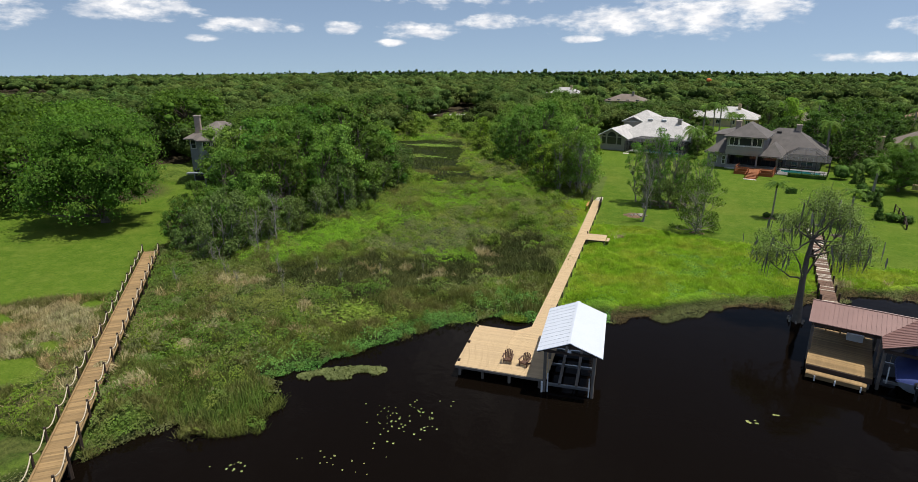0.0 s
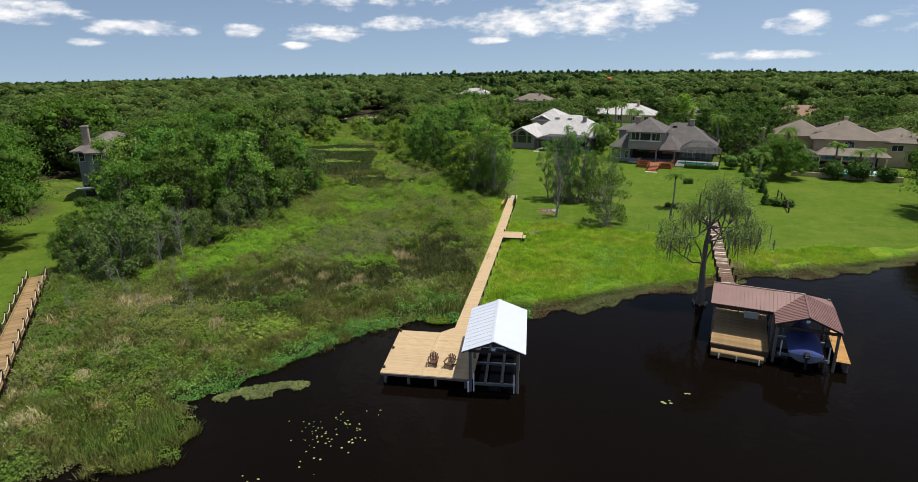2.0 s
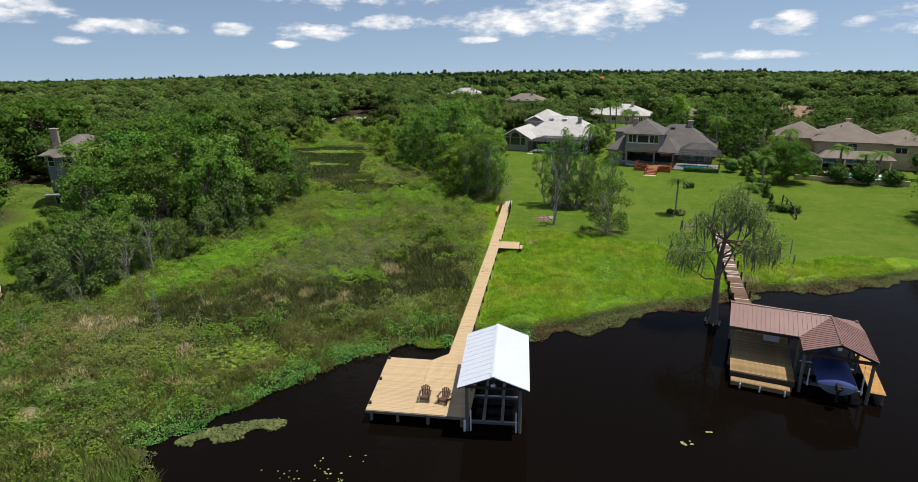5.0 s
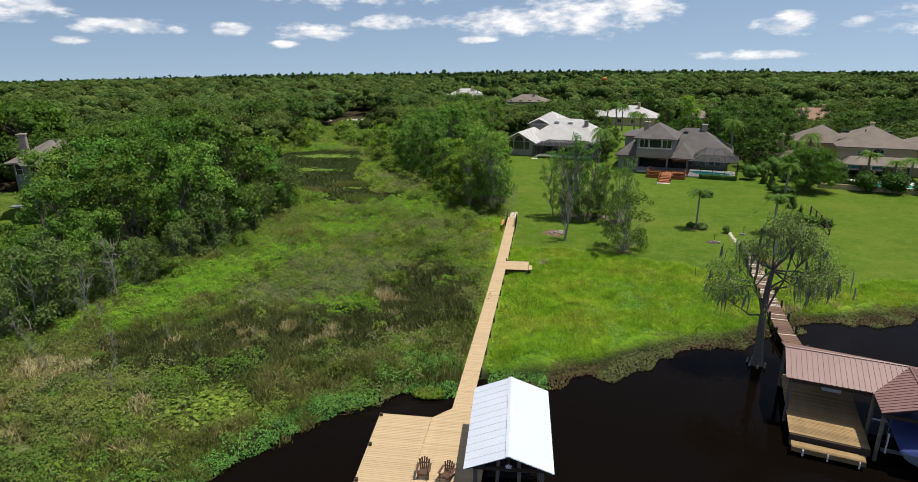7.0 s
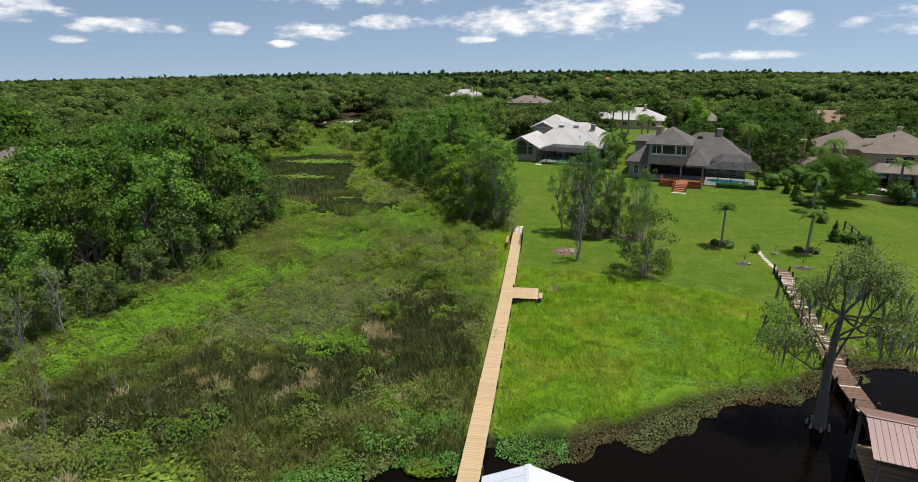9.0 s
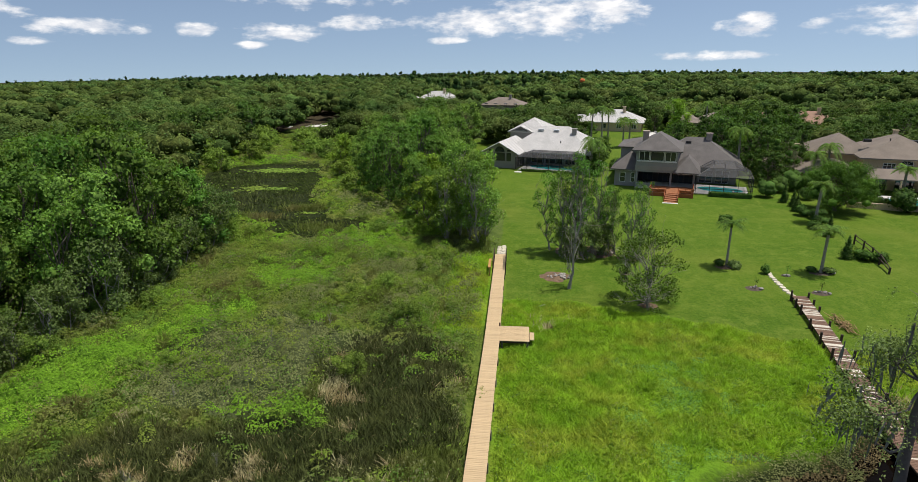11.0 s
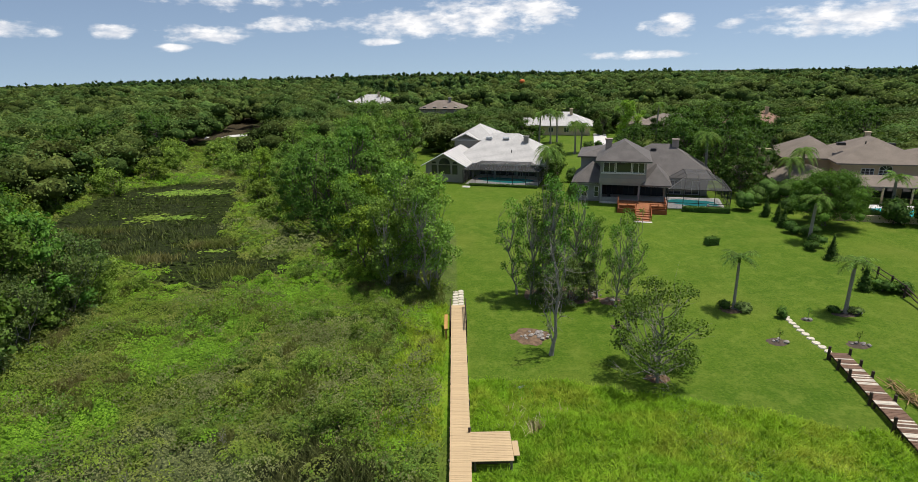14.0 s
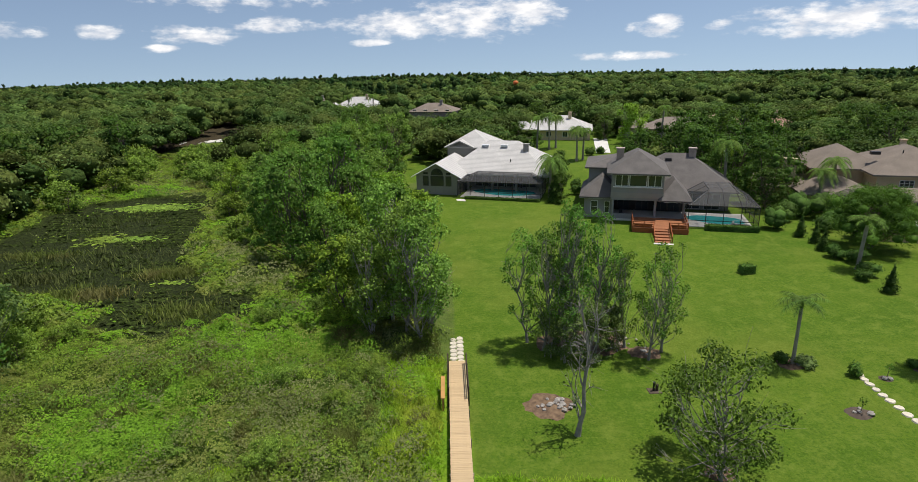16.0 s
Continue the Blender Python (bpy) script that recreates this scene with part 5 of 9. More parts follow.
def neighbour_walks():
    w = boardwalk("worn timber boardwalk with dark posts, some boards coloured pale as if sunlit", [(21.3, 81.5), (20.6, 77.3), (18.9, 68), (17.3, 58.5), (16.6, 51.2)], 0.45, 1.3, M["worn_wood"], M["dark_wood"], 0.15, 3.2, 21, 0.02, 0.015)
    planks = [o for o in w.children if o.name.startswith("plank")]
    # pale colour on boards picked at random, standing in for sunlight on them
    pale = planks[0].data.copy()
    pale.materials[0] = M["stone"]
    rng = random.Random(5)
    for o in planks:
        if rng.random() < 0.22:
            o.data = pale
    at, total = along_line([(21.3, 81.5), (20.6, 77.3), (18.9, 68), (17.3, 58.5), (16.6, 51.2)])
    k = 0.2
    while k < total - 1.5:
        p, ta = at(k)
        off = Vector((-math.sin(radians(ta)), math.cos(radians(ta))))
        for s in (-1, 1):
            q = p + off * s * 0.72
            part("post", rod(bmesh.new(), (q.x, q.y, -0.6), (q.x, q.y, 1.05 + rng.uniform(-0.25, 0.2)), 0.10, sides=8), M["dark_wood"], w, "dark round post beside the boards")
        k += 2.9 if k > 2 else 1.6
    # the roped boardwalk
    a, b = (-54.0, 49.3), (-22.0, 8.3)
    lw = boardwalk("brown timber boardwalk with rope handrails on posts", [a, b], 0.75, 1.55, M["old_wood"], M["dark_wood"], 0.172, 2.45, 33)
    at, total = along_line([a, b])
    for s in (-1, 1):
        rope = bmesh.new()
        prev, k = None, 0.25
        while k < total:
            p, ta = at(k)
            off = Vector((-math.sin(radians(ta)), math.cos(radians(ta)))) * s * 0.82
            q = Vector((p.x + off.x, p.y + off.y, 1.65))
            part("rail_post", rod(bmesh.new(), (q.x, q.y, -0.5), (q.x, q.y, 1.75), 0.075, sides=8), M["dark_wood"], lw)
            if prev is not None:
                last = prev
                for j in range(1, 7):
                    t = j / 6
                    c = prev.lerp(q, t)
                    c.z -= 0.42 * 4 * t * (1 - t)
                    rod(rope, last, c, 0.035, sides=5)
                    last = c
            prev = q
            k += 2.45
        part("rope", rope, M["rope"], lw, "sagging pale rope handrail")
        edge, _ = at(0)
        bm = bmesh.new()
        (p0, ta), (p1, _) = at(0), at(total)
        off = Vector((-math.sin(radians(ta)), math.cos(radians(ta)))) * s * 0.74
        rod(bm, (p0.x + off.x, p0.y + off.y, 0.80), (p1.x + off.x, p1.y + off.y, 0.80), 0.06, sides=6)
        part("kerb_rail", bm, M["old_wood"], lw)


neighbour_walks()


# ---- houses ----
def window_unit(parent, x0, x1, z0, z1, y, panes=2, mat="frame_white", arch=False, rows=1, out=-1):
    """A framed window on a wall that faces out (-1: towards -y) at y; each pane its own."""
    fr = 0.07
    ya, yb = sorted((y + out * 0.06, y + out * -0.02))
    outer, inner = ((x0, z0), (x1, z0), (x1, z1), (x0, z1)), ((x0 + fr, z0 + fr), (x1 - fr, z0 + fr), (x1 - fr, z1 - fr), (x0 + fr, z1 - fr))
    bm = bmesh.new()
    rings = [[bm.verts.new((px, yy, pz)) for px, pz in ring] for yy in (ya, yb) for ring in (outer, inner)]
    for i in range(4):
        j = (i + 1) % 4
        for a, b in ((0, 1), (1, 3), (3, 2), (2, 0)):
            bm.faces.new((rings[a][i], rings[a][j], rings[b][j], rings[b][i]))
    bmesh.ops.recalc_face_normals(bm, faces=bm.faces[:])
    bars = []
    for k in range(1, panes):
        x = x0 + (x1 - x0) * k / panes
        bars.append((x - 0.035, x + 0.035, ya + 0.004, yb, z0 + fr, z1 - fr))
    for k in range(1, rows):
        z = z0 + (z1 - z0) * k / rows
        bars.append((x0 + fr, x1 - fr, ya + 0.008, yb, z - 0.025, z + 0.025))
    arch_bm = bmesh.new()
    if arch:
        r = (x1 - x0) / 2
        for k in range(8):
            a0, a1 = math.pi * k / 8, math.pi * (k + 1) / 8
            rod(arch_bm, (x0 + r + r * math.cos(a0), y + out * 0.03, z1 + r * math.sin(a0)), (x0 + r + r * math.cos(a1), y + out * 0.03, z1 + r * math.sin(a1)), 0.045, sides=5)
        for k in (2, 4, 6):
            a0 = math.pi * k / 8
            rod(arch_bm, (x0 + r, y + out * 0.03, z1), (x0 + r + r * math.cos(a0), y + out * 0.03, z1 + r * math.sin(a0)), 0.025, sides=5)
    w = part("window", bm, M[mat], parent)
    if arch:
        part("arch_frame", arch_bm, M[mat], w)
    for b in bars:
        part("glazing_bar", boxed(*b), M[mat], w)
    for k in range(panes):
        a, b = x0 + (x1 - x0) * k / panes + 0.04, x0 + (x1 - x0) * (k + 1) / panes - 0.04
        part("pane", boxed(a, b, y + out * 0.012, y + out * 0.028 + 0.001, z0 + 0.05, z1 - 0.05), M["window_glass"], w)
    if arch:
        r = (x1 - x0) / 2 - 0.03
        pts = [(x0 + (x1 - x0) / 2 + r * math.cos(math.pi * k / 10), y + out * 0.02, z1 + r * math.sin(math.pi * k / 10)) for k in range(11)]
        link_mesh("pane", pts, [tuple(range(11)) if out > 0 else tuple(range(10, -1, -1))], M["window_glass"], w)
    return w


def wall_box(parent, x0, x1, y0, y1, z0, z1, mat):
    return part("wall", boxed(x0, x1, y0, y1, z0, z1), M[mat], parent)


def chimney(parent, x, y, z0, z1, mat="brick", w=0.5):
    c = part("chimney", boxed(x - w, x + w, y - w * 0.8, y + w * 0.8, z0, z1, bevel=0.03), M[mat], parent)
    part("chimney_cap", boxed(x - w - 0.1, x + w + 0.1, y - w * 0.8 - 0.1, y + w * 0.8 + 0.1, z1 + 0.002, z1 + 0.16, bevel=0.03), M[mat], c)
    return c


def fascia(parent, x0, x1, y0, y1, z, mat="frame_white", h=0.2):
    bm = bmesh.new()
    for a in ((x0, x1, y0 - 0.03, y0), (x0, x1, y1, y1 + 0.03), (x0 - 0.03, x0, y0, y1), (x1, x1 + 0.03, y0, y1)):
        box(bm, a[0], a[1], a[2], a[3], z - h, z + 0.02)
    return part("fascia", bm, M[mat], parent)


def pool_cage(m, u0, u1, v0, v1, z0, zw, zt, inset, label, bays=4, mat="frame_bronze"):
    """A screened pool enclosure: posts, rails, a hipped screen roof, screen panels."""
    ob = thing("pool_cage", m, label, "pool enclosure")
    fm = M[mat]
    tops = [(u0 + inset, v0 + inset), (u1 - inset, v0 + inset)]
    for i in range(bays + 1):
        u = u0 + (u1 - u0) * i / bays
        part("post", boxed(u - 0.04, u + 0.04, v0 - 0.04, v0 + 0.04, z0, zw), fm, ob)
        ut = min(max(u, u0 + inset), u1 - inset)
        part("roof_bar", rod(bmesh.new(), (u, v0, zw), (ut, v0 + inset, zt), 0.045, sides=5), fm, ob)
        part("roof_bar", rod(bmesh.new(), (ut, v0 + inset, zt), (ut, v1, zt), 0.04, sides=5), fm, ob)
    n = 3
    for u, ut in ((u0, u0 + inset), (u1, u1 - inset)):
        for j in range(1, n + 1):
            v = v0 + (v1 - v0) * j / n
            part("post", boxed(u - 0.04, u + 0.04, v - 0.04, v + 0.04, z0, zw), fm, ob)
            part("roof_bar", rod(bmesh.new(), (u, v, zw), (ut, max(v, v0 + inset), zt), 0.04, sides=5), fm, ob)
        part("eave_rail", boxed(u - 0.05, u + 0.05, v0, v1, zw - 0.05, zw + 0.05), fm, ob)
        part("waist_rail", boxed(u - 0.03, u + 0.03, v0, v1, z0 + 0.85, z0 + 0.92), fm, ob)
    part("eave_rail", boxed(u0, u1, v0 - 0.05, v0 + 0.05, zw - 0.05, zw + 0.05), fm, ob)
    part("waist_rail", boxed(u0, u1, v0 - 0.03, v0 + 0.03, z0 + 0.85, z0 + 0.92), fm, ob)
    for k in (0.35, 0.7):
        v = v0 + inset + (v1 - v0 - inset) * k
        part("roof_bar", rod(bmesh.new(), (u0 + inset, v, zt), (u1 - inset, v, zt), 0.035, sides=5), fm, ob)
    sc = M["screen"]
    quads = [((u0, v0, z0), (u1, v0, z0), (u1, v0, zw), (u0, v0, zw)), ((u0, v0, z0), (u0, v0, zw), (u0, v1, zw), (u0, v1, z0)), ((u1, v0, z0), (u1, v1, z0), (u1, v1, zw), (u1, v0, zw)),
             ((u0, v0, zw), (u1, v0, zw), (u1 - inset, v0 + inset, zt), (u0 + inset, v0 + inset, zt)), ((u0, v0, zw), (u0 + inset, v0 + inset, zt), (u0 + inset, v1, zt), (u0, v1, zw)),
             ((u1, v0, zw), (u1, v1, zw), (u1 - inset, v1, zt), (u1 - inset, v0 + inset, zt)), ((u0 + inset, v0 + inset, zt), (u1 - inset, v0 + inset, zt), (u1 - inset, v1, zt), (u0 + inset, v1, zt))]
    for i, q in enumerate(quads):
        link_mesh("screen_panel", q, [(0, 1, 2, 3)], sc if i > 2 else M["screen_wall"], ob)
    return ob


def pool(m, u0, u1, v0, v1, z, label, spa=True):
    ob = thing("swimming_pool", m, label, "swimming pool")
    part("pool_deck", boxed(u0, u1, v0, v1, z - 0.35, z, bevel=0.02), M["concrete"], ob)
    cu, cv = (u0 + u1) / 2, (v0 + v1) / 2
    ru, rv = (u1 - u0) * 0.36, (v1 - v0) * 0.30
    pts = []
    for k in range(28):
        a = 2 * math.pi * k / 28
        w = 1 + 0.16 * math.cos(2 * a + 0.6) + 0.07 * math.sin(3 * a)
        pts.append((cu + ru * w * math.cos(a), cv + rv * w * math.sin(a)))
    part("coping", poly_prism([(cu + (x - cu) * 1.07, cv + (y - cv) * 1.12) for x, y in pts], z + 0.004, z + 0.035), M["white_paint"], ob)
    part("pool_surface", poly_prism(pts, z + 0.036, z + 0.042), M["pool_water"], ob)
    if spa:
        part("spa_wall", rod(bmesh.new(), (u1 - 1.6, v0 + 1.5, z), (u1 - 1.6, v0 + 1.5, z + 0.4), 0.95, 0.9, 18), M["concrete"], ob)
        part("spa_water", rod(bmesh.new(), (u1 - 1.6, v0 + 1.5, z + 0.4), (u1 - 1.6, v0 + 1.5, z + 0.41), 0.72, 0.72, 18), M["pool_water"], ob)
    return ob


GZ = 0.24


def white_roof_house():
    m = pose(-12.6, 150.2, GZ, 0, 0, -17)
    h = thing("house", m, "single-storey taupe stucco house with a white tile roof", "house")
    # gabled room
    W = "stucco_grey"
    bm = bmesh.new()
    g = [(0, 0, -0.3), (7.4, 0, -0.3), (7.4, 0, 3.3), (3.7, 0, 5.25), (0, 0, 3.3)]
    lo, hi = [bm.verts.new(p) for p in g], [bm.verts.new((p[0], 12.0, p[2])) for p in g]
    bm.faces.new(lo)
    bm.faces.new(hi[::-1])
    for i in range(5):
        bm.faces.new((lo[i], hi[i], hi[(i + 1) % 5], lo[(i + 1) % 5]))
    bmesh.ops.recalc_face_normals(bm, faces=bm.faces[:])
    part("wall", bm, M[W], h)
    part("roof", gable_roof(-0.7, 8.1, -0.6, 11, 3.1, 5.5, "y", 0.2), M["roof_white"], h)
    for s in (-1, 1):
        bm = bmesh.new()
        rod(bm, (3.7 + s * 4.42, -0.62, 3.0), (3.7, -0.62, 5.4), 0.09, sides=4)
        part("barge_board", bm, M["frame_white"], h)
    window_unit(h, 2.55, 4.85, 1.5, 3.2, 0.0, 1, "frame_bronze", arch=False)
    window_unit(h, 1.2, 2.2, 1.5, 3.2, 0.0, 1, "frame_bronze")
    window_unit(h, 5.2, 6.2, 1.5, 3.2, 0.0, 1, "frame_bronze")
    window_unit(h, 2.65, 4.75, 3.35, 3.40, 0.0, 1, "frame_bronze", arch=True)
    window_unit(h, 1.3, 2.1, 3.45, 3.8, 0.0, 1, "frame_bronze")
    window_unit(h, 5.3, 6.1, 3.45, 3.8, 0.0, 1, "frame_bronze")
    # main block under a broad hip
    wall_box(h, 7.42, 20.8, 7.6, 19, -0.3, 3.1, W)
    part("roof", hip_roof(3.4, 22.0, 3.4, 20.5, 3.1, 7.7, 0.2, ridge=6.6), M["roof_white"], h)
    fascia(h, 3.5, 21.9, 3.5, 20.4, 3.05)
    # dark sheet before the back wall, painting the shade of the lanai
    wall_box(h, 8.4, 19.5, 7.50, 7.58, 0.1, 2.7, "painted_shade")
    for x in (7.9, 12.2, 16.4, 20.5):
        part("column", boxed(x - 0.2, x + 0.2, 4.3, 4.7, 0.0, 3.05, bevel=0.03), M[W], h)
    for x in (8.5, 11.3, 14.1, 16.9):
        window_unit(h, x, x + 2.5, 0.15, 2.5, 7.48, 2, "frame_white")
    # tall back wing
    wall_box(h, 0.6, 9.0, 17.5, 27, -0.3, 5.7, W)
    part("roof", hip_roof(-0.1, 9.7, 16.8, 27.6, 5.6, 8.4, 0.2), M["roof_white"], h)
    part("roof", gable_roof(0.3, 6.0, 16.4, 21, 5.65, 6.9, "y", 0.18), M["roof_white"], h)
    part("wall", poly_prism([(0.6, 16.9), (5.7, 16.9), (5.7, 17.6), (0.6, 17.6)], 4.0, 5.5), M[W], h)
    chimney(h, 17.2, 9.5, 4.5, 7.4, "stucco_grey", 0.45)
    for x, y, z in ((9.8, 10.2, 7.15), (13.2, 10.2, 7.15)):
        part("skylight", boxed(x - 0.6, x + 0.6, y - 0.35, y + 0.35, z - 0.3, z + 0.02, pose(0, 0, 0)), M["frame_white"], h)
    part("vent_pipe", rod(bmesh.new(), (15.0, 6.5, 4.3), (15.0, 6.5, 5.3), 0.08), M["black"], h)
    pool(m, 8.0, 21.2, -1.2, 7.4, 0.12, "kidney-shaped turquoise pool in a pale paved patio", spa=False)
    pool_cage(m, 7.6, 21.4, -1.4, 4.3, 0.13, 2.7, 3.5, 2.2, "bronze-framed screen enclosure over a pool", 6)
    for k, (x, y) in enumerate(((8.6, -3.0), (8.9, -3.7))):
        s = part("paving_slab", boxed(x - 0.7, x + 0.7, y - 0.28, y + 0.28, 0.0, 0.06, bevel=0.01), M["concrete"], None)
        s.matrix_world = m
        tagged(s, "pale paving slab by the pool door", "paving", "pool door slabs")


white_roof_house()


def grey_roof_house():
    m = pose(13.0, 134.0, GZ, 0, 0, -16)
    h = thing("house", m, "two-storey grey house with charcoal shingle roofs", "house")
    W = "stucco_h2"
    # left ground floor
    wall_box(h, -0.6, 3.2, -1.6, 10, -0.3, 3.1, W)
    part("roof", hip_roof(-1.3, 4.6, -2.4, 8.0, 3.1, 5.6, 0.2, ridge=3.2), M["roof_grey"], h)
    fascia(h, -1.25, 4.5, -2.35, 7.9, 3.07)
    window_unit(h, 0.3, 1.3, 0.7, 2.4, -1.6, 1, "frame_white", rows=2)
    window_unit(h, 2.2, 2.9, 0.7, 2.4, -1.6, 1, "frame_white", rows=2)
    # left two-storey block behind
    wall_box(h, -0.3, 6.0, 3.4, 12, 3.0, 6.4, W)
    part("roof", hip_roof(-0.9, 8.0, 2.9, 12.6, 6.3, 7.6, 0.2), M["roof_grey"], h)
    # belvedere room above the porch
    wall_box(h, 3.0, 9.8, -3.1, 6.0, 3.3, 6.9, W)
    part("roof", hip_roof(2.3, 10.5, -3.9, 7.0, 6.75, 9.3, 0.2), M["roof_grey"], h)
    fascia(h, 2.35, 10.45, -3.85, 6.9, 6.72)
    part("soffit_band", boxed(2.95, 9.85, -3.16, -3.12, 3.3, 4.0), M["stucco_grey"], h)
    window_unit(h, 3.5, 5.2, 4.9, 6.5, -3.1, 2, "frame_white")
    window_unit(h, 5.35, 7.6, 4.9, 6.5, -3.1, 1, "frame_white")
    window_unit(h, 7.75, 9.5, 4.9, 6.5, -3.1, 2, "frame_white")
    part("sill", boxed(3.2, 9.65, -3.28, -3.1, 4.72, 4.86, bevel=0.02), M["frame_white"], h)
    # porch: deep, columns; the back wall's shade is put into its near-black colour
    wall_box(h, 3.22, 13.0, 2.2, 6.0, -0.3, 3.3, "painted_shade")
    for x in (4.0, 6.6, 9.2, 11.0):
        window_unit(h, x, x + 1.7, 0.1, 2.4, 2.2, 2, "frame_bronze")
    for x in (3.3, 8.9, 12.6):
        part("column", rod(boxed(x - 0.22, x + 0.22, -3.0, -2.56, -0.3, 0.25), (x, -2.78, 0.25), (x, -2.78, 3.3), 0.18, 0.16, 12), M["stucco_h2"], h)
    part("porch_beam", boxed(3.0, 13.0, -3.05, -2.6, 2.95, 3.3), M["stucco_h2"], h)
    part("porch_floor", boxed(3.2, 13.0, -3.0, 2.2, -0.3, 0.3), M["concrete"], h)
    part("porch_wall", boxed(3.25, 6.0, -2.9, -2.75, 0.3, 1.0), M["stucco_h2"], h)
    part("roof", hip_roof(9.2, 13.6, -3.7, 5.0, 3.2, 5.6, 0.2, ridge=3.0), M["roof_grey"], h)
    fascia(h, 9.9, 13.55, -3.65, 4.9, 3.16)
    # main hip to the side
    wall_box(h, 9.8, 19.6, 5.0, 15.5, -0.3, 3.2, W)
    part("roof", hip_roof(4.2, 20.6, 3.2, 16.6, 3.15, 7.6, 0.2, ridge=6.6), M["roof_grey"], h)
    fascia(h, 13.6, 20.5, 3.3, 16.5, 3.1)
    for x in (13.5, 16.2):
        window_unit(h, x, x + 2.2, 0.15, 2.4, 5.0, 2, "frame_white")
    chimney(h, 4.0, 2.2, 6.0, 9.2, "brick", 0.5)
    chimney(h, 14.6, 9.6, 6.2, 8.3, "brick", 0.5)
    part("skylight", boxed(10.7, 11.6, 8.3, 8.8, 6.6, 6.98), M["frame_bronze"], h)
    pool(m, 12.6, 21.2, -4.6, 3.0, 0.12, "turquoise freeform pool with a round spa", spa=True)
    pool_cage(m, 13.0, 21.5, -4.9, 3.1, 0.14, 3.0, 4.6, 2.6, "bronze screen enclosure over a turquoise pool", 4)
    # red deck with broad steps
    d = thing("garden_deck", m, "red-stained timber garden deck with railings and broad steps", "deck")
    me = plank_mesh(6.8, 0.14, 0.04, M["deck_red"])
    for i in range(36):
        lay("plank", me, d, 9.3, -8.4 + (i + 0.5) * 0.15, 0.62)
    part("skirt", boxed(5.9, 12.7, -8.45, -8.4, -0.25, 0.58), M["red_wood"], d)
    part("skirt", boxed(5.86, 5.9, -8.45, -3.0, -0.25, 0.58), M["red_wood"], d)
    part("skirt", boxed(12.7, 12.74, -8.45, -3.0, -0.25, 0.58), M["red_wood"], d)
    for x in (5.95, 7.3, 8.5, 10.4, 11.5, 12.65):
        part("rail_post", boxed(x - 0.06, x + 0.06, -8.42, -8.3, 0.6, 1.5, bevel=0.01), M["red_wood"], d)
    for x0, x1 in ((5.95, 8.5), (10.4, 12.65)):
        for z in (0.85, 1.15, 1.42):
            part("rail", boxed(x0, x1, -8.4, -8.33, z - 0.04, z + 0.04), M["red_wood"], d)
        part("bench_seat", boxed(x0 + 0.1, x1 - 0.1, -8.2, -7.8, 1.0, 1.06, bevel=0.01), M["deck_red"], d)
        part("bench_front", boxed(x0 + 0.2, x1 - 0.2, -7.9, -7.82, 0.62, 1.0), M["red_wood"], d)
    for x in (5.95, 12.65):
        for v in (-6.0, -3.6):
            part("rail_post", boxed(x - 0.06, x + 0.06, v - 0.06, v + 0.06, 0.6, 1.5, bevel=0.01), M["red_wood"], d)
        part("rail", boxed(x - 0.04, x + 0.04, -8.35, -3.4, 1.38, 1.46), M["red_wood"], d)
        part("rail", boxed(x - 0.04, x + 0.04, -8.35, -3.4, 0.9, 0.98), M["red_wood"], d)
    for k in range(5):
        y1, z1 = -8.45 - k * 0.85, 0.56 - k * 0.13
        st = part("step", boxed(8.5, 10.4, y1 - 0.78, y1, z1 - 0.06, z1, bevel=0.01), M["deck_red"], d)
        part("riser", boxed(8.52, 10.38, y1 - 0.8, y1 - 0.72, -0.2, z1 - 0.062), M["red_wood"], st)
    for x in (8.42, 10.48):
        part("stair_rail", rod(bmesh.new(), (x, -8.5, 1.4), (x, -12.4, 0.75), 0.05, sides=6), M["red_wood"], d)
        for k in range(3):
            part("rail_post", boxed(x - 0.05, x + 0.05, -9.2 - k * 1.5 - 0.05, -9.2 - k * 1.5 + 0.05, -0.2, 1.28 - k * 0.25), M["red_wood"], d)
    part("foot_slab", boxed(8.3, 10.6, -13.2, -12.7, -0.1, 0.03, bevel=0.01), M["concrete"], d)
    ch = thing("patio_chair", m @ pose(4.6, -1.5, 0.3, 0, 0, 30), "dark metal patio chair on the shaded porch", "chair")
    part("seat", boxed(-0.25, 0.25, -0.25, 0.25, 0.4, 0.44, bevel=0.02), M["black"], ch)
    part("backrest", boxed(-0.25, 0.25, 0.22, 0.26, 0.44, 0.95, bevel=0.02), M["black"], ch)
    for sx in (-0.22, 0.22):
        for sy in (-0.22, 0.22):
            part("leg", rod(bmesh.new(), (sx, sy, 0), (sx, sy, 0.4), 0.02, sides=6), M["black"], ch)


grey_roof_house()


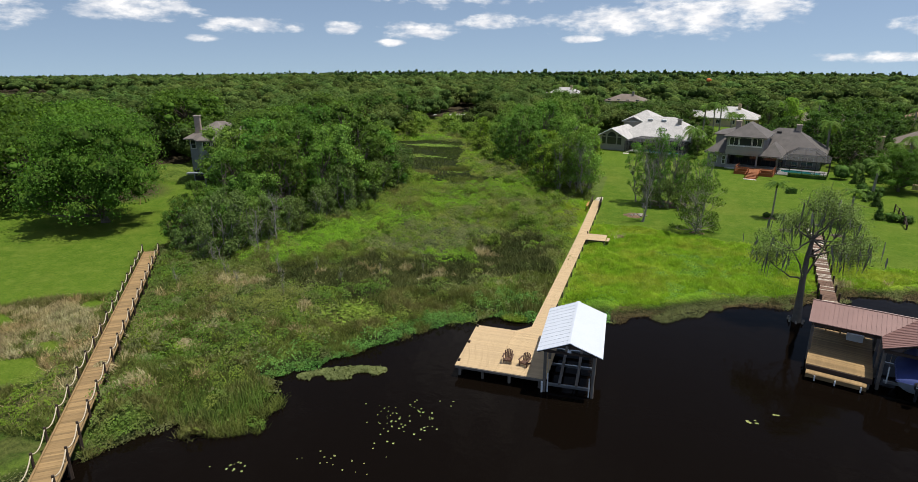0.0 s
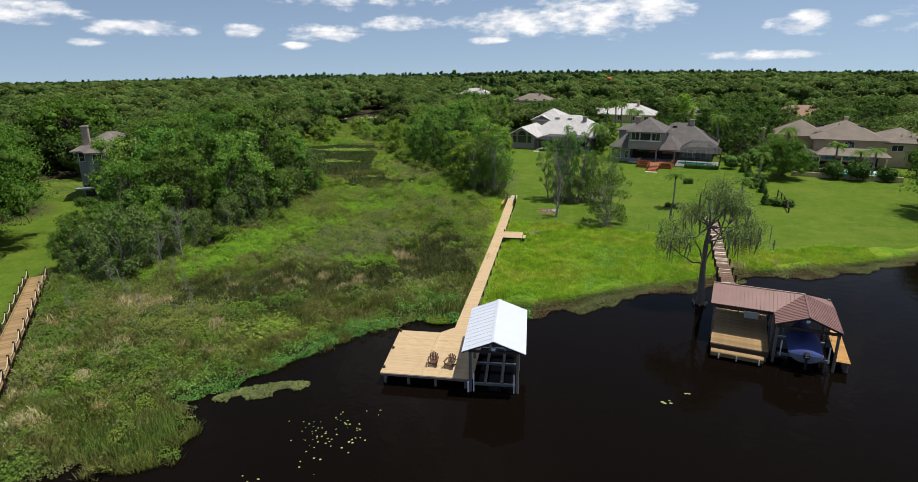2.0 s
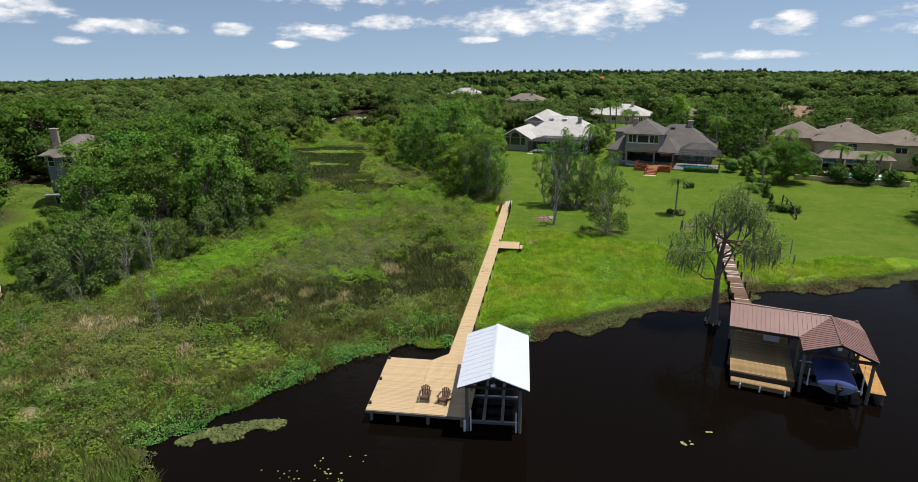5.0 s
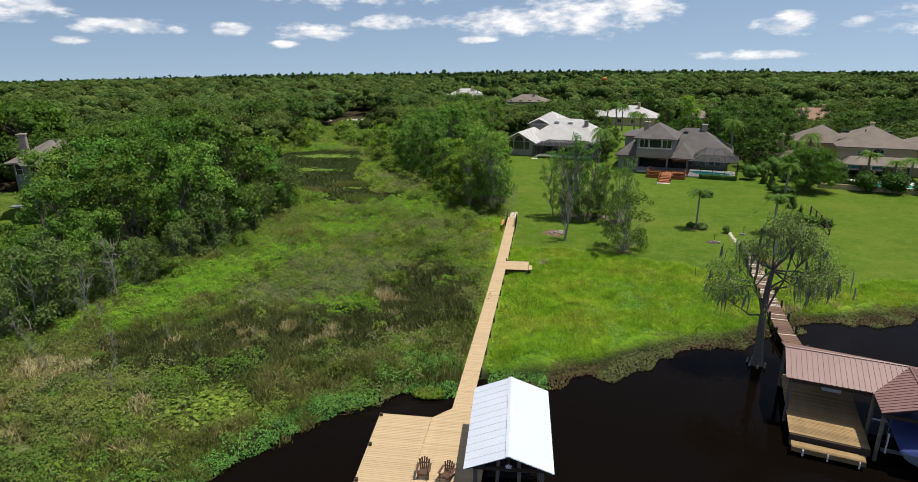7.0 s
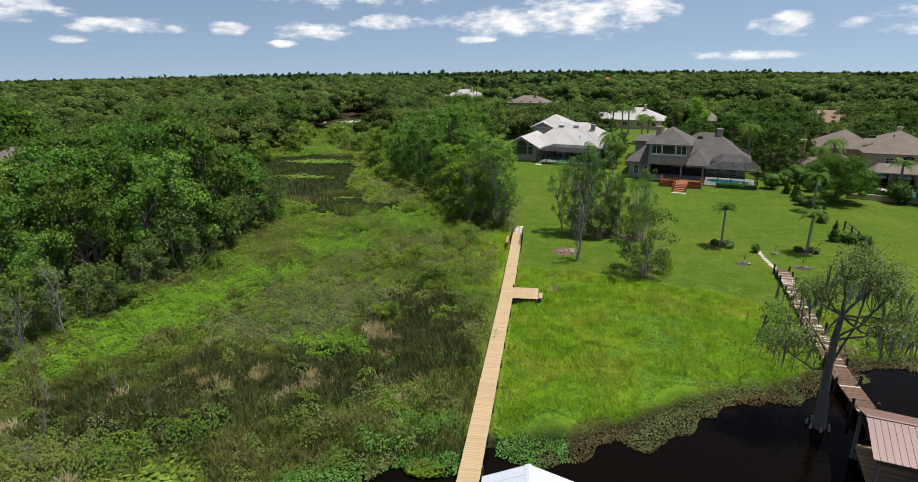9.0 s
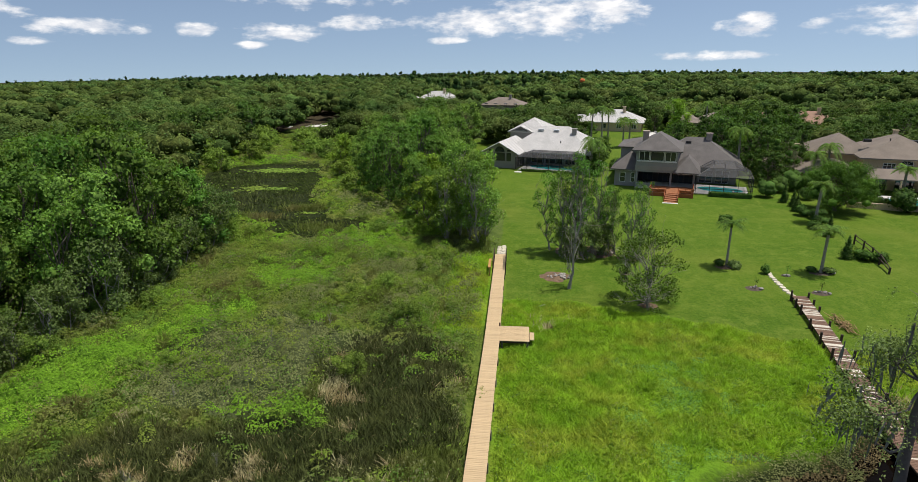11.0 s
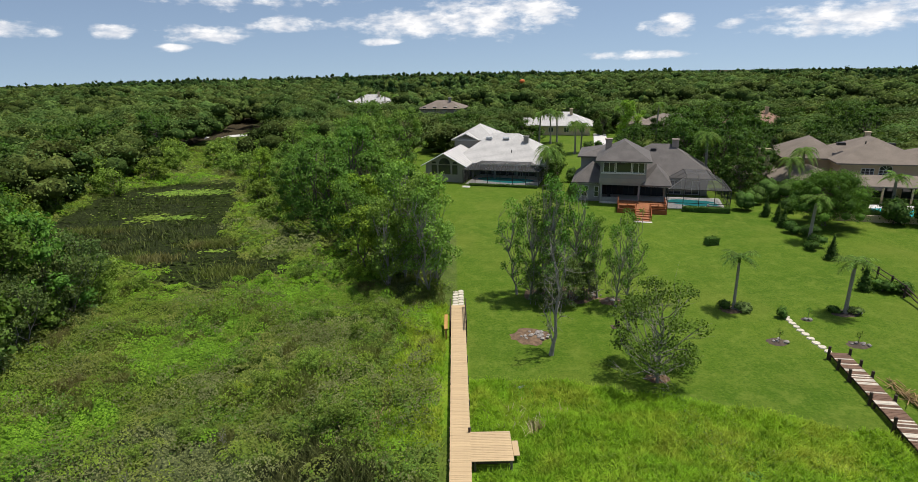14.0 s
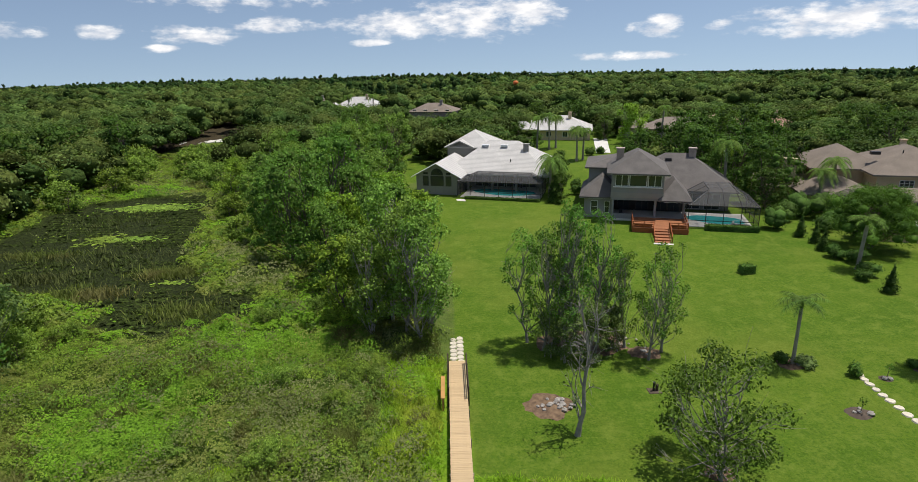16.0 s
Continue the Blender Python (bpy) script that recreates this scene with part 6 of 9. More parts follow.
def tan_house():
    m = pose(52.0, 130.6, GZ, 0, 0, -16)
    h = thing("house", m, "large two-storey cream stucco house with brown hip roofs", "house")
    W = "stucco_tan"
    wall_box(h, 0.4, 12.2, 0.6, 14, -0.3, 5.5, W)
    part("roof", hip_roof(-0.4, 13.0, -0.2, 14.8, 5.4, 8.6, 0.2, ridge=6.0), M["roof_brown"], h)
    fascia(h, -0.35, 12.95, -0.15, 14.7, 5.38, "stucco_tan", 0.25)
    wall_box(h, -6.2, 0.38, 5.2, 15, -0.3, 5.5, W)
    part("roof", hip_roof(-7.0, 3.2, 4.4, 15.8, 5.38, 8.3, 0.2), M["roof_brown"], h)
    fascia(h, -6.95, 3.0, 4.45, 15.7, 5.36, "stucco_tan", 0.25)
    wall_box(h, 12.22, 20.5, 2.5, 13, -0.3, 5.0, W)
    part("roof", hip_roof(10.5, 21.4, 1.7, 13.8, 4.95, 7.4, 0.2), M["roof_brown"], h)
    wall_box(h, -8.5, 0.3, -1.0, 5.18, -0.3, 2.7, W)
    part("roof", hip_roof(-9.4, 1.0, -1.8, 7.5, 2.7, 4.7, 0.2), M["roof_brown"], h)
    wall_box(h, -13.0, -8.52, 4.0, 12, -0.3, 2.7, W)
    part("roof", hip_roof(-13.8, -5.6, 3.2, 12.8, 2.7, 4.6, 0.2), M["roof_brown"], h)
    part("roof", hip_roof(0.6, 13.2, -4.2, 2.2, 2.75, 3.9, 0.18, ridge=1.5), M["roof_brown"], h)
    for x in (1.2, 5.0, 8.8, 12.4):
        part("column", rod(bmesh.new(), (x, -3.8, -0.2), (x, -3.8, 2.7), 0.16, 0.14, 10), M[W], h)
    window_unit(h, 3.2, 5.0, 3.3, 4.6, 0.6, 3, "frame_white", rows=3)
    window_unit(h, 5.6, 7.4, 2.9, 4.4, 0.6, 3, "frame_white", arch=True, rows=3)
    window_unit(h, 14.0, 16.0, 3.2, 4.4, 2.5, 2, "frame_white")
    for x in (1.6, 5.4, 9.2):
        window_unit(h, x, x + 2.6, 0.1, 2.4, 0.6, 2, "frame_bronze")
    chimney(h, -9.6, 5.0, 3.0, 6.6, "stucco_tan", 0.8)
    chimney(h, 6.4, 9.5, 7.4, 9.0, "stucco_tan", 0.35)
    for x in (1.5, 8.4):
        part("skylight", boxed(x - 0.6, x + 0.6, 5.2, 5.9, 7.4, 7.85), M["frame_bronze"], h)
    part("vent_pipe", rod(bmesh.new(), (4.6, 4.6, 7.0), (4.6, 4.6, 8.2), 0.09), M["black"], h)
    pool(m, 1.0, 13.0, -14.0, -4.5, 0.12, "turquoise pool on a pale patio with a round spa", True)
    pool_cage(m, -5.5, 0.6, -8.0, -1.2, 0.1, 2.7, 3.5, 1.8, "dark screened porch beside the house", 3)
    wl = part("garden_wall", boxed(-4.2, 13.4, -14.5, -14.15, -0.3, 0.85, bevel=0.04), M["stucco_tan"], None)
    wl.matrix_world = m
    tagged(wl, "low cream patio wall beside the lawn", "wall")


tan_house()


def lake_house():
    m = pose(-80.5, 82.5, 2.5, 0, 0, 25)
    h = thing("house", m, "two-storey blue-grey house with a weathered brown roof", "house")
    wall_box(h, 1.8, 11.2, 2.0, 10, -2.9, 6.0, "stucco_blue")
    part("roof", hip_roof(1.0, 12.0, 1.2, 10.8, 5.9, 8.5, 0.2), M["roof_taupe"], h)
    # faceted bay
    pts = [(3.0, 2.0), (4.6, -1.2), (8.4, -1.2), (10.0, 2.0)]
    part("wall", poly_prism(pts, 0.2, 6.0), M["stucco_blue"], h)
    for px, py in ((4.7, -1.1), (8.3, -1.1)):
        part("column", rod(bmesh.new(), (px, py, -2.9), (px, py, 0.2), 0.16, sides=10), M["stucco_blue"], h)
    apex = (6.5, 4.5, 8.6)
    ov = [(2.2, 2.0, 5.9), (4.2, -1.9, 5.9), (8.8, -1.9, 5.9), (10.8, 2.0, 5.9)]
    part("roof", solid([(ov[i], ov[i + 1], apex) for i in range(3)], 0.2), M["roof_taupe"], h)
    window_unit(h, 5.0, 6.4, 4.0, 5.6, -1.2, 2, "frame_white", rows=2)
    window_unit(h, 6.7, 8.1, 4.0, 5.6, -1.2, 2, "frame_white", rows=2)
    window_unit(h, 10.1, 11.0, 4.0, 5.6, 2.0, 1, "frame_white", rows=2)
    window_unit(h, 2.0, 2.9, 4.0, 5.6, 2.0, 1, "frame_white", rows=2)
    # dark sheet painting the shade beneath the upper floor
    wall_box(h, 2.0, 11.0, 1.9, 1.97, -2.6, 0.1, "painted_shade")
    part("balcony", boxed(2.0, 11.0, -2.6, -1.25, 0.1, 0.3), M["stucco_blue"], h)
    chimney(h, 3.4, 3.0, 6.5, 9.7, "brick", 0.5)
    wall_box(h, 11.22, 17, 5.0, 11, -2.9, 5.7, "stucco_grey")
    part("roof", hip_roof(9.0, 17.8, 4.0, 12.0, 5.6, 8.2, 0.2), M["roof_taupe"], h)
    # playset beneath the oaks
    p = thing("playset", pose(-81.0, 68.5, -0.03, 0, 0, 20), "wooden playset with a red slide and swings", "playset")
    for x in (-1.2, 1.2):
        for y in (-0.9, 0.9):
            part("post", boxed(x - 0.06, x + 0.06, y - 0.06, y + 0.06, 0, 3.0), M["old_wood"], p)
    part("platform", boxed(-1.25, 1.25, -0.95, 0.95, 1.4, 1.48), M["old_wood"], p)
    part("canopy", gable_roof(-1.4, 1.4, -1.1, 1.1, 2.9, 3.6, "x", 0.04), M["red_toy"], p, "faded red canopy")
    part("slide", boxed(-0.3, 0.3, -2.9, 0, -0.03, 0.03, pose(0.5, -0.9, 1.4, -27, 0, 0) @ pose(0, 0, 0), bevel=0.01), M["red_toy"], p, "red plastic slide")
    part("swing_beam", rod(bmesh.new(), (1.2, 0, 2.6), (4.6, 0, 2.6), 0.08), M["old_wood"], p)
    for y in (-1.0, 1.0):
        part("leg", rod(bmesh.new(), (4.6, 0, 2.6), (4.6, y, 0), 0.07), M["old_wood"], p)
    for x in (2.2, 3.4):
        s = part("swing", boxed(x - 0.25, x + 0.25, -0.1, 0.1, 0.5, 0.54), M["red_toy"], p, "red plastic swing seat")
        for d in (-0.22, 0.22):
            part("chain", rod(bmesh.new(), (x + d, 0, 0.54), (x + d, 0, 2.55), 0.012, sides=4), M["galv"], s)


lake_house()


def far_house(x, y, turn, w, d, ze, zr, wall_mat, roof_mat, label, wing=0.0, chim=True):
    m = pose(x, y, 0.25, 0, 0, turn)
    h = thing("house", m, label, "house", "houses along the street")
    wall_box(h, -w / 2, w / 2, -d / 2, d / 2, -0.3, ze, wall_mat)
    part("roof", hip_roof(-w / 2 - 0.7, w / 2 + 0.7, -d / 2 - 0.7, d / 2 + 0.7, ze - 0.1, zr, 0.2), M[roof_mat], h)
    if wing:
        wall_box(h, -w / 2 - wing, -w / 2 - 0.02, -d / 2 + 1.5, d / 2 + 1, -0.3, min(ze, 3.0), wall_mat)
        part("roof", hip_roof(-w / 2 - wing - 0.7, -w / 2 + 3, -d / 2 + 0.8, d / 2 + 1.7, min(ze, 3.0) - 0.1, zr - (ze - min(ze, 3.0)) - 0.5, 0.2), M[roof_mat], h)
    if chim:
        chimney(h, w * 0.18, -d * 0.12, ze, zr + 0.9, wall_mat, 0.45)
    n = max(2, int(w / 4))
    for s in range(2 if ze > 4.5 else 1):
        for k in range(n):
            c = -w / 2 + w * (k + 0.5) / n
            window_unit(h, c - 0.7, c + 0.7, 0.9 + 2.9 * s, 2.3 + 2.9 * s, -d / 2, 2, "frame_white")
    return h


far_house(-41, 292, -10, 18, 12, 4.8, 8.6, "stucco_tan", "roof_white", "far house with a pale tile roof among trees", 7)
far_house(-11, 268, -14, 16, 11, 4.6, 7.2, "stucco_grey", "roof_brown", "far two-storey house with a brown shingle roof")
far_house(25, 220, -14, 18, 13, 2.9, 6.2, "stucco_tan", "roof_white", "pale house with a white tile roof behind palms", 5)
far_house(57, 214, -18, 18, 12, 3.0, 5.6, "stucco_grey", "roof_brown", "grey-brown shingled house across the street", 6)
far_house(80, 214, -18, 19, 13, 3.0, 6.0, "stucco_tan", "roof_terra", "cream house with a terracotta tile roof", 6)
far_house(133, 200, -25, 17, 12, 3.6, 6.6, "stucco_tan", "roof_brown", "tan house with a brown roof between cypresses")
far_house(-66, 330, -8, 16, 11, 3.4, 6.4, "stucco_grey", "roof_brown", "low house with a brown roof in the woods")


def driveways():
    for pts, lab in (([(28.4, 190), (31.6, 189), (37.5, 214), (34, 215)], "pale concrete driveway"), ([(-84, 222), (-58, 236), (-56, 243), (-86, 229)], "pale sandy road beyond the marsh"), ([(48, 178), (70, 172), (78, 186), (54, 192)], "pale paved forecourt")):
        o = part("driveway", poly_prism(pts, 0.1, 0.31), M["concrete"], None)
        tagged(o, lab, "driveway", kind="structure")
    for x, y, t in ((60, 181, 20), (65, 184, 75), (69, 186, 40)):
        car = thing("car", pose(x, y, 0.31, 0, 0, t), "parked silver car on the forecourt", "car", "parked cars")
        part("body", boxed(-2.2, 2.2, -0.88, 0.88, 0.28, 0.85, bevel=0.14), M["car_paint"], car)
        part("cabin", boxed(-1.2, 1.0, -0.76, 0.76, 0.85, 1.42, bevel=0.2), M["window_glass"], car)
        part("car_roof", boxed(-0.9, 0.75, -0.66, 0.66, 1.4, 1.46, bevel=0.03), M["car_paint"], car)
        for wx in (-1.4, 1.4):
            for wy in (-0.88, 0.88):
                w = part("wheel", rod(bmesh.new(), (wx, wy - 0.1, 0.32), (wx, wy + 0.1, 0.32), 0.32, sides=14), M["rubber"], car)
    b = thing("balloon", pose(26, 330, 11.5), "small orange balloon above the far trees", "balloon")
    bm = bmesh.new()
    bmesh.ops.create_uvsphere(bm, u_segments=12, v_segments=8, radius=1.3)
    for v in bm.verts:
        v.co.z *= 0.75
    part("envelope", bm, M["orange_balloon"], b)
    part("mooring_mast", rod(bmesh.new(), (0, 0, -11.5), (0, 0, -0.8), 0.06), M["galv"], b)


driveways()


# ---- trees ----
R = np.random.default_rng(11)
T_BROAD = [tree_meshes("broad", R, 11.5, 4.6, 38, 5000, 0.29, 0.22, L["broad"], M["bark"], 0.16, 2, (0.15, 0.28), 0, 0.85) for _ in range(3)]
T_EDGE = [tree_meshes("edge", R, 11.0, 4.4, 40, 5600, 0.27, 0.18, L["fresh"], M["bark"], 0.12, 2, (0.15, 0.27), 0, 0.85) for _ in range(2)]
T_SLIM = [tree_meshes("slim", R, 12.5, 2.7, 26, 3000, 0.27, 0.14, L["fresh"], M["pale_bark"], 0.25, 1, (0.2, 0.34), 3, 0.9, core=False) for _ in range(2)]
T_OLIVE = [tree_meshes("olive", R, 9.0, 3.0, 20, 2600, 0.32, 0.12, L["olive"], M["pale_bark"], 0.15, 3, (0.2, 0.36), 2, 0.9, core=False) for _ in range(2)]
T_WILLOW = [tree_meshes("willow", R, 5.2, 3.2, 22, 4400, 0.26, 0.10, L["willow"], M["bark"], 0.05, 3, (0.2, 0.36), 0, 0.9) for _ in range(2)]
T_BRIGHT = [tree_meshes("bright", R, 8.6, 3.7, 36, 6200, 0.24, 0.15, L["bright"], M["bark"], 0.08, 2, (0.16, 0.28), 0, 0.9) for _ in range(2)]
T_OAK = [tree_meshes("oak", R, 15.5, 11.5, 84, n, s, 0.5, L["oak"], M["bark"], 0.30, 1, (0.17, 0.28), 0, 0.8, shape=1.0) for n, s in ((30000, 0.34), (9000, 0.56))]
T_FAR = [tree_meshes("far", R, 11.0, 4.8, 30, 2200, 0.46, 0.2, L["garden"], M["bark"], 0.1, 1, (0.18, 0.32), 0, 0.85) for _ in range(2)]
T_WILLOW_FAR = [tree_meshes("far_willow", R, 5.2, 3.4, 20, 1900, 0.40, 0.1, L["willow"], M["bark"], 0.05, 2, (0.2, 0.36), 0, 0.9) for _ in range(2)]
T_GARDEN = [tree_meshes("garden", R, 11.0, 4.8, 38, 3600, 0.35, 0.2, L["garden"], M["bark"], 0.1, 2, (0.17, 0.3), 0, 0.85) for _ in range(2)]
T_DEAD = tree_meshes("dead", R, 9.5, 1.7, 14, 160, 0.2, 0.15, L["olive"], M["pale_bark"], 0.25, 1, (0.3, 0.5), 7, 1.0, core=False)


def ground_z(x, y):
    return float(height(np.array([float(x)]), np.array([float(y)]))[0])


def grove(kind, sets, spots, label, group, smin=0.85, smax=1.15, seed=0):
    rng = random.Random(seed)
    for p in spots:
        x, y, s = p if len(p) == 3 else (*p, 1.0)
        plant_tree(kind, rng.choice(sets), x, y, ground_z(x, y), s * rng.uniform(smin, smax), rng.uniform(0, 360), label, "tree", group, rng.uniform(0.94, 1.06))


# the wooded clump beside the roped boardwalk: tall leafy trees behind a front of thin grey-green ones
def thicket_front(y):
    return float(np.interp(y, [48, 52, 65, 72, 90, 98], [-45, -42.8, -42.2, -40.4, -40.2, -40.6]))


def thicket():
    rng = random.Random(31)
    tall, thin = [], []
    y = 53.0
    while y < 108:
        x, left = thicket_front(y) - rng.uniform(3.5, 5.0), float(np.interp(y, [50, 58, 70, 80, 108], [-52, -54.5, -58, -62, -63]))
        if y > 91:
            x = min(x, -50 - 0.9 * (y - 91))
        while x > left - 4:
            low = 0.62 + 0.40 * smooth(52, 74, y)
            open_side = x < -45.1 - 0.78 * (y - 52.3)
            if open_side and y > 66:
                break
            if open_side:
                low = min(low, 0.5)
            tall.append((x + rng.uniform(-0.9, 0.9), y + rng.uniform(-1.2, 1.2), float(low) * rng.uniform(0.72, 1.22)))
            x -= rng.uniform(4.2, 5.8)
        y += rng.uniform(4.2, 5.4)
    y = 49.0
    while y < 97:
        e = thicket_front(y)
        thin.append((e - rng.uniform(0.6, 2.6), y, rng.uniform(0.5, 0.85)))
        if y < 60:
            thin.append((e - rng.uniform(4, 9), y + 0.5, rng.uniform(0.4, 0.7)))
        y += rng.uniform(1.9, 3.0)
    grove("broadleaf_tree", T_BROAD + T_EDGE[:1], tall, "dense leafy green tree at the marsh edge", "trees in the marsh thicket", 0.98, 1.15, seed=1)
    grove("thicket_tree", T_OLIVE, thin, "thin grey-green tree with bare pale stems", "trees in the marsh thicket", seed=2)


thicket()
grove("willow_shrub", T_WILLOW, [(-41, 93.5, .6), (-44.5, 98.5, .7), (-49, 100, .6), (-55, 104, .6), (-39, 97, .45), (-60.5, 110, .6), (-70.5, 118, .9), (-33.8, 63.2, .36), (-31.5, 65, .3), (-17.2, 64.5, .38), (-25.5, 71, .3), (-23.6, 73, .34), (-21, 78.5, .36), (-41.5, 64.5, .45), (-38.8, 75, .42), (-18, 80.5, .4), (-15.6, 86, .36), (-24, 82, .3), (-13.5, 89, .42), (-30.5, 93.5, .34), (-19.5, 89.5, .36), (-28, 90, .32), (-14.8, 73.8, .4), (-20, 101.5, .42), (-20.5, 108, .45), (-17.5, 103.5, .5), (-23.5, 99.5, .38)],
      "low rounded willow shrub growing in the marsh", "willow shrubs", seed=3)
grove("willow_shrub", T_WILLOW_FAR, [(-70, 124, 1.0), (-72, 134, 1.0), (-70, 146, 1.0), (-66.5, 157, 1.1), (-50, 160, 1.0), (-43.5, 150, .9), (-56, 166, 1.0), (-67, 166, 1.0), (-74, 152, 1.0), (-60, 172, 1.1), (-72, 176, 1.1), (-50, 176, 1.1), (-64, 186, 1.2), (-77, 140, 1.1), (-39.5, 138, .8), (-34.5, 127, .7), (-31, 121, .45), (-57, 180, 1.1), (-47, 168, 1.0)],
      "rounded willow shrub beside the marsh pond", "willow shrubs", seed=14)
# wood between marsh and the white-roofed house
grove("broadleaf_tree", T_BROAD[:1] + T_EDGE, [(-14, 112, 1.0), (-19, 108, .9), (-17, 120, 1.05), (-24, 116, 1.0), (-22, 126, 1.05), (-29, 124, .95), (-19, 134, 1.05), (-27, 134, 1.0), (-33, 133, .9), (-22, 143, 1.1), (-30, 144, 1.0), (-19, 152, 1.05), (-26, 154, 1.1), (-36, 152, 1.0), (-22, 164, 1.1), (-30, 165, 1.1), (-18, 174, 1.1), (-26, 176, 1.1), (-38, 166, 1.0)],
      "full green tree beside the marsh", "trees behind the marsh", seed=4)
grove("bright_tree", T_BRIGHT, [(-12.5, 103, 1.05), (-16, 101, .9), (-19.5, 112, .95), (-12, 120, .95), (-16, 128, .95), (-32, 131, .8), (-35, 141, .9), (-42, 146, .9)],
      "fresh bright-green tree at the lawn's edge", "trees behind the marsh", seed=5)
grove("slender_tree", T_SLIM, [(-9.8, 95.5, .92), (-9.2, 97.5, .85), (-11.2, 97, 1.0), (-12.5, 99.5, .95), (-14.0, 96.5, .8)],
      "slender leafy tree with a pale trunk by the boardwalk", "trees at the boardwalk's end", seed=6)
# copse on the lawn: slender trees with open crowns over a dark understorey
T_COPSE = [tree_meshes("copse", R, 12.0, 2.5, 36, 2500, 0.20, 0.13, L["broad"], M["pale_bark"], 0.2, 1, (0.13, 0.25), 3, 0.95, core=False) for _ in range(3)]
grove("slender_tree", T_COPSE, [(-1.3, 95.3, .80), (-0.3, 93.9, .86), (0.9, 94.8, .98), (2.2, 93.4, 1.0), (3.5, 94.9, .95), (5.2, 95.2, .72), (6.2, 93.9, .74), (7.4, 91.9, .70), (8.8, 93.1, .74), (1.6, 96.3, .9)],
      "slender leafy tree with a pale trunk in the lawn copse", "trees of the lawn copse", 0.95, 1.05, seed=7)
grove("thicket_tree", T_OLIVE, [(0.3, 93.0, .40), (1.4, 91.9, .46), (2.6, 91.6, .5), (3.7, 92.7, .5), (4.8, 93.6, .42)], "grey-green shrubby tree within the lawn copse", "trees of the lawn copse", seed=8)
plant_tree("bare_tree", T_DEAD, 0.0, 83.0, ground_z(0, 83.0), 1.06, 40, "nearly bare pale tree on the lawn", "tree")
plant_tree("bare_tree", T_DEAD, -42.6, 57.0, ground_z(-42.6, 57.0), 0.8, 100, "bare grey tree at the thicket's edge", "tree")
plant_tree("bare_tree", T_DEAD, -42.2, 53.5, ground_z(-42.2, 53.5), 0.7, 200, "bare grey tree at the thicket's edge", "tree")
T_LAWN = tree_meshes("lawn", R, 7.3, 4.4, 52, 5600, 0.2, 0.15, L["broad"], M["pale_bark"], 0.05, 2, (0.10, 0.19), 4, 0.75, core=False)
plant_tree("lawn_tree", T_LAWN, 7.0, 79.3, ground_z(7, 79.3), 1.0, 70, "open-crowned young tree on the lawn", "tree")
# great oaks
plant_tree("oak_tree", T_OAK[0], -72.5, 59.5, ground_z(-72.5, 59.5), 0.88, 20, "massive spreading live oak shading the lawn", "tree", "live oaks", 1.1)
grove("oak_tree", T_OAK[1:], [(-90, 63, .8), (-97, 78, .95), (-101, 86, .9), (-108, 72, 1.0), (-112, 92, 1.0), (-70, 110, .75), (-104, 112, 1.0), (-99, 66, .8)], "massive spreading live oak shading the lawn", "live oaks", .95, 1.05, seed=9)
plant_tree("oak_tree", T_OAK[0], 41.2, 115.6, ground_z(41.2, 115.6), 0.44, 30, "broad dark oak shading the lawn between the houses", "tree", "", 1.08)
plant_tree("oak_tree", T_OAK[0], 58.5, 90.0, ground_z(58.5, 90), 0.80, 10, "broad dark oak casting deep shade on the lawn", "tree")
plant_tree("oak_tree", T_OAK[1], 66, 104, ground_z(66, 104), 0.5, 80, "broad dark oak on the neighbouring lawn", "tree")
grove("garden_tree", T_FAR + T_GARDEN, [(38.5, 133, .62), (41, 137, .85), (44.3, 140, .95), (39, 146, 1.0), (43.7, 151, 1.05), (47, 146, .8), (36.5, 152, .9), (50.5, 155, 1.0), (45.5, 159, 1.1), (39.5, 160, 1.05), (52, 163, 1.0), (46, 168, 1.1), (40, 169, .95), (50.3, 175, .95), (56, 172, .85), (36, 176, .7), (44, 178, .9), (10.4, 141.5, .42), (11.0, 150, .5), (12.5, 157, .5), (66, 119, .5), (70, 112, .8), (14, 163, .45), (31, 170, .6), (28, 166, .55), (61, 152, .7), (64, 158, .8), (58, 163, .8), (70, 164, .9), (76, 160, 1.0), (80, 169, 1.0), (86, 176, 1.0)],
      "leafy dark-green garden tree between the houses", "garden trees", seed=10)
grove("street_tree", T_FAR, [(46, 196, .62), (51.5, 199, .55), (56, 196, .66), (62, 199, .6), (67, 195, .7), (72, 199, .62), (78, 196, .72), (84, 199, .66), (89, 194, .8), (94, 199, .9), (12, 208, .5), (36, 212, .62), (32, 232, .9), (20, 234, .95), (10, 226, .85), (4, 214, .7), (16, 203, .35), (-2, 205, .8), (8, 196, .5), (-8, 198, .8), (3, 188, .55)],
      "dark leafy street tree in front of the far houses", "street trees", seed=12)
grove("broadleaf_tree", [t for t in T_FAR], [(-78, 126, .9), (-82, 135, 1.0), (-80, 146, 1.0), (-84, 156, 1.05), (-79, 165, 1.0), (-88, 144, 1.1), (-86, 170, 1.1), (-78, 182, 1.0), (-90, 128, 1.1)], "full dark-green tree beyond the marsh pond", "trees beyond the pond", seed=15)
grove("bright_tree", T_BRIGHT, [(40.7, 203.5, 1.25)], "rounded bright-green tree beside the driveway", "street trees", seed=13)


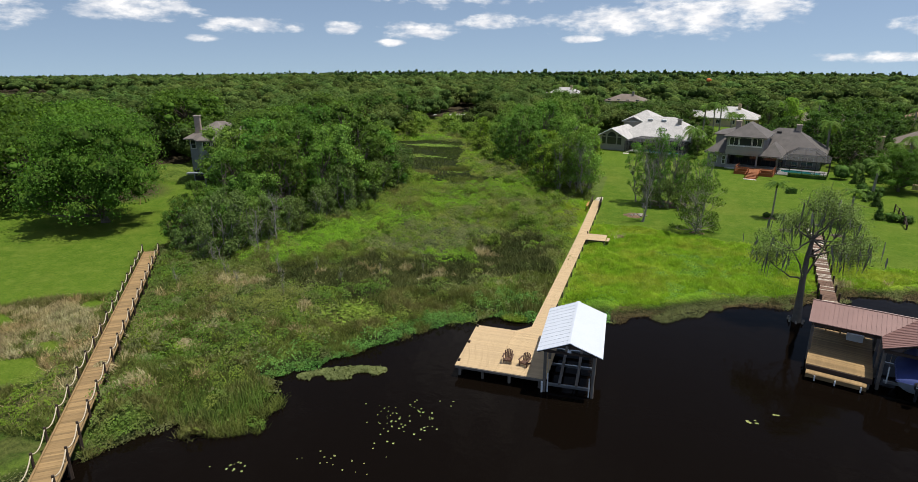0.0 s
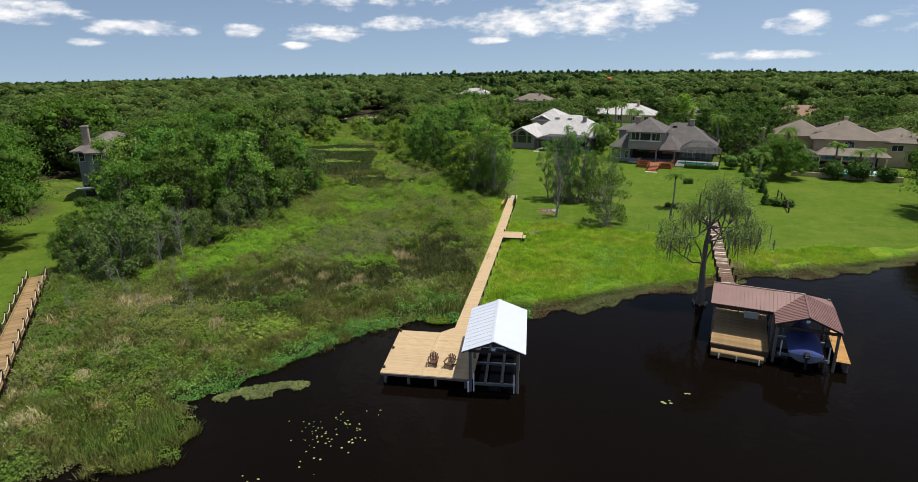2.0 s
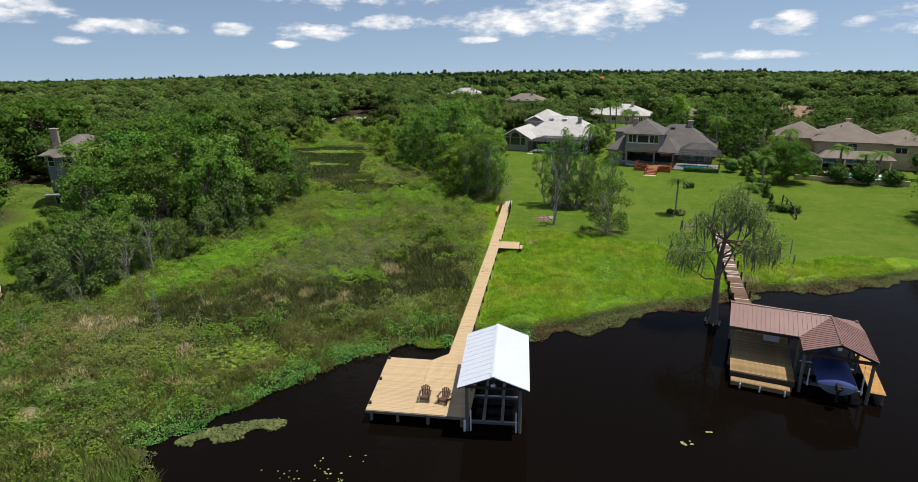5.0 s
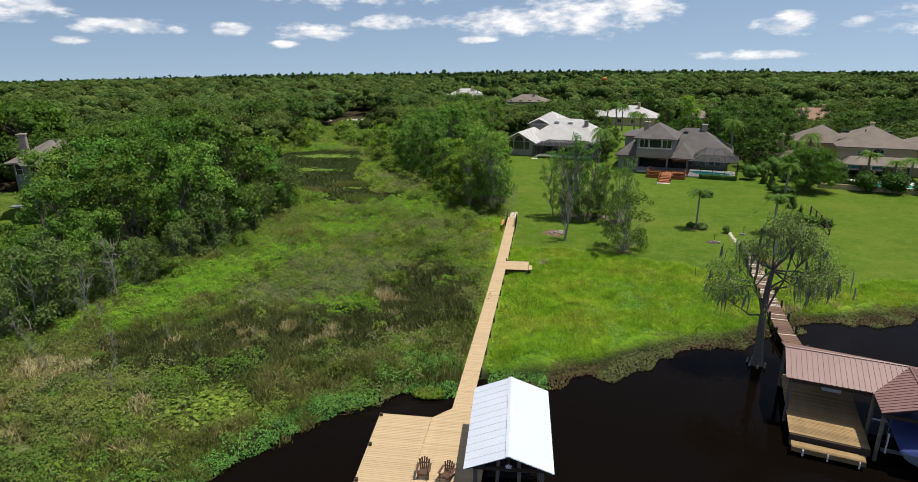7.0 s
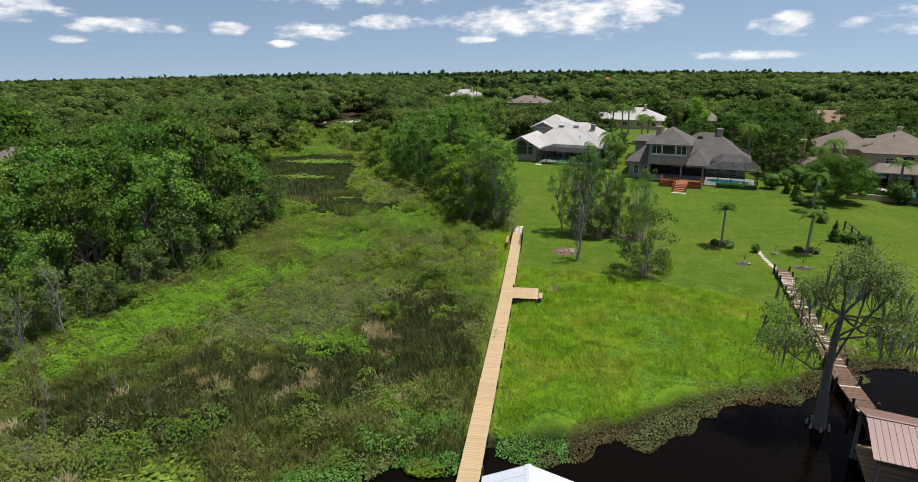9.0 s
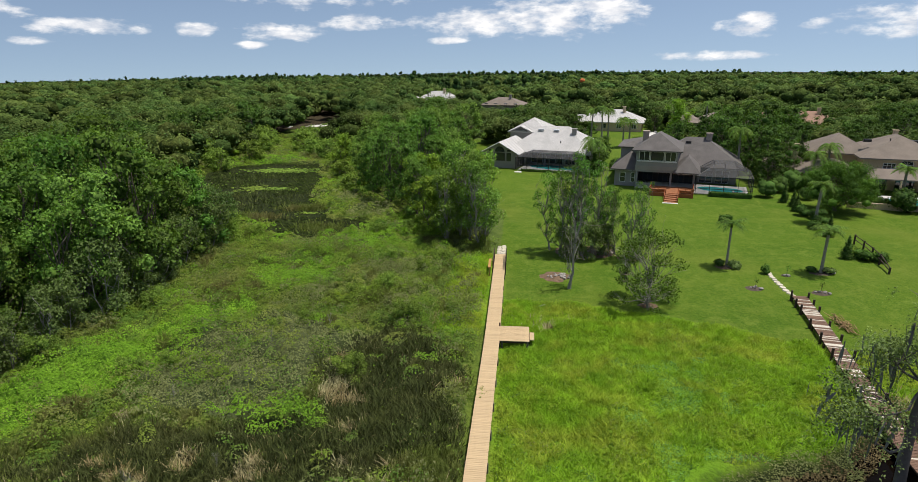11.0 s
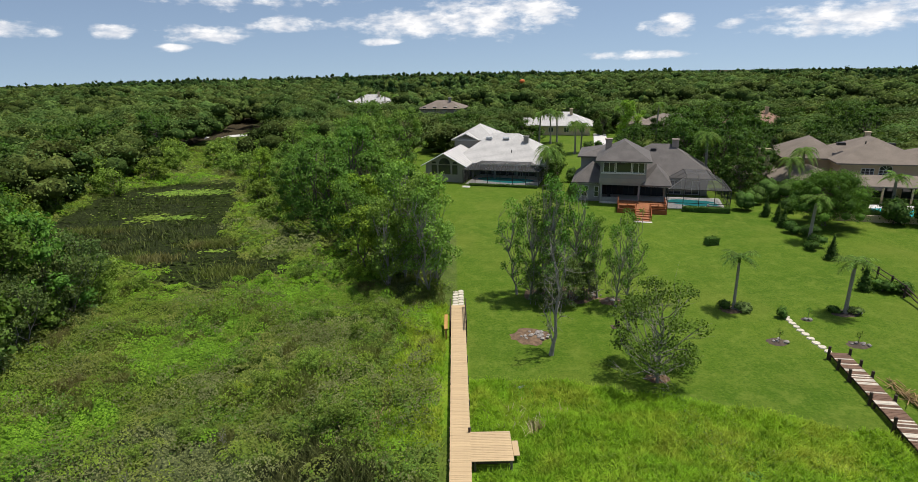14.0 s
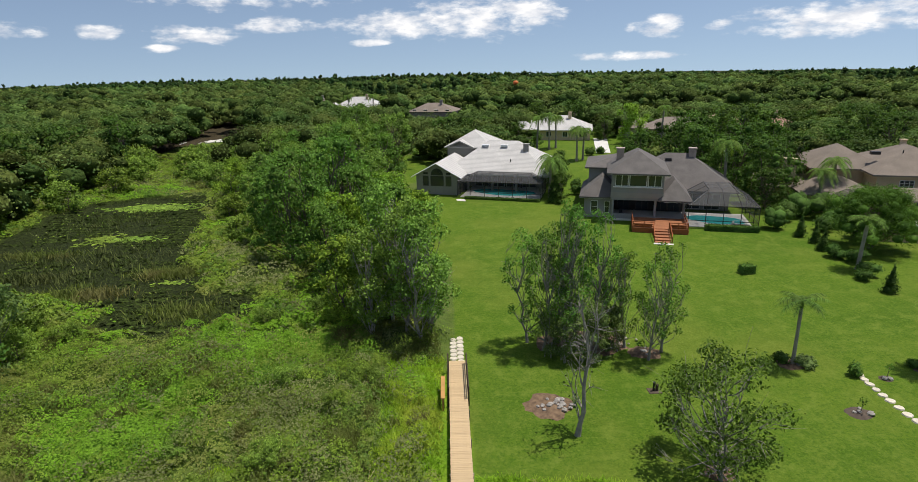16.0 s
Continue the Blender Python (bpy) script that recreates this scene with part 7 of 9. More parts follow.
def cypress():
    """The leaning bald cypress hung with moss, standing at the water's edge."""
    rng = np.random.default_rng(21)
    ob = thing("cypress_tree", pose(13.75, 53.9, -0.4), "leaning cypress hung with grey moss at the water's edge", "tree")
    path = np.array([(0, 0, -0.4), (0.05, 0, 0.5), (-0.02, 0.05, 2.0), (-0.05, 0.1, 4.0), (0.0, 0.2, 6.0), (0.2, 0.3, 7.6)])
    limbs = [tube(path, [0.56, 0.38, 0.28, 0.24, 0.20, 0.14], 10)]
    lobes = []
    ends = [(-3.3, 0.3, 7.4), (-2.6, -1.2, 6.6), (-1.3, 0.9, 9.0), (0.3, -0.3, 10.6), (1.2, 0.6, 11.2), (2.2, -0.4, 10.4), (3.4, 0.4, 9.2), (4.2, -0.8, 8.0), (4.0, 1.0, 7.0), (2.6, -1.6, 7.4), (-0.4, 1.8, 8.4), (1.8, 1.8, 9.2), (3.0, 1.4, 10.0), (-3.8, -0.4, 6.2), (4.6, 0.2, 6.4)]
    ends = [(x * 0.88 - 0.25, y, z) for x, y, z in ends]
    for e in ends:
        k = 3 + int(rng.integers(0, 3))
        p = limb_path(rng, path[k], e, 0.1, 7)
        limbs.append(tube(p, 0.085 * np.linspace(1, 0.2, 7), 6))
        lobes.append((*e, 0.95, 0.95, 0.75))
        for _ in range(6):
            q = np.array(e) + rng.normal(size=3) * 0.75
            limbs.append(tube(limb_path(rng, p[4], q, 0.15, 4), 0.035 * np.linspace(1, 0.3, 4), 4))
    link_mesh("trunk", *joined(limbs), M["cypress_bark"], ob, smooth=True)
    # foliage: loose clusters, and fine sprays that hang from the limb ends
    leaves = [crown_leaves(rng, [(a, b, c, r * 1.15, q * 1.15, q * 1.1) for a, b, c, r, _, q in [(a, b, c, r * 1.2, s2, q * 1.1) for a, b, c, r, s2, q in lobes]], 12500, 0.14, 0.9, 0.6)]
    for _ in range(300):
        e = np.array(ends[int(rng.integers(0, len(ends)))]) + rng.normal(size=3) * np.array([0.75, 0.75, 0.5])
        ln, drift = rng.uniform(0.5, 1.5), rng.normal(size=2) * 0.35
        u = np.sort(rng.random(22))[:, None]
        c = e + np.concatenate([drift * u, -ln * u ** 1.3], 1) + rng.normal(size=(22, 3)) * 0.09
        leaves.append(leaf_quads(rng, c, rng.normal(size=(22, 3)) + np.array([0, 0, 0.4]), 0.13 * rng.uniform(0.6, 1.3, 22), 0.5))
    link_mesh("crown", *joined(leaves), L["cypress"], ob)
    # hanging moss: tapering ragged strands
    vs, fs, n = [], [], 0
    for _ in range(190):
        e = np.array(ends[int(rng.integers(0, len(ends)))]) + rng.normal(size=3) * np.array([0.7, 0.6, 0.35])
        ln, w = rng.uniform(0.5, 1.9), rng.uniform(0.04, 0.12)
        a = rng.random() * 3.14
        d = np.array([math.cos(a), math.sin(a), 0]) * w
        sway = rng.normal(size=3) * 0.08
        vs += [e - d * 0.4, e + d * 0.4, e + d + sway + (0, 0, -ln * 0.4), e - d * 0.8 + sway + (0, 0, -ln * 0.5), e + sway * 2 + (0, 0, -ln)]
        fs += [(n, n + 1, n + 2, n + 3), (n + 3, n + 2, n + 4)]
        n += 5
    link_mesh("hanging_moss", vs, fs, M["moss"], ob, "hanging grey Spanish moss")
    for k in range(7):
        a = k * 0.9
        part("root_knee", rod(bmesh.new(), (0.7 * math.cos(a), 0.7 * math.sin(a), -0.4), (0.62 * math.cos(a), 0.62 * math.sin(a), rng.uniform(0.25, 0.5)), 0.13, 0.05, 7), M["pale_bark"], ob)


cypress()


def palm(x, y, h, fronds=14, length=2.2, trunk=0.14, seed=0, label="slender feather palm on the lawn", droop=1.0, group="lawn palms"):
    rng = np.random.default_rng(seed)
    ob = thing("palm_tree", pose(x, y, ground_z(x, y) - 0.1), label, "palm tree", group)
    lean = rng.normal(size=2) * 0.03 * h
    path = np.array([(lean[0] * t * t, lean[1] * t * t, h * t) for t in np.linspace(0, 1, 8)])
    link_mesh("trunk", *tube(path, trunk * np.array([1.5, 1.1, 1, .95, .9, .9, .95, .8]), 9), M["palm_trunk"], ob, smooth=True)
    link_mesh("crownshaft", *tube(np.array([path[-1], path[-1] + (0, 0, 0.35), path[-1] + (0, 0, 0.7)]), [trunk, trunk * 0.9, trunk * 0.4], 8), L["palm"], ob)
    top = path[-1] + (0, 0, 0.55)
    for k in range(fronds):
        a = 2 * math.pi * (k + rng.random() * 0.5) / fronds
        up = rng.uniform(0.1, 0.9)
        vs, fs, n = [], [], 0
        seg = 9
        pts = []
        for j in range(seg + 1):
            t = j / seg
            r = length * t
            z = up * length * t * 0.9 - droop * length * 0.85 * t * t
            pts.append(np.array([math.cos(a) * r * (1 - 0.18 * t), math.sin(a) * r * (1 - 0.18 * t), z]) + top)
        side = np.array([-math.sin(a), math.cos(a), 0])
        for j in range(seg):
            p, q = pts[j], pts[j + 1]
            for s in (-1, 1):
                for m2 in (0.25, 0.75):
                    c = p + (q - p) * m2
                    ln = length * 0.26 * math.sin(math.pi * min(1, (j + m2) / seg * 0.85 + 0.12))
                    tip = c + side * s * ln + (q - p) * 0.9 + np.array([0, 0, -0.38 * ln])
                    w = (q - p) * 0.24
                    vs += [c - w, c + w, tip]
                    fs.append((n, n + 1, n + 2))
                    n += 3
        link_mesh("frond", vs, fs, L["palm"], ob)
    return ob


palm(17.7, 90.6, 4.6, 15, 2.1, 0.13, 1, droop=0.72)
palm(26.9, 89.2, 4.4, 15, 2.2, 0.16, 2, droop=0.72)
for k, (x, y, h, ln) in enumerate(((35.5, 109.2, 4.9, 2.3), (51.2, 117.5, 5.5, 2.4), (54.5, 116.0, 4.4, 2.2), (57.5, 117.0, 4.8, 2.2))):
    palm(x, y, h, 16, ln, 0.2, 30 + k, "leafy palm beside the neighbouring house", 0.8, "garden palms")
for k, (x, y, h, ln) in enumerate(((9.3, 145.0, 6.0, 3.2), (10.6, 147.4, 5.2, 3.0), (21.2, 178.7, 6.8, 2.6), (23.0, 180.5, 6.2, 2.6), (18.3, 196.6, 8.2, 3.0), (15.6, 198.5, 7.6, 3.0), (20.4, 199.0, 7.4, 2.8), (53, 192, 8.0, 2.6), (63, 190, 8.5, 2.6), (69, 192, 8.0, 2.6), (48.5, 134, 6.5, 2.8), (45, 131.5, 5.5, 2.6), (-43, 276, 10, 3.0), (-34, 274, 10, 3.0), (-30, 278, 9, 3.0), (36, 141, 8.5, 3.0), (46, 196, 9.5, 2.6), (-82, 112, 9.5, 3.2))):
    palm(x, y, h, 18, ln, 0.22, 50 + k, "tall drooping queen palm by the houses", 1.15, "queen palms")


def shrub(x, y, w, h, leaf, name="garden_shrub", label="rounded green garden shrub", cone=False, seed=0, n=700, group="garden shrubs", size=0.2):
    rng = np.random.default_rng(seed)
    ob = thing(name, pose(x, y, ground_z(x, y) - 0.05), label, "shrub", group)
    lobes = []
    for k in range(9):
        t = k / 8
        r = w * 0.5 * ((1 - t * 0.85) if cone else (0.75 + 0.25 * rng.random())) * 0.72
        a = rng.random() * 6.3
        d = w * 0.5 * (0.12 if cone else 0.42) * (1 - t if cone else 1)
        lobes.append((math.cos(a) * d, math.sin(a) * d, (0.12 + 0.8 * t) * h if cone else rng.uniform(0.3, 0.68) * h, r, r, h * (0.16 if cone else 0.32)))
    link_mesh("stem", *tube([(0, 0, -0.1), (0, 0, h * 0.3), (0, 0, h * 0.6)], [0.06, 0.05, 0.02], 6), M["bark"], ob)
    link_mesh("foliage", *crown_leaves(rng, lobes, n, size, 0.5), leaf, ob)
    link_mesh("inner_foliage", *lobe_cores(lobes, 0.8), leaf, ob)
    return ob


for k, (x, y, w, h) in enumerate(((36.0, 120.4, 2.1, 2.9), (35.6, 115.2, 2.1, 2.7), (36.3, 117.9, 1.9, 2.6), (34.3, 103.0, 2.2, 2.8), (32.0, 94.3, 2.1, 2.8))):
    shrub(x, y, w, h, L["hedge"], "conical_shrub", "small clipped conical evergreen on the lawn", True, 60 + k, 700, "conical shrubs")
for k, (x, y, w, h) in enumerate(((34.7, 124.0, 3.2, 3.4), (38.0, 127.5, 3.0, 3.0), (35.4, 112.6, 2.2, 1.7), (36.6, 111.0, 2.2, 1.8), (35.2, 107.2, 2.4, 1.7), (34.0, 106.2, 1.6, 1.2), (33.6, 94.0, 2.2, 1.3), (35.2, 93.6, 2.0, 1.2), (40.3, 122.5, 2.5, 2.2), (42.5, 124, 3, 2.4), (41.0, 129.5, 4.2, 4.0), (43.6, 127.8, 4.4, 4.2), (46.4, 126.0, 4.2, 3.8), (49.4, 124.4, 4.0, 3.4), (14.2, 146.5, 2.2, 2.0), (14.8, 150.5, 2.0, 2.2), (26, 186, 2.6, 2.0), (29, 188.5, 2.2, 1.8), (46.5, 121.5, 3, 1.6), (49.0, 118.0, 2.6, 1.8))):
    shrub(x, y, w, h, L["hedge"], "garden_shrub", "rounded dark-green garden shrub", False, 80 + k, 900, "garden shrubs")
for k, (x, y, w, h) in enumerate(((50.4, 115.6, 4.0, 3.8), (54.0, 114.4, 4.2, 4.0), (47.6, 119.8, 3.2, 2.6), (58.6, 114.2, 3.6, 3.0), (43.0, 119.0, 3.6, 3.4))):
    shrub(x, y, w, h, L["hedge"], "garden_shrub", "tall dark clump of broad-leaved shrubs by the patio", False, 130 + k, 1100, "patio shrubs", 0.4)
shrub(21.2, 88.7, 1.1, 1.1, L["broad"], "garden_shrub", "small leafy shrub beside the stepping stones", False, 110, 350)
shrub(18.3, 90.2, 1.5, 1.0, L["olive"], "garden_shrub", "low shrubs round the palm's foot", False, 111, 400)
shrub(17.0, 91.0, 1.3, 0.8, L["hedge"], "garden_shrub", "low shrubs round the palm's foot", False, 112, 400)
shrub(27.6, 89.0, 1.3, 0.8, L["olive"], "garden_shrub", "low shrubs round the palm's foot", False, 113, 400)
shrub(26.2, 89.6, 1.2, 0.7, L["hedge"], "garden_shrub", "low shrubs round the palm's foot", False, 114, 400)
shrub(9.6, 141.6, 3.2, 4.6, L["hedge"], "conical_shrub", "tall dense evergreen by the pool screen", True, 115, 1500, "conical shrubs", 0.3)


def hedge(m, u0, u1, v0, v1, h, label, seed):
    rng = np.random.default_rng(seed)
    ob = thing("hedge", m, label, "hedge", "clipped hedges")
    part("inner_foliage", boxed(u0 + 0.08, u1 - 0.08, v0 + 0.08, v1 - 0.08, -0.1, h - 0.08), L["hedge"], ob)
    n = int((u1 - u0) * 260)
    face = rng.integers(0, 3, n)
    c = np.stack([rng.uniform(u0, u1, n), np.where(face == 0, v0, np.where(face == 1, v1, rng.uniform(v0, v1, n))), np.where(face == 2, h, rng.uniform(0, h, n))], 1) + rng.normal(size=(n, 3)) * 0.03
    nrm = np.stack([np.zeros(n), np.where(face == 0, -1.0, np.where(face == 1, 1.0, 0)), np.where(face == 2, 1.0, 0.2)], 1) + rng.normal(size=(n, 3)) * 0.5
    link_mesh("foliage", *leaf_quads(rng, c, nrm, rng.uniform(0.1, 0.2, n)), L["hedge"], ob)


hedge(pose(-12.6, 150.2, GZ, 0, 0, -17), 9.0, 21.4, -2.5, -1.8, 0.42, "low clipped hedge along the pool screen", 1)
hedge(pose(13.0, 134.0, GZ, 0, 0, -16), 15.0, 21.5, -6.2, -5.2, 0.75, "low clipped hedge along the pool screen", 2)
hedge(pose(23.6, 109.0, 0.1, 0, 0, 10), -0.8, 0.8, -0.5, 0.5, 0.9, "single clipped block of hedge on the lawn", 3)
hedge(pose(45, 122, 0.1, 0, 0, -35), -5, 5, -0.6, 0.6, 1.2, "low hedge beside the neighbouring patio", 4)


# ---- lawn furniture and beds ----
def rail_fence():
    ob = thing("rail_fence", pose(0, 0, 0), "dark split-rail fence on the lawn", "fence")
    pts = [(35.7, 99.8), (35.4, 97.3), (35.0, 94.8), (34.5, 92.4), (33.8, 89.4)]
    tops = []
    for i, (x, y) in enumerate(pts):
        z = ground_z(x, y)
        hh = 1.25 if i < 4 else 0.75
        part("post", boxed(x - 0.08, x + 0.08, y - 0.08, y + 0.08, z - 0.3, z + hh, bevel=0.015), M["dark_wood"], ob)
        tops.append((x, y, z, hh))
    for a, b in zip(tops, tops[1:]):
        for f in (0.9, 0.5):
            part("rail", rod(bmesh.new(), (a[0], a[1], a[2] + a[3] * f), (b[0], b[1], b[2] + b[3] * f), 0.055, sides=6), M["dark_wood"], ob)


rail_fence()


def bed(x, y, r, label, mat="mulch", rocks=0, sapling=False, seed=0, squash=0.8):
    """A shallow mound of mulch with an uneven outline, edging stones and, here and there, a sapling."""
    rng = random.Random(seed)
    ob = thing("garden_bed", pose(x, y, ground_z(x, y)), label, "garden bed", "garden beds")
    n = 22
    rim = [r * rng.uniform(0.85, 1.12) for _ in range(n)]
    vs = [(0, 0, 0.10)] + [(rim[k] * 0.6 * math.cos(6.2832 * k / n), rim[k] * 0.6 * squash * math.sin(6.2832 * k / n), 0.08) for k in range(n)] + [(rim[k] * math.cos(6.2832 * k / n), rim[k] * squash * math.sin(6.2832 * k / n), -0.06) for k in range(n)]
    fs = [(0, 1 + k, 1 + (k + 1) % n) for k in range(n)] + [(1 + k, 1 + n + k, 1 + n + (k + 1) % n, 1 + (k + 1) % n) for k in range(n)]
    link_mesh("mulch", vs, fs, M[mat], ob, smooth=True)
    for k in range(rocks):
        a = rng.random() * 6.28
        d = r * rng.uniform(0.1, 0.75)
        bm = bmesh.new()
        bmesh.ops.create_icosphere(bm, subdivisions=1, radius=rng.uniform(0.1, 0.24))
        for v in bm.verts:
            v.co *= rng.uniform(0.75, 1.2)
            v.co.z *= 0.6
        o = part("rock", bm, M["rock"], ob)
        o.location = (math.cos(a) * d + r * 0.25, math.sin(a) * d * squash * 0.6, 0.12)
    if sapling:
        bm = rod(bmesh.new(), (0, 0, 0), (0.05, 0, 0.9), 0.03, 0.015, 6)
        part("sapling", bm, M["bark"], ob)
        g = np.random.default_rng(seed)
        link_mesh("sapling_leaves", *crown_leaves(g, [(0.05, 0, 0.85, 0.25, 0.25, 0.25)], 50, 0.12), L["broad"], ob)
    return ob


bed(-1.2, 86.2, 1.9, "heap of stones and leaf litter on the lawn", "leaf_litter", 26, False, 1, 0.9)
bed(18.4, 84.3, 1.05, "ring of mulch round a sapling", "mulch", 6, True, 2)
bed(24.2, 83.5, 1.0, "ring of mulch round a sapling", "mulch", 6, True, 3)
bed(23.0, 88.2, 0.6, "small ring of mulch round a sapling", "mulch", 2, True, 4)
bed(17.6, 90.5, 1.3, "reddish mulch bed round a palm", "leaf_litter", 3, False, 5)
bed(26.9, 89.2, 1.4, "mulch bed round a palm", "mulch", 3, False, 6)
bed(3.0, 95.0, 4.6, "leaf litter under the lawn copse", "leaf_litter", 12, False, 7, 0.55)
bed(7.4, 93.0, 1.5, "leaf litter round the copse's outer trunks", "leaf_litter", 6, False, 8)
bed(-3.2, 78.8, 1.1, "patch of brown debris near the boardwalk", "leaf_litter", 0, False, 9)
bed(7.0, 79.3, 1.1, "leaf litter round the young tree", "leaf_litter", 0, False, 10)


def lawn_bits():
    ob = thing("hand_pump", pose(6.3, 87.6, ground_z(6.3, 87.6)), "small dark iron stand pipe on the lawn", "stand pipe")
    part("pipe", rod(bmesh.new(), (0, 0, 0), (0, 0, 0.7), 0.09), M["black"], ob)
    part("valve", boxed(0.12, 0.3, -0.08, 0.08, 0, 0.55, bevel=0.03), M["dark_wood"], ob)
    part("base_slab", boxed(-0.4, 0.5, -0.35, 0.35, -0.05, 0.04, bevel=0.02), M["mulch"], ob)
    k = thing("overturned_canoe", pose(-2.6, 78.4, ground_z(-2.6, 78.4), 0, 0, 8), "pale grey upturned tub on the grass", "tub")
    bm = bmesh.new()
    bmesh.ops.create_uvsphere(bm, u_segments=14, v_segments=8, radius=0.5)
    for v in bm.verts:
        v.co = Vector((v.co.x * 1.25, v.co.y * 0.6, max(0, v.co.z) * 0.55))
    part("shell", bm, M["hull"], k, smooth=True)
    b = thing("brush_pile", pose(22.6, 76.2, ground_z(22.6, 76.2)), "heap of cut dry branches beside the boardwalk", "brush pile")
    rng = np.random.default_rng(5)
    for _ in range(60):
        c = rng.normal(size=3) * (0.3, 0.8, 0.08) + (0, 0, 0.2)
        d = rng.normal(size=3) * (0.25, 0.5, 0.1)
        link_mesh("branch", *tube([c - d, c + d * 0.2, c + d], [0.035, 0.03, 0.012], 4), M["old_wood"], b)


lawn_bits()


# ---- ground plants, in bulk ----
def scatter(rng, x0, x1, y0, y1, per_m2):
    n = int((x1 - x0) * (y1 - y0) * per_m2)
    return rng.uniform(x0, x1, n), rng.uniform(y0, y1, n)


def leafy(name, rng, x, y, h, size, mat, label, cat="plants", tilt=0.6, slope=None, aspect=0.55):
    z = height(x, y)
    z = np.maximum(z, WATER_Z)
    c = np.stack([x, y, z + h], 1)
    nrm = rng.normal(size=c.shape) * tilt + np.array([0, 0, 1.0])
    if slope is not None:
        nrm[:, :2] -= slope * 0.8
    ob = link_mesh(name, *leaf_quads(rng, c, nrm, size, aspect), mat)
    return tagged(ob, label, cat, kind="stuff")


def blades(name, rng, x, y, h, width, mat, label, cat="grass", lean=0.35, lift=0.0):
    n = len(x)
    z = np.maximum(height(x, y), WATER_Z - 0.1) + lift
    a = rng.random(n) * 2 * np.pi
    d = np.stack([np.cos(a), np.sin(a), np.zeros(n)], 1) * (width * 0.5)[:, None]
    b = np.stack([x, y, z], 1)
    tip = b + np.stack([rng.normal(size=n) * lean * h, rng.normal(size=n) * lean * h, h], 1)
    mid = b * 0.45 + tip * 0.55
    mid[:, 2] += h * 0.08
    v = np.stack([b - d, b + d, mid + d * 0.8, tip, mid - d * 0.8], 1).reshape(-1, 3)
    k = np.arange(n)[:, None] * 5
    q = (k + np.array([[0, 1, 2, 4]]))
    t = (k + np.array([[4, 2, 3, 3]]))
    me = bpy.data.meshes.new(name)
    me.vertices.add(len(v))
    me.vertices.foreach_set("co", v.astype(np.float32).ravel())
    loops = np.concatenate([q, t[:, :3]], axis=1).ravel()
    me.loops.add(len(loops))
    me.loops.foreach_set("vertex_index", loops.astype(np.int32))
    me.polygons.add(2 * n)
    st = np.stack([np.arange(n) * 7, np.arange(n) * 7 + 4], 1).ravel()
    me.polygons.foreach_set("loop_start", st.astype(np.int32))
    me.polygons.foreach_set("loop_total", np.tile([4, 3], n).astype(np.int32))
    me.update(calc_edges=True)
    me.materials.append(mat)
    return tagged(new(name, me), label, cat, kind="stuff")


def on_boards(x, y):
    """True where a boardwalk or dock stands."""
    w = (np.abs(x + 7.3) < 1.0) & (y > 42) & (y < 92)
    w |= (x > -13.2) & (x < -1.4) & (y > 34.5) & (y < 44.2)
    w |= (x > -6.9) & (x < -3.7) & (y > 69.7) & (y < 73)
    along = (x + 54) * 0.615 + (y - 49.3) * -0.788
    off = np.abs((x + 54) * 0.788 + (y - 49.3) * 0.615)
    w |= (off < 0.95) & (along > -0.5) & (along < 55)
    cx = np.interp(y, [51, 58.5, 68, 77.3, 81.5], [16.6, 17.3, 18.9, 20.6, 21.3])
    w |= (np.abs(x - cx) < 0.8) & (y > 50) & (y < 82)
    return w


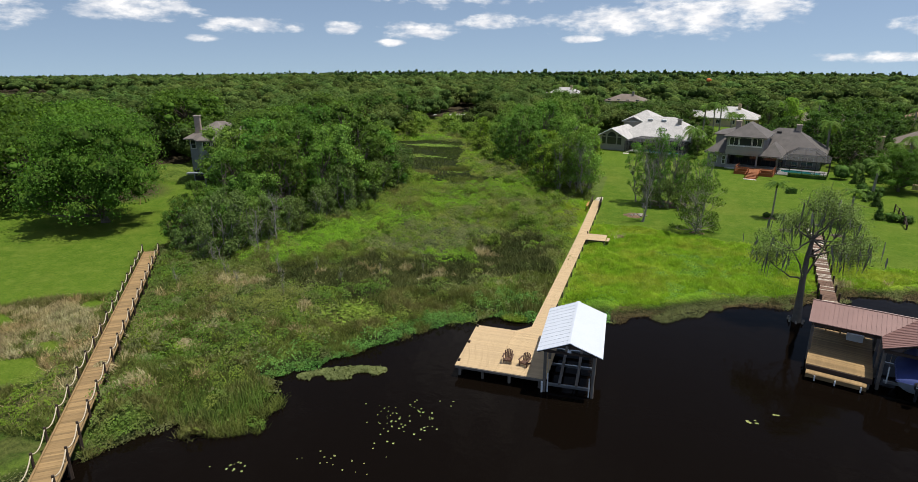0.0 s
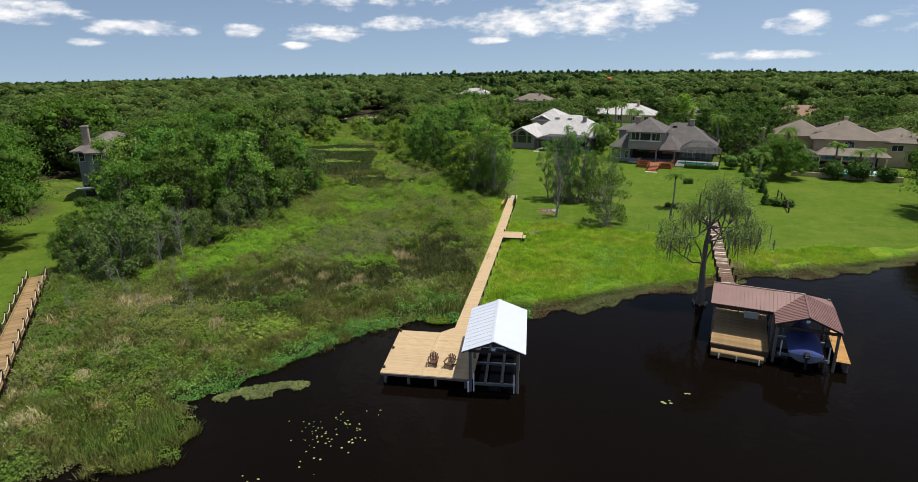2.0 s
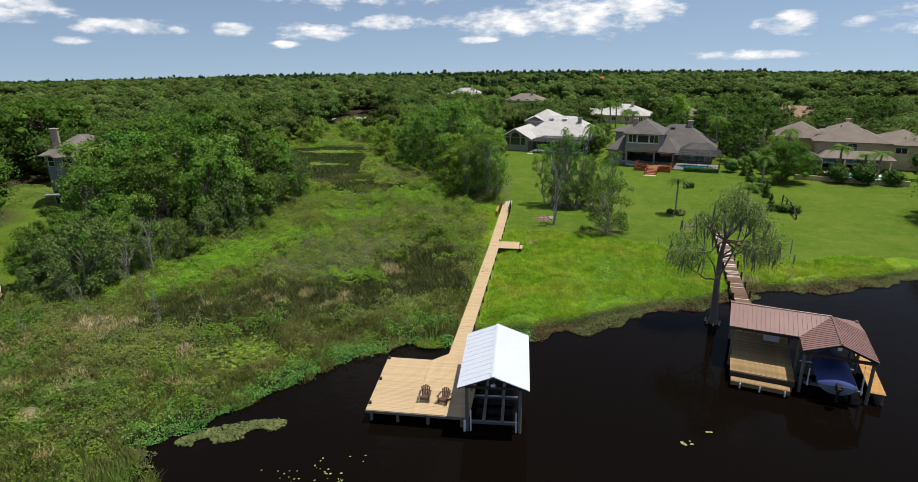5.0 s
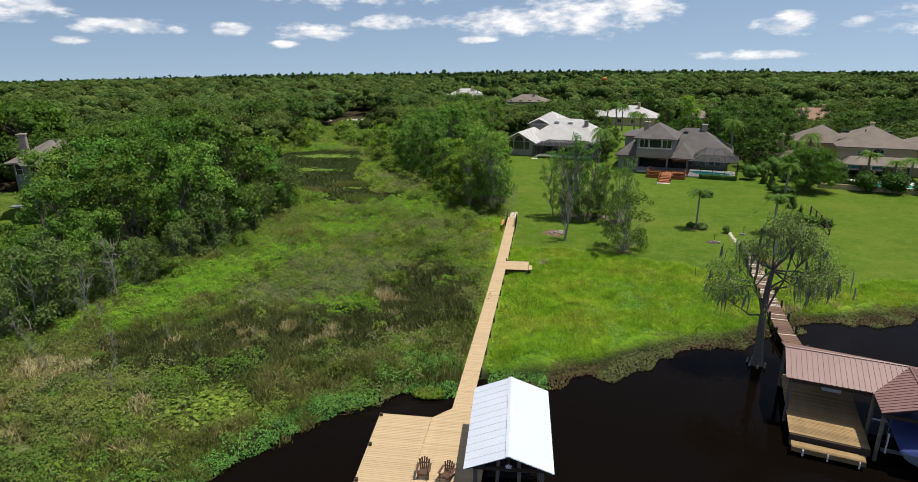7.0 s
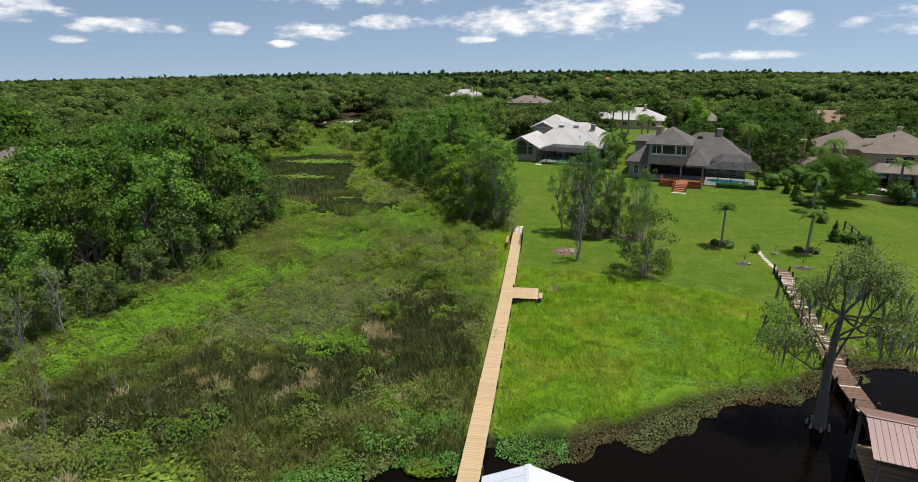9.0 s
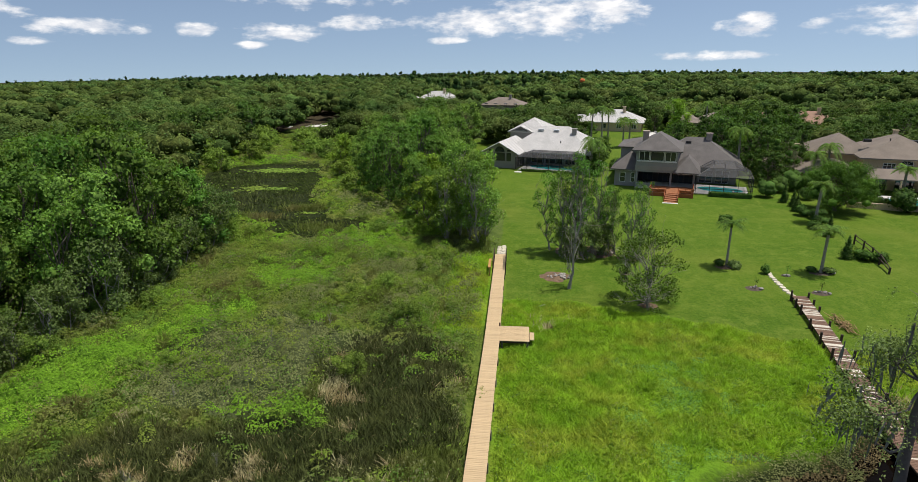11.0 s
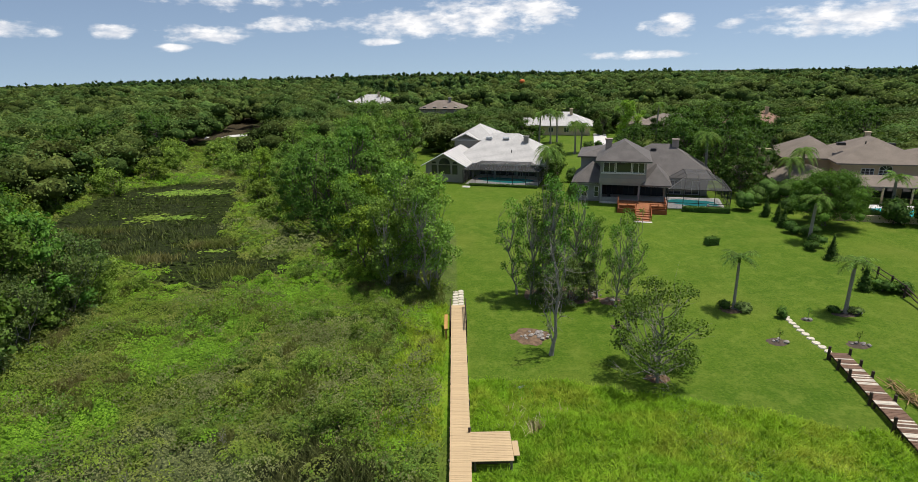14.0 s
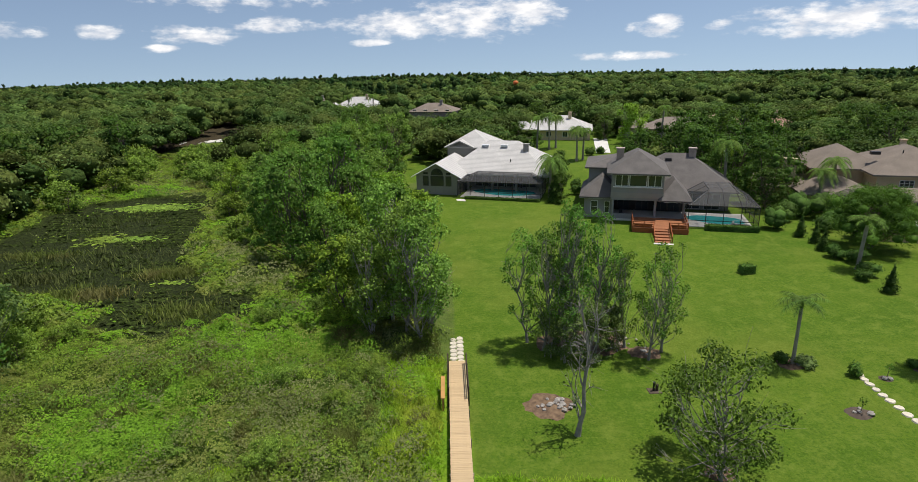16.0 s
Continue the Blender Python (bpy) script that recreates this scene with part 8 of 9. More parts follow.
def marsh_plants():
    rng = np.random.default_rng(77)
    x, y = scatter(rng, -60, 36, 20, 100, 78)
    x2, y2 = scatter(rng, -92, -8, 98, 200, 24)
    far = np.concatenate([np.zeros(len(x), bool), np.ones(len(x2), bool)])
    x, y = np.concatenate([x, x2]), np.concatenate([y, y2])
    s, p = inland(x, y), pond_edge(x, y)
    lawn, marsh, wet, dry, wood = masks(x, y)
    rag = vnoise(x, y, 3.0, 12)
    ok = ((lawn < 0.35) | (dry > 0.25)) & (s > -1.5 + 1.8 * rag) & ((p > -0.4 + 1.6 * (rag - 0.4)) | ((rng.random(len(x)) < 0.75) & (vnoise(x, y, 5, 41) + 0.35 * vnoise(x, y, 1.6, 42) > 0.66))) & ~on_boards(x, y)

    x, y, s, p, far, dry, rag = (a[ok] for a in (x, y, s, p, far, dry, rag))
    field = (x > -6.6) & (y < 84)                                    # bright grass field east of the boardwalk
    west = ~field
    n1, n2, n3 = vnoise(x, y, 9, 21), vnoise(x, y, 4.0, 22), vnoise(x, y, 14, 23)
    edge = 1 - smooth(1.0, 5.5, s)
    reedy = zones(x, y)[2]
    scrub = oval(x, y, -25.5, 66, 7.2, 7.4, 15)
    vivid = vivid_patches(x, y)
    brown = np.clip(oval(x, y, -34, 41, 8, 6) + 0.5 * oval(x, y, -38, 32, 8, 9), 0, 1)
    low = low_scrub(x, y)
    keys = ["mat", "vivid", "herb", "dark", "grey", "reed", "sedge", "dry", "grass"]
    w = {
        "mat": 14 * (s < 3.0 + 3 * (n2 - 0.5)) * (x < -2) * (y > 31) + 5 * field * smooth(0.45, 0.6, n2) * (1 - smooth(4, 11, s + 0.5 * (x + 6))) + 1.2 * field * smooth(0.55, 0.65, n1),
        "herb": 1.0 + 1.2 * smooth(0.45, 0.65, n1) + 3.5 * west * smooth(66, 76, y) + 3 * oval(x, y, -46.5, 113, 6, 8) + 9 * oval(x, y, -61, 151.5, 8, 3.5) + 0.9 * field,
        "vivid": 16 * vivid * west + 3.2 * west * smooth(60, 74, y) * smooth(0.56, 0.66, vnoise(x, y, 6.5, 27)) + 0.8 * field * smooth(0.5, 0.62, n2),
        "dark": 0.5 * west + 2.0 * smooth(0.52, 0.66, n2) * west * (1 - scrub) + 0.7 * field * smooth(0.52, 0.64, vnoise(x, y, 3.2, 28)) + 2.0 * oval(x, y, -16.5, 74, 2.5, 3) + 0.5 * edge * (x > -2) + 1.6 * brown + 1.6 * low,
        "grey": west * (9 * scrub + 2.6 * smooth(0.5, 0.62, n3) * (y > 74) + 2.4 * brown + 0.25 + 0.8 * low * smooth(0.45, 0.6, n1)),
        "sedge": west * (2.6 * (1 - smooth(54, 62, y)) + 0.9 + 1.5 * low) * (1 - 0.85 * reedy),
        "reed": west * (9 * reedy + 1.2 * brown * smooth(0.4, 0.6, n2)),
        "dry": 9 * dry * (dry > 0.2) + 3.6 * reedy * smooth(0.42, 0.58, vnoise(x, y, 1.8, 91)) + 1.6 * oval(x, y, 22.5, 62.5, 5, 3) + 0.5 * (s < 2.2) * (x > -3) + 2.5 * oval(x, y, -12.8, 72, 1.0, 7) + 1.5 * brown + 1.6 * oval(x, y, -3.0, 75.5, 3.0, 2.0),
        "grass": field * 3.2 + 14 * west * (x > -12.2) * (y > 72) * (y < 93) * smooth(0.25, 0.45, n2) + 0.5 * west * smooth(0.5, 0.7, n1),
    }
    ws = np.stack([np.broadcast_to(np.asarray(w[k], float), x.shape) for k in keys], 1)
    cum = np.cumsum(ws, axis=1)
    # plants of one kind stand in clumps of a metre or so
    wx, wy = x / 1.25 + 1.1 * vnoise(x, y, 1.9, 52), y / 1.25 + 1.1 * vnoise(x, y, 1.9, 53)
    ci, cj = np.floor(wx), np.floor(wy)
    lot = np.abs(np.sin(ci * 12.9898 + cj * 78.233) * 43758.5453) % 1.0
    du, dv = wx - ci - 0.5, wy - cj - 0.5
    dome = np.sqrt(np.clip(1 - 2.6 * (du ** 2 + dv ** 2), 0, 1))
    tallness = np.abs(np.sin(ci * 39.346 + cj * 11.135) * 24634.6345) % 1.0
    px, py = x / 4.6 + 1.3 * vnoise(x, y, 5.0, 54), y / 4.6 + 1.3 * vnoise(x, y, 5.0, 55)
    stand = np.abs(np.sin(np.floor(px) * 71.137 + np.floor(py) * 23.913) * 31415.927) % 1.0
    lot = np.where(np.abs(np.sin(ci * 57.31 + cj * 91.77) * 9173.31) % 1.0 < 0.62, stand, lot)
    lot = np.where(rng.random(len(x)) < 0.12, rng.random(len(x)), lot)
    pick = (lot[:, None] * cum[:, -1:] > cum).sum(1)
    kind = np.array(keys, dtype=object)[np.minimum(pick, len(keys) - 1)]
    pads = ((x + 24.2) / 3.0) ** 2 + ((y - 42.4) / 2.9) ** 2 < 1
    kind[pads & (rng.random(len(x)) > 0.3)] = "none"
    kind[west & (rng.random(len(x)) > 0.35 + 1.0 * dome)] = "none"
    size = np.where(far, 0.40, 0.195) * rng.uniform(0.6, 1.3, len(x))
    kind[(p < 0.3) & (rng.random(len(x)) < 0.985)] = "weed"
    kind[field & (s < 1.4 + 2.6 * n2)] = "none"
    top = cover(x, y) * (1 - under_boards(x, y))
    gx, gy = (cover(x + 0.2, y) - cover(x - 0.2, y)) / 0.4, (cover(x, y + 0.2) - cover(x, y - 0.2)) / 0.4
    steep = np.where(west, 2.2 * (0.22 + 0.85 * tallness ** 1.5), 0.0)
    gx, gy = gx - steep * du, gy - steep * dv
    hum = np.where(kind == "weed", 0.02 + 0.05 * rng.random(len(x)), 0.03 + top * rng.uniform(0.8, 1.0, len(x)) + 0.06 * rng.random(len(x)) + (0.35 + 0.65 * west) * (0.22 + 0.85 * tallness ** 1.5) * dome * rng.uniform(0.78, 1.0, len(x)))
    size = np.where(kind == "weed", 1.0 * size, size) * np.where(field, 0.72, 1.0)
    kind[field & np.isin(kind, ["herb", "vivid", "dark"]) & (rng.random(len(x)) < 0.7)] = "grass"
    for key, name, mat, label, sz, tl, asp in (("mat", "floating_mat", "mat", "vivid green floating mat along the shore", 0.8, 0.5, 0.6), ("herb", "marsh_herbs", "herb", "bright green low marsh herbs", 0.9, 0.32, 0.6),
                                               ("vivid", "vivid_herbs", "vivid", "vivid yellow-green marsh herbs", 0.9, 0.3, 0.65), ("dark", "marsh_leaves", "herb_dark", "dark green leafy marsh plants", 0.95, 0.36, 0.6), ("grey", "marsh_scrub", "shrub_grey", "grey-green low marsh scrub", 0.8, 0.4, 0.6),
                                               ("weed", "pondweed", "pondweed", "dark mats of pondweed on the marsh pond", 1.0, 0.02, 0.85)):
        k = kind == key
        leafy(name, rng, x[k], y[k], hum[k], size[k] * sz, L[mat], label, tilt=tl, slope=np.stack([gx[k], gy[k]], 1), aspect=asp)
    for key, mat, label, hh, ww, rep in (("reed", "reed", "dark marsh reeds standing in wet ground", 0.6, 0.045, 2), ("sedge", "sedge", "olive sedge and fine stems in the marsh", 0.5, 0.04, 3), ("dry", "dry", "dry tan grass", 0.45, 0.045, 2), ("grass", "grass", "tall light-green grass", 0.26, 0.05, 3)):
        k = np.flatnonzero(kind == key)
        k = np.repeat(k, rep)
        xx, yy = x[k] + rng.normal(size=len(k)) * 0.12, y[k] + rng.normal(size=len(k)) * 0.12
        blades({"reed": "reed_stand", "sedge": "marsh_sedge", "dry": "dry_grass", "grass": "tall_grass"}[key], rng, xx, yy, hh * rng.uniform(0.5, 1.3, len(k)), ww * rng.uniform(0.7, 1.4, len(k)), L[mat], label, lean=0.7 if key == "grass" else 0.55, lift=0.8 * top[k])
    # the shore's fringe: a vivid floating mat to the west, brown and olive weeds to the east
    fx, fy = rng.uniform(-34, 44, 76000), rng.random(76000)
    fy = np.interp(fx, SHORE_X, SHORE_Y) + fy * 5.4 - 1.9
    fs, fn = inland(fx, fy), vnoise(fx, fy, 2.2, 33)
    keep = (fs > -1.7 + 2.6 * fn) & (fs < 3.4) & ~on_boards(fx, fy)
    fx, fy, fn = fx[keep], fy[keep], fn[keep]
    mint = (fx < -2) & (fy > 31) & (vnoise(fx, fy, 5, 35) > 0.3)
    for k, name, mat, label in ((mint, "floating_mat", "mat", "vivid green floating mat along the shore"), (~mint & (fn < 0.5), "shore_weeds", "shrub_grey", "olive weeds along the waterline"), (~mint & (fn >= 0.5), "shore_litter", "dead_weed", "brown dead weeds along the waterline")):
        leafy(name, rng, fx[k], fy[k], 0.03 + 0.16 * rng.random(k.sum()), 0.13 * rng.uniform(0.6, 1.3, k.sum()), L[mat], label, tilt=0.6)
    # low bushes scattered over the marsh
    bx, by = rng.uniform(-49, -9, 4200), rng.uniform(24, 112, 4200)
    bs, bp = inland(bx, by), pond_edge(bx, by)
    ok = (bs > 4) & (bp > 2) & (masks(bx, by)[0] < 0.2) & (under_boards(bx, by) < 0.05) & (rng.random(4200) < 0.16 + 0.6 * (vnoise(bx, by, 6, 44) > 0.5) + 0.3 * low_scrub(bx, by)) & (zones(bx, by)[2] < 0.3) & (((bx + 24.2) / 3.6) ** 2 + ((by - 42.4) / 3.6) ** 2 > 1)
    bx, by = bx[ok], by[ok]
    br = (0.3 + 0.75 * rng.random(len(bx)) ** 2) * np.where(by > 60, 1.15, 1.0 + 0.25 * rng.random(len(bx)))
    bz = height(bx, by) + 0.75 * cover(bx, by)
    lob = np.stack([bx, by, bz + br * 0.45, br, br, br * 0.8], 1)
    side = lob + np.stack([rng.normal(size=len(bx)) * br * 0.7, rng.normal(size=len(bx)) * br * 0.7, -0.1 * br, -0.3 * br, -0.3 * br, -0.25 * br], 1)
    pick = rng.random(len(bx))
    for lo, hi, mat, name, label in ((0, .4, "herb", "marsh_bushes", "bright green low bushes in the marsh"), (.4, .72, "herb_dark", "marsh_bushes", "dark green low bushes in the marsh"), (.72, 1, "shrub_grey", "marsh_bushes", "grey-green low bushes in the marsh")):
        k = (pick >= lo) & (pick < hi)
        both = np.concatenate([lob[k], side[k]])
        o = link_mesh(name, *crown_leaves(rng, both, 90 * int(k.sum()), 0.16), L[mat])
        tagged(o, label, "bushes", kind="stuff")
    # reeds and grass tufts standing in the marsh pond
    for spots, mat, label in ((((-38, 114.2, 1.9, 0.7, 1700), (-45, 108.5, 2.6, 1.0, 1300), (-33, 103.5, 2.0, 1.2, 800), (-58, 122, 3.0, 0.8, 700)), "sedge", "bright tufts of grass standing in the marsh pond"),
                              (((-53, 113.5, 3.0, 1.0, 900), (-54, 121, 4, 1.6, 500), (-46, 120, 5, 4, 500), (-58, 137, 5, 4, 500)), "reed", "olive reeds standing in the marsh pond")):
        xx = np.concatenate([rng.normal(cx, sx, k) for cx, cy, sx, sy, k in spots])
        yy = np.concatenate([rng.normal(cy, sy, k) for cx, cy, sx, sy, k in spots])
        blades("pond_reeds", rng, xx, yy, rng.uniform(0.3, 0.8, len(xx)), rng.uniform(0.06, 0.12, len(xx)), L[mat], label, lean=0.4)
    # stand of tall upright rushes beside the dock, and the tuft in the inlet
    xx, yy = np.concatenate([rng.normal(-10.8, 1.5, 1600), rng.normal(-26.2, 1.5, 2600), rng.normal(-36, 2.5, 1200)]), np.concatenate([rng.normal(48.9, 0.8, 1600), rng.normal(27.4, 1.4, 2600), rng.normal(30.5, 2.0, 1200)])
    good = ~on_boards(xx, yy) & (inland(xx, yy) > -0.3)
    blades("rush_stand", rng, xx[good], yy[good], rng.uniform(0.5, 1.0, good.sum()), rng.uniform(0.04, 0.07, good.sum()), L["herb_dark"], "tall dark-green rushes at the water's edge", lean=0.15)
    a, r = rng.random(900) * 6.28, np.sqrt(rng.random(900))
    leafy("water_tuft", rng, -10.2 + 1.15 * r * np.cos(a), 46.4 + 0.7 * r * np.sin(a), 0.08 + 0.25 * rng.random(900), 0.22 * rng.uniform(0.6, 1.2, 900), L["herb"], "round tuft of water plants in the inlet")
    a, r = rng.random(2400) * 6.28, np.sqrt(rng.random(2400))
    xx, yy = -20.3 + 3.0 * r * np.cos(a) , 33.4 + 1.0 * r * np.sin(a) + 0.45 * 3.0 * r * np.cos(a)
    keep = vnoise(xx, yy, 1.5, 31) > 0.36
    leafy("water_weed_raft", rng, xx[keep], yy[keep], 0.03 + 0.1 * rng.random(keep.sum()), 0.25 * rng.uniform(0.6, 1.2, keep.sum()), L["shrub_grey"], "grey-green raft of floating weed")


def lily_pads():
    rng = np.random.default_rng(5)
    groups = [("lily_pad_bed", 800, (-24.2, 42.4), (2.7, 2.8), (0.09, 0.19), "bed of round green lily pads", 0.10),
              ("floating_lily_pads", 70, (-13.6, 29.6), (2.4, 2.2), (0.035, 0.075), "scattered pale yellow-green lily pads on dark water", 0.012),
              ("floating_lily_pads", 16, (-16.5, 24.4), (3.0, 1.2), (0.03, 0.065), "scattered lily pads on dark water", 0.012),
              ("floating_lily_pads", 12, (-20.8, 22.3), (0.9, 1.0), (0.035, 0.08), "scattered lily pads on dark water", 0.012),
              ("floating_lily_pads", 7, (7.7, 36.2), (0.4, 0.3), (0.06, 0.12), "small group of lily pads on dark water", 0.012),
              ("floating_lily_pads", 3, (9.4, 37.5), (0.3, 0.3), (0.07, 0.1), "small group of lily pads on dark water", 0.012),
              ("floating_lily_pads", 150, (-54, 128.6), (2.6, 2.6), (0.16, 0.34), "yellow-green lily pads on the marsh pond", 0.012),
              ("floating_lily_pads", 170, (-49.6, 128.6), (2.6, 1.0), (0.16, 0.34), "yellow-green lily pads on the marsh pond", 0.012),
              ("floating_lily_pads", 60, (-37.2, 111.6), (1.6, 0.5), (0.12, 0.24), "yellow-green lily pads on the marsh pond", 0.012),
              ("floating_lily_pads", 620, (-55, 146.6), (6.0, 1.9), (0.22, 0.42), "yellow-green lily pads on the marsh pond", 0.012)]
    for name, n, (cx, cy), (sx, sy), (r0, r1), label, lift in groups:
        vs, fs = [], []
        for k in range(n):
            x, y = cx + rng.normal() * sx * 0.55, cy + rng.normal() * sy * 0.55
            r, a0 = rng.uniform(r0, r1), rng.random() * 6.28
            tl = rng.normal(size=2) * lift
            z = WATER_Z + 0.012 + rng.random() * 0.008 if lift < 0.05 and cy < 90 else max(WATER_Z, ground_z(x, y)) + 0.06 if lift < 0.05 else ground_z(x, y) + 0.08 + rng.random() * 0.3
            b = len(vs)
            vs.append((x, y, z))
            for j in range(9):
                a = a0 + 0.25 + (6.28 - 0.5) * j / 8
                vs.append((x + r * math.cos(a), y + r * math.sin(a), z + (tl[0] * math.cos(a) + tl[1] * math.sin(a)) * (r / 0.3) * 0.6 + (0.0 if lift > 0.05 else 0.004)))
            fs += [(b, b + 1 + j, b + 2 + j) for j in range(8)]
        o = link_mesh(name, vs, fs, L["pad" if cy > 40 else "pad_pale"])
        tagged(o, label, "lily pads", kind="stuff")


marsh_plants()
lily_pads()


def tussocks():
    """Fountains of long grass blades, and low dead shrubs, standing out of the marsh."""
    rng = np.random.default_rng(13)
    spots = [(-36.8, 27.5, 1.2), (-35.0, 29.6, 1.0), (-37.5, 31.5, 1.1), (-34.0, 32.6, 1.0), (-36.2, 34.8, 0.9), (-32.6, 28.0, 0.9), (-39.5, 35.0, 1.0), (-33.0, 36.4, 0.8), (-41.2, 39.5, 0.9), (-30.5, 34.0, 0.8), (-37.5, 40.5, 0.8), (-34.5, 25.2, 0.9)]
    for i, (x, y, s) in enumerate(spots):
        ob = thing("grass_tussock", pose(x, y, ground_z(x, y)), "fountain-shaped tussock of long pale marsh grass", "grass", "grass tussocks")
        n = 420
        a, r = rng.random(n) * 6.28, rng.random(n) ** 0.7
        out = np.stack([np.cos(a) * r, np.sin(a) * r], 1) * s
        d = np.stack([-np.sin(a), np.cos(a), np.zeros(n)], 1) * 0.03
        b = np.concatenate([out * 0.15, np.zeros((n, 1)) - 0.05], 1)
        m = np.concatenate([out * 0.65, (0.95 * s * (1 - 0.35 * r))[:, None]], 1)
        e = np.concatenate([out * 1.15, (s * (0.95 - 0.75 * r))[:, None]], 1) + rng.normal(size=(n, 3)) * 0.06
        v = np.stack([b - d, b + d, m + d, e, m - d], 1).reshape(-1, 3)
        k = np.arange(n)[:, None] * 5
        fs = [tuple(q) for q in (k + np.array([[0, 1, 2, 4]])).tolist()] + [tuple(q) for q in (k + np.array([[4, 2, 3]])).tolist()]
        link_mesh("grass_tuft", v, fs, L["shrub_grey" if i % 3 else "dry"], ob)
    for i, (x, y, s) in enumerate([(-41, 46, .3), (-38, 44, .26), (-34, 46, .24), (-31.5, 42.5, .26), (-29, 49, .2), (-33, 51, .22), (-36.5, 49, .3), (-43.5, 42, .3), (-26, 52, .18), (-22, 54, .16), (-40, 52, .32), (-28, 60, .2), (-24.5, 68, .24), (-21, 72, .2), (-44.5, 48.5, .4)]):
        plant_tree("dead_shrub", T_DEAD, x, y, ground_z(x, y), s, 47 * i, "bare grey shrub standing in the marsh", "shrub", "dead marsh shrubs")


tussocks()


# ---- woodland ----
def woods(name, rng, x, y, h, w, leaves, leaf, mat, label, pine=False, n_lobes=8, core=0.88):
    """Many crowns in one mesh: each a broad dome of lobes, or the narrow stack of a pine."""
    n = len(x)
    z0 = height(x, y) - 0.2
    idx = np.repeat(np.arange(n), n_lobes)
    m = len(idx)
    k = np.tile(np.arange(n_lobes), n)
    if pine:
        up = (k + 0.7 * rng.random(m)) / n_lobes
        r = w[idx] * (0.46 - 0.24 * up) * rng.uniform(0.8, 1.15, m)
        a, out = rng.random(m) * 6.28, w[idx] * 0.12 * rng.random(m)
        cz = z0[idx] + h[idx] * (0.5 + 0.46 * up) - r * 0.6
        flat = 1.0
    else:
        # a top lobe, an upper ring and a lower ring
        a = k * 2.4 + rng.uniform(-0.5, 0.5, m) + np.repeat(rng.random(n) * 6.28, n_lobes)
        ring = np.where(k == 0, 0.05, np.where(k <= n_lobes * 0.45, 0.26, 0.39)) * rng.uniform(0.8, 1.2, m)
        r = w[idx] * np.where(k == 0, 0.27, rng.uniform(0.16, 0.25, m))
        out = w[idx] * ring
        cz = z0[idx] + h[idx] - r * 0.72 - h[idx] * np.where(k == 0, 0.0, np.where(k <= n_lobes * 0.45, 0.10, 0.30)) * rng.uniform(0.7, 1.4, m)
        flat = 0.72
    lobes = np.stack([x[idx] + np.cos(a) * out, y[idx] + np.sin(a) * out, cz, r, r, r * flat], 1)
    me_ob = link_mesh(name, *crown_leaves(rng, lobes, leaves * n, leaf, 0.4, 0.05, 0.7), mat)
    tagged(me_ob, label, "woodland", kind="stuff")
    # filler cores; their darker green paints the shade inside each crown
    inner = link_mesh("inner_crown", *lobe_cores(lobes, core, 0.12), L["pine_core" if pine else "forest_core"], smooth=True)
    inner.parent = me_ob
    return me_ob


def cell_points(rng, x0, x1, y0, y1, step):
    gx, gy = np.meshgrid(np.arange(x0, x1, step), np.arange(y0, y1, step))
    gx, gy = gx.ravel() + rng.uniform(-0.45, 0.45, gx.size) * step, gy.ravel() + rng.uniform(-0.45, 0.45, gy.size) * step
    return gx, gy


CLEAR = [(-12, 268, 15), (-41, 290, 16), (25, 217, 17), (57, 210, 15), (81, 212, 16), (133, 198, 13), (-66, 328, 9), (37, 205, 13), (60, 182, 16), (-70, 231, 12), (24, 190, 16), (45, 178, 9), (20, 172, 14), (5, 165, 12), (26, 240, 0)]


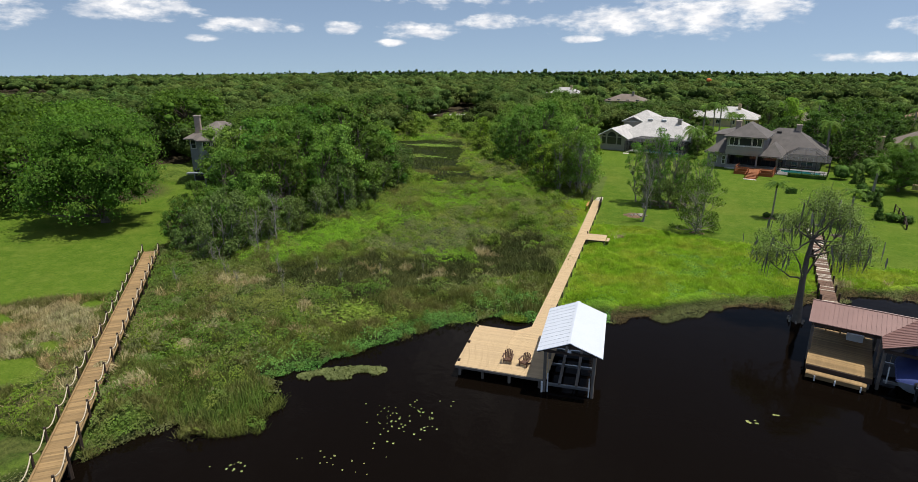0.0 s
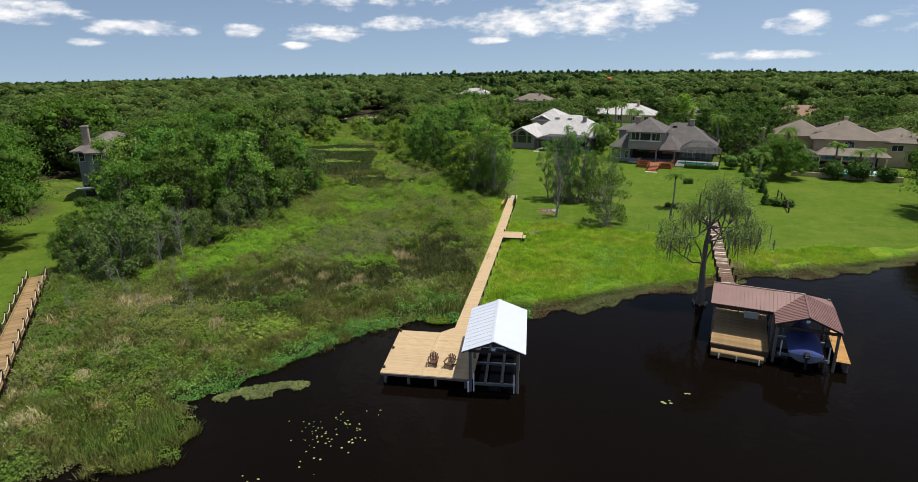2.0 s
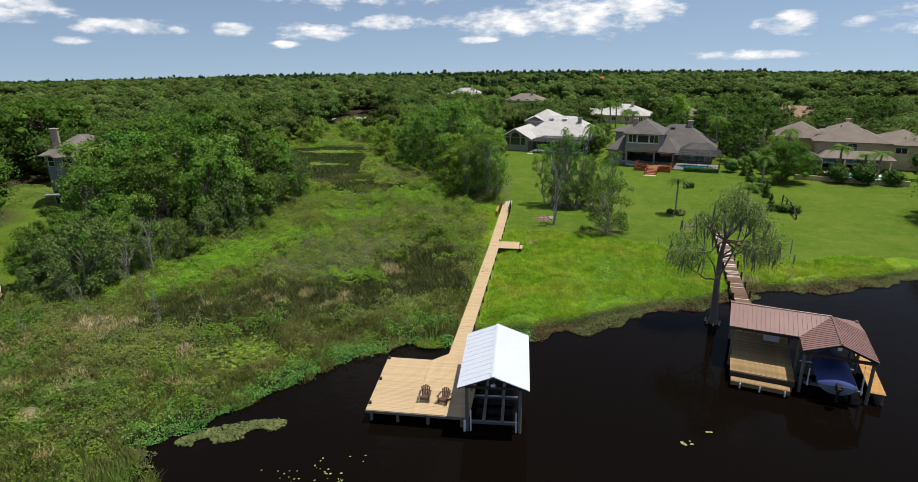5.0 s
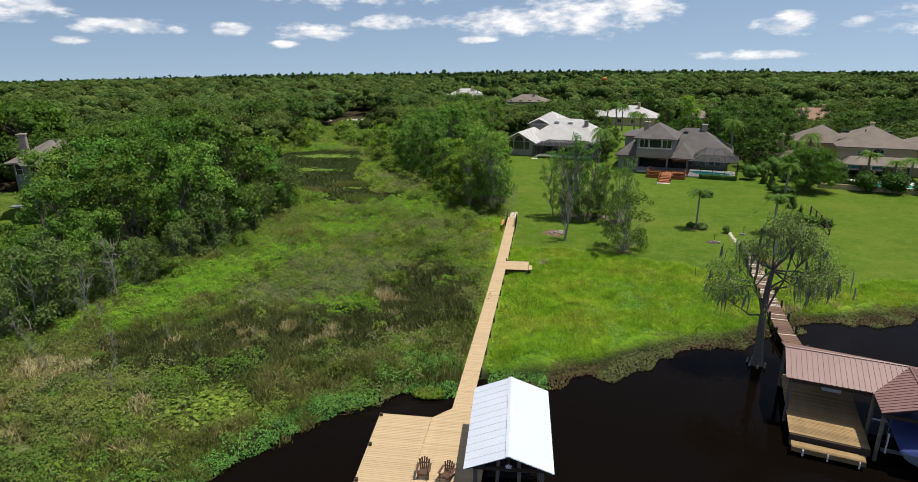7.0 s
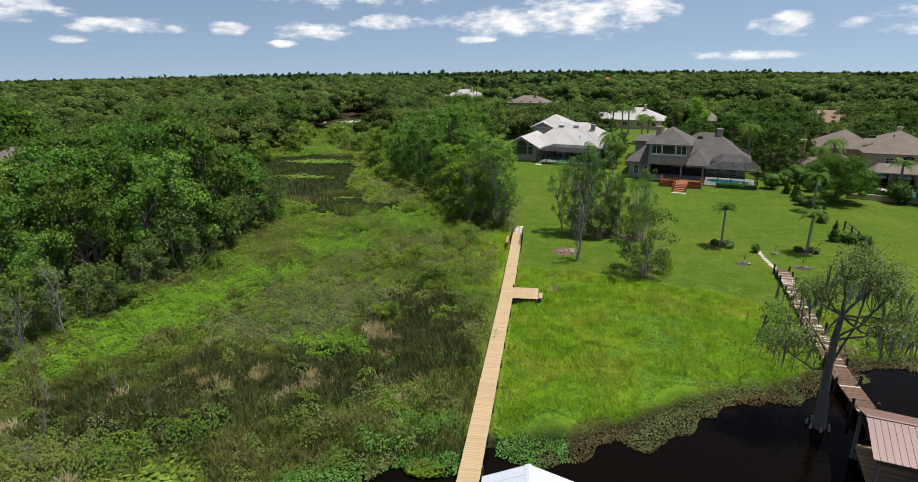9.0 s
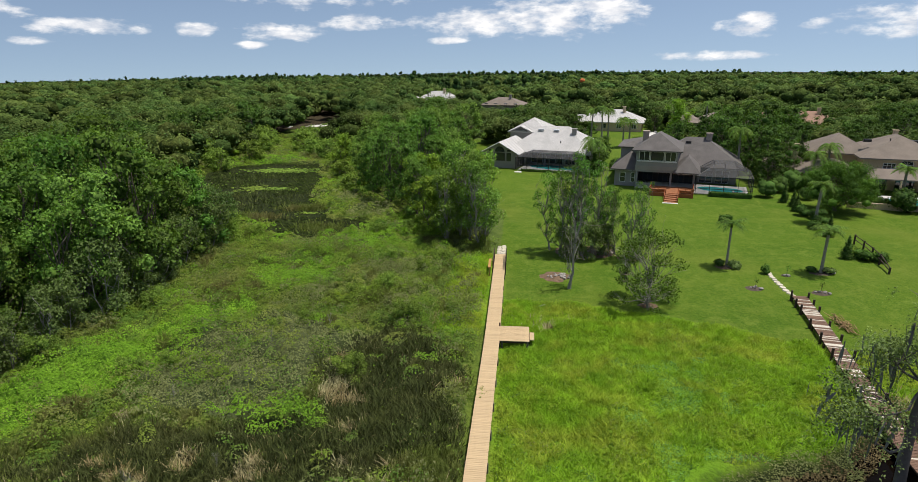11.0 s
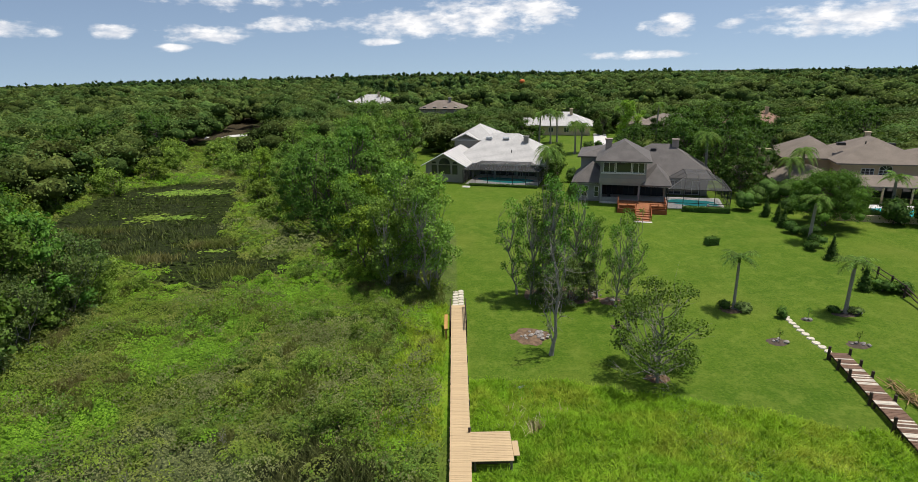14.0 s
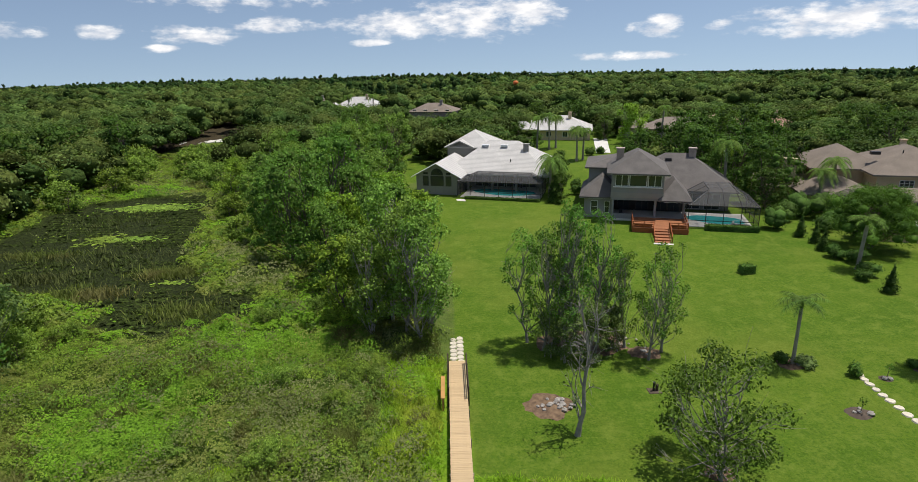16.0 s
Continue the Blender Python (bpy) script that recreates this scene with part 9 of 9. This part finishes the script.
def build_woods():
    rng = np.random.default_rng(99)
    x, y = cell_points(rng, -260, 190, 60, 330, 8.6)
    west = np.interp(y, [60, 75, 100, 125, 160, 180, 330], [-128, -112, -70, -76, -74, -76, -76])
    east = np.interp(y, [60, 112, 135, 150, 165, 200, 330], [78, 78, 66, 60, 40, 14, -30])
    keep = (x < west) | ((x > east) & (y > 110)) | (y > 178)
    corridor = (np.abs(x + 66 + (y - 190) * 0.25) < 9 - (y - 175) * 0.05) & (y < 250)
    keep &= ~corridor
    keep &= ~((np.abs(x + 77) < 15) & (y > 66) & (y < 101))
    keep &= ~((x > -90) & (x < -62) & (y < 86))
    keep &= ~((x > -20) & (x < 112) & (y > 176) & (y < 242) & (rng.random(len(x)) < 0.3))
    for cx, cy, r in CLEAR:
        keep &= np.hypot(x - cx, y - cy) > r * 0.8
    x, y = x[keep], y[keep]
    h = np.clip(8.3 + 3.6 * vnoise(x, y, 30, 3) + rng.normal(size=len(x)) * 1.1, 5, 14)
    h = np.where((x > -25) & (x < 120) & (y < 250), np.minimum(h, 7.8), h)
    w = rng.uniform(9.5, 16.0, len(x))
    # only low growth stands between each house and the lake
    for cx, cy, r in CLEAR:
        low = (np.abs(x + 7 - (cx + 7) * (y - 53) / (cy - 53)) < r * 0.6) & (y < cy) & (y > cy - 48)
        h, w = np.where(low, np.minimum(h, 4.6), h), np.where(low, np.minimum(w, 7.0), w)
    third = rng.random(len(x))
    for lo, hi, mat, lab in ((0, 0.62, "forest", "dense green oak woodland"), (0.62, 1.0, "forest_light", "fresh green woodland trees")):
        k = (third >= lo) & (third < hi)
        near = (y < 235) & (x > -125) & (x < 120)
        woods("woodland", rng, x[k & near], y[k & near], h[k & near], w[k & near], 760, 0.54, L[mat], lab, n_lobes=11, core=0.76)
        woods("woodland", rng, x[k & ~near], y[k & ~near], h[k & ~near], w[k & ~near], 170, 0.95, L[mat], lab, n_lobes=8)
    x, y = cell_points(rng, -900, 620, 330, 600, 12.0)
    k = np.where(x < 0, -x < 150 + y * 1.25, x < 130 + y * 0.85)
    x, y = x[k], y[k]
    pine = (vnoise(x, y, 70, 8) + 0.25 * (y - 330) / 300 > 0.66)
    h = 9.5 + 3 * vnoise(x, y, 40, 4) + rng.normal(size=len(x)) * 0.9 + pine * 1.4
    woods("woodland", rng, x[~pine], y[~pine], h[~pine], rng.uniform(11, 18, (~pine).sum()), 70, 1.4, L["forest"], "distant oak woodland", n_lobes=6)
    woods("pine_wood", rng, x[pine], y[pine], h[pine] + 1.0, rng.uniform(5, 8, pine.sum()), 50, 1.1, L["pine"], "distant dark pine wood", True, 3)
    # the ridge of pines along the horizon
    x, y = cell_points(rng, -1100, 800, 600, 720, 9.0)
    k = np.where(x < 0, -x < 150 + y * 1.3, x < 130 + y * 0.9)
    x, y = x[k], y[k]
    tall = smooth(-520, -330, x)
    h = 10.0 + 3 * vnoise(x, y, 60, 6) + rng.normal(size=len(x)) * 1.3 + 2.4 * tall * (1 - smooth(60, 330, x))
    woods("far_wood", rng, x, y, h, rng.uniform(5, 10, len(x)), 26, 1.6, L["pine"], "far dark pines on the horizon", True, 3)


build_woods()
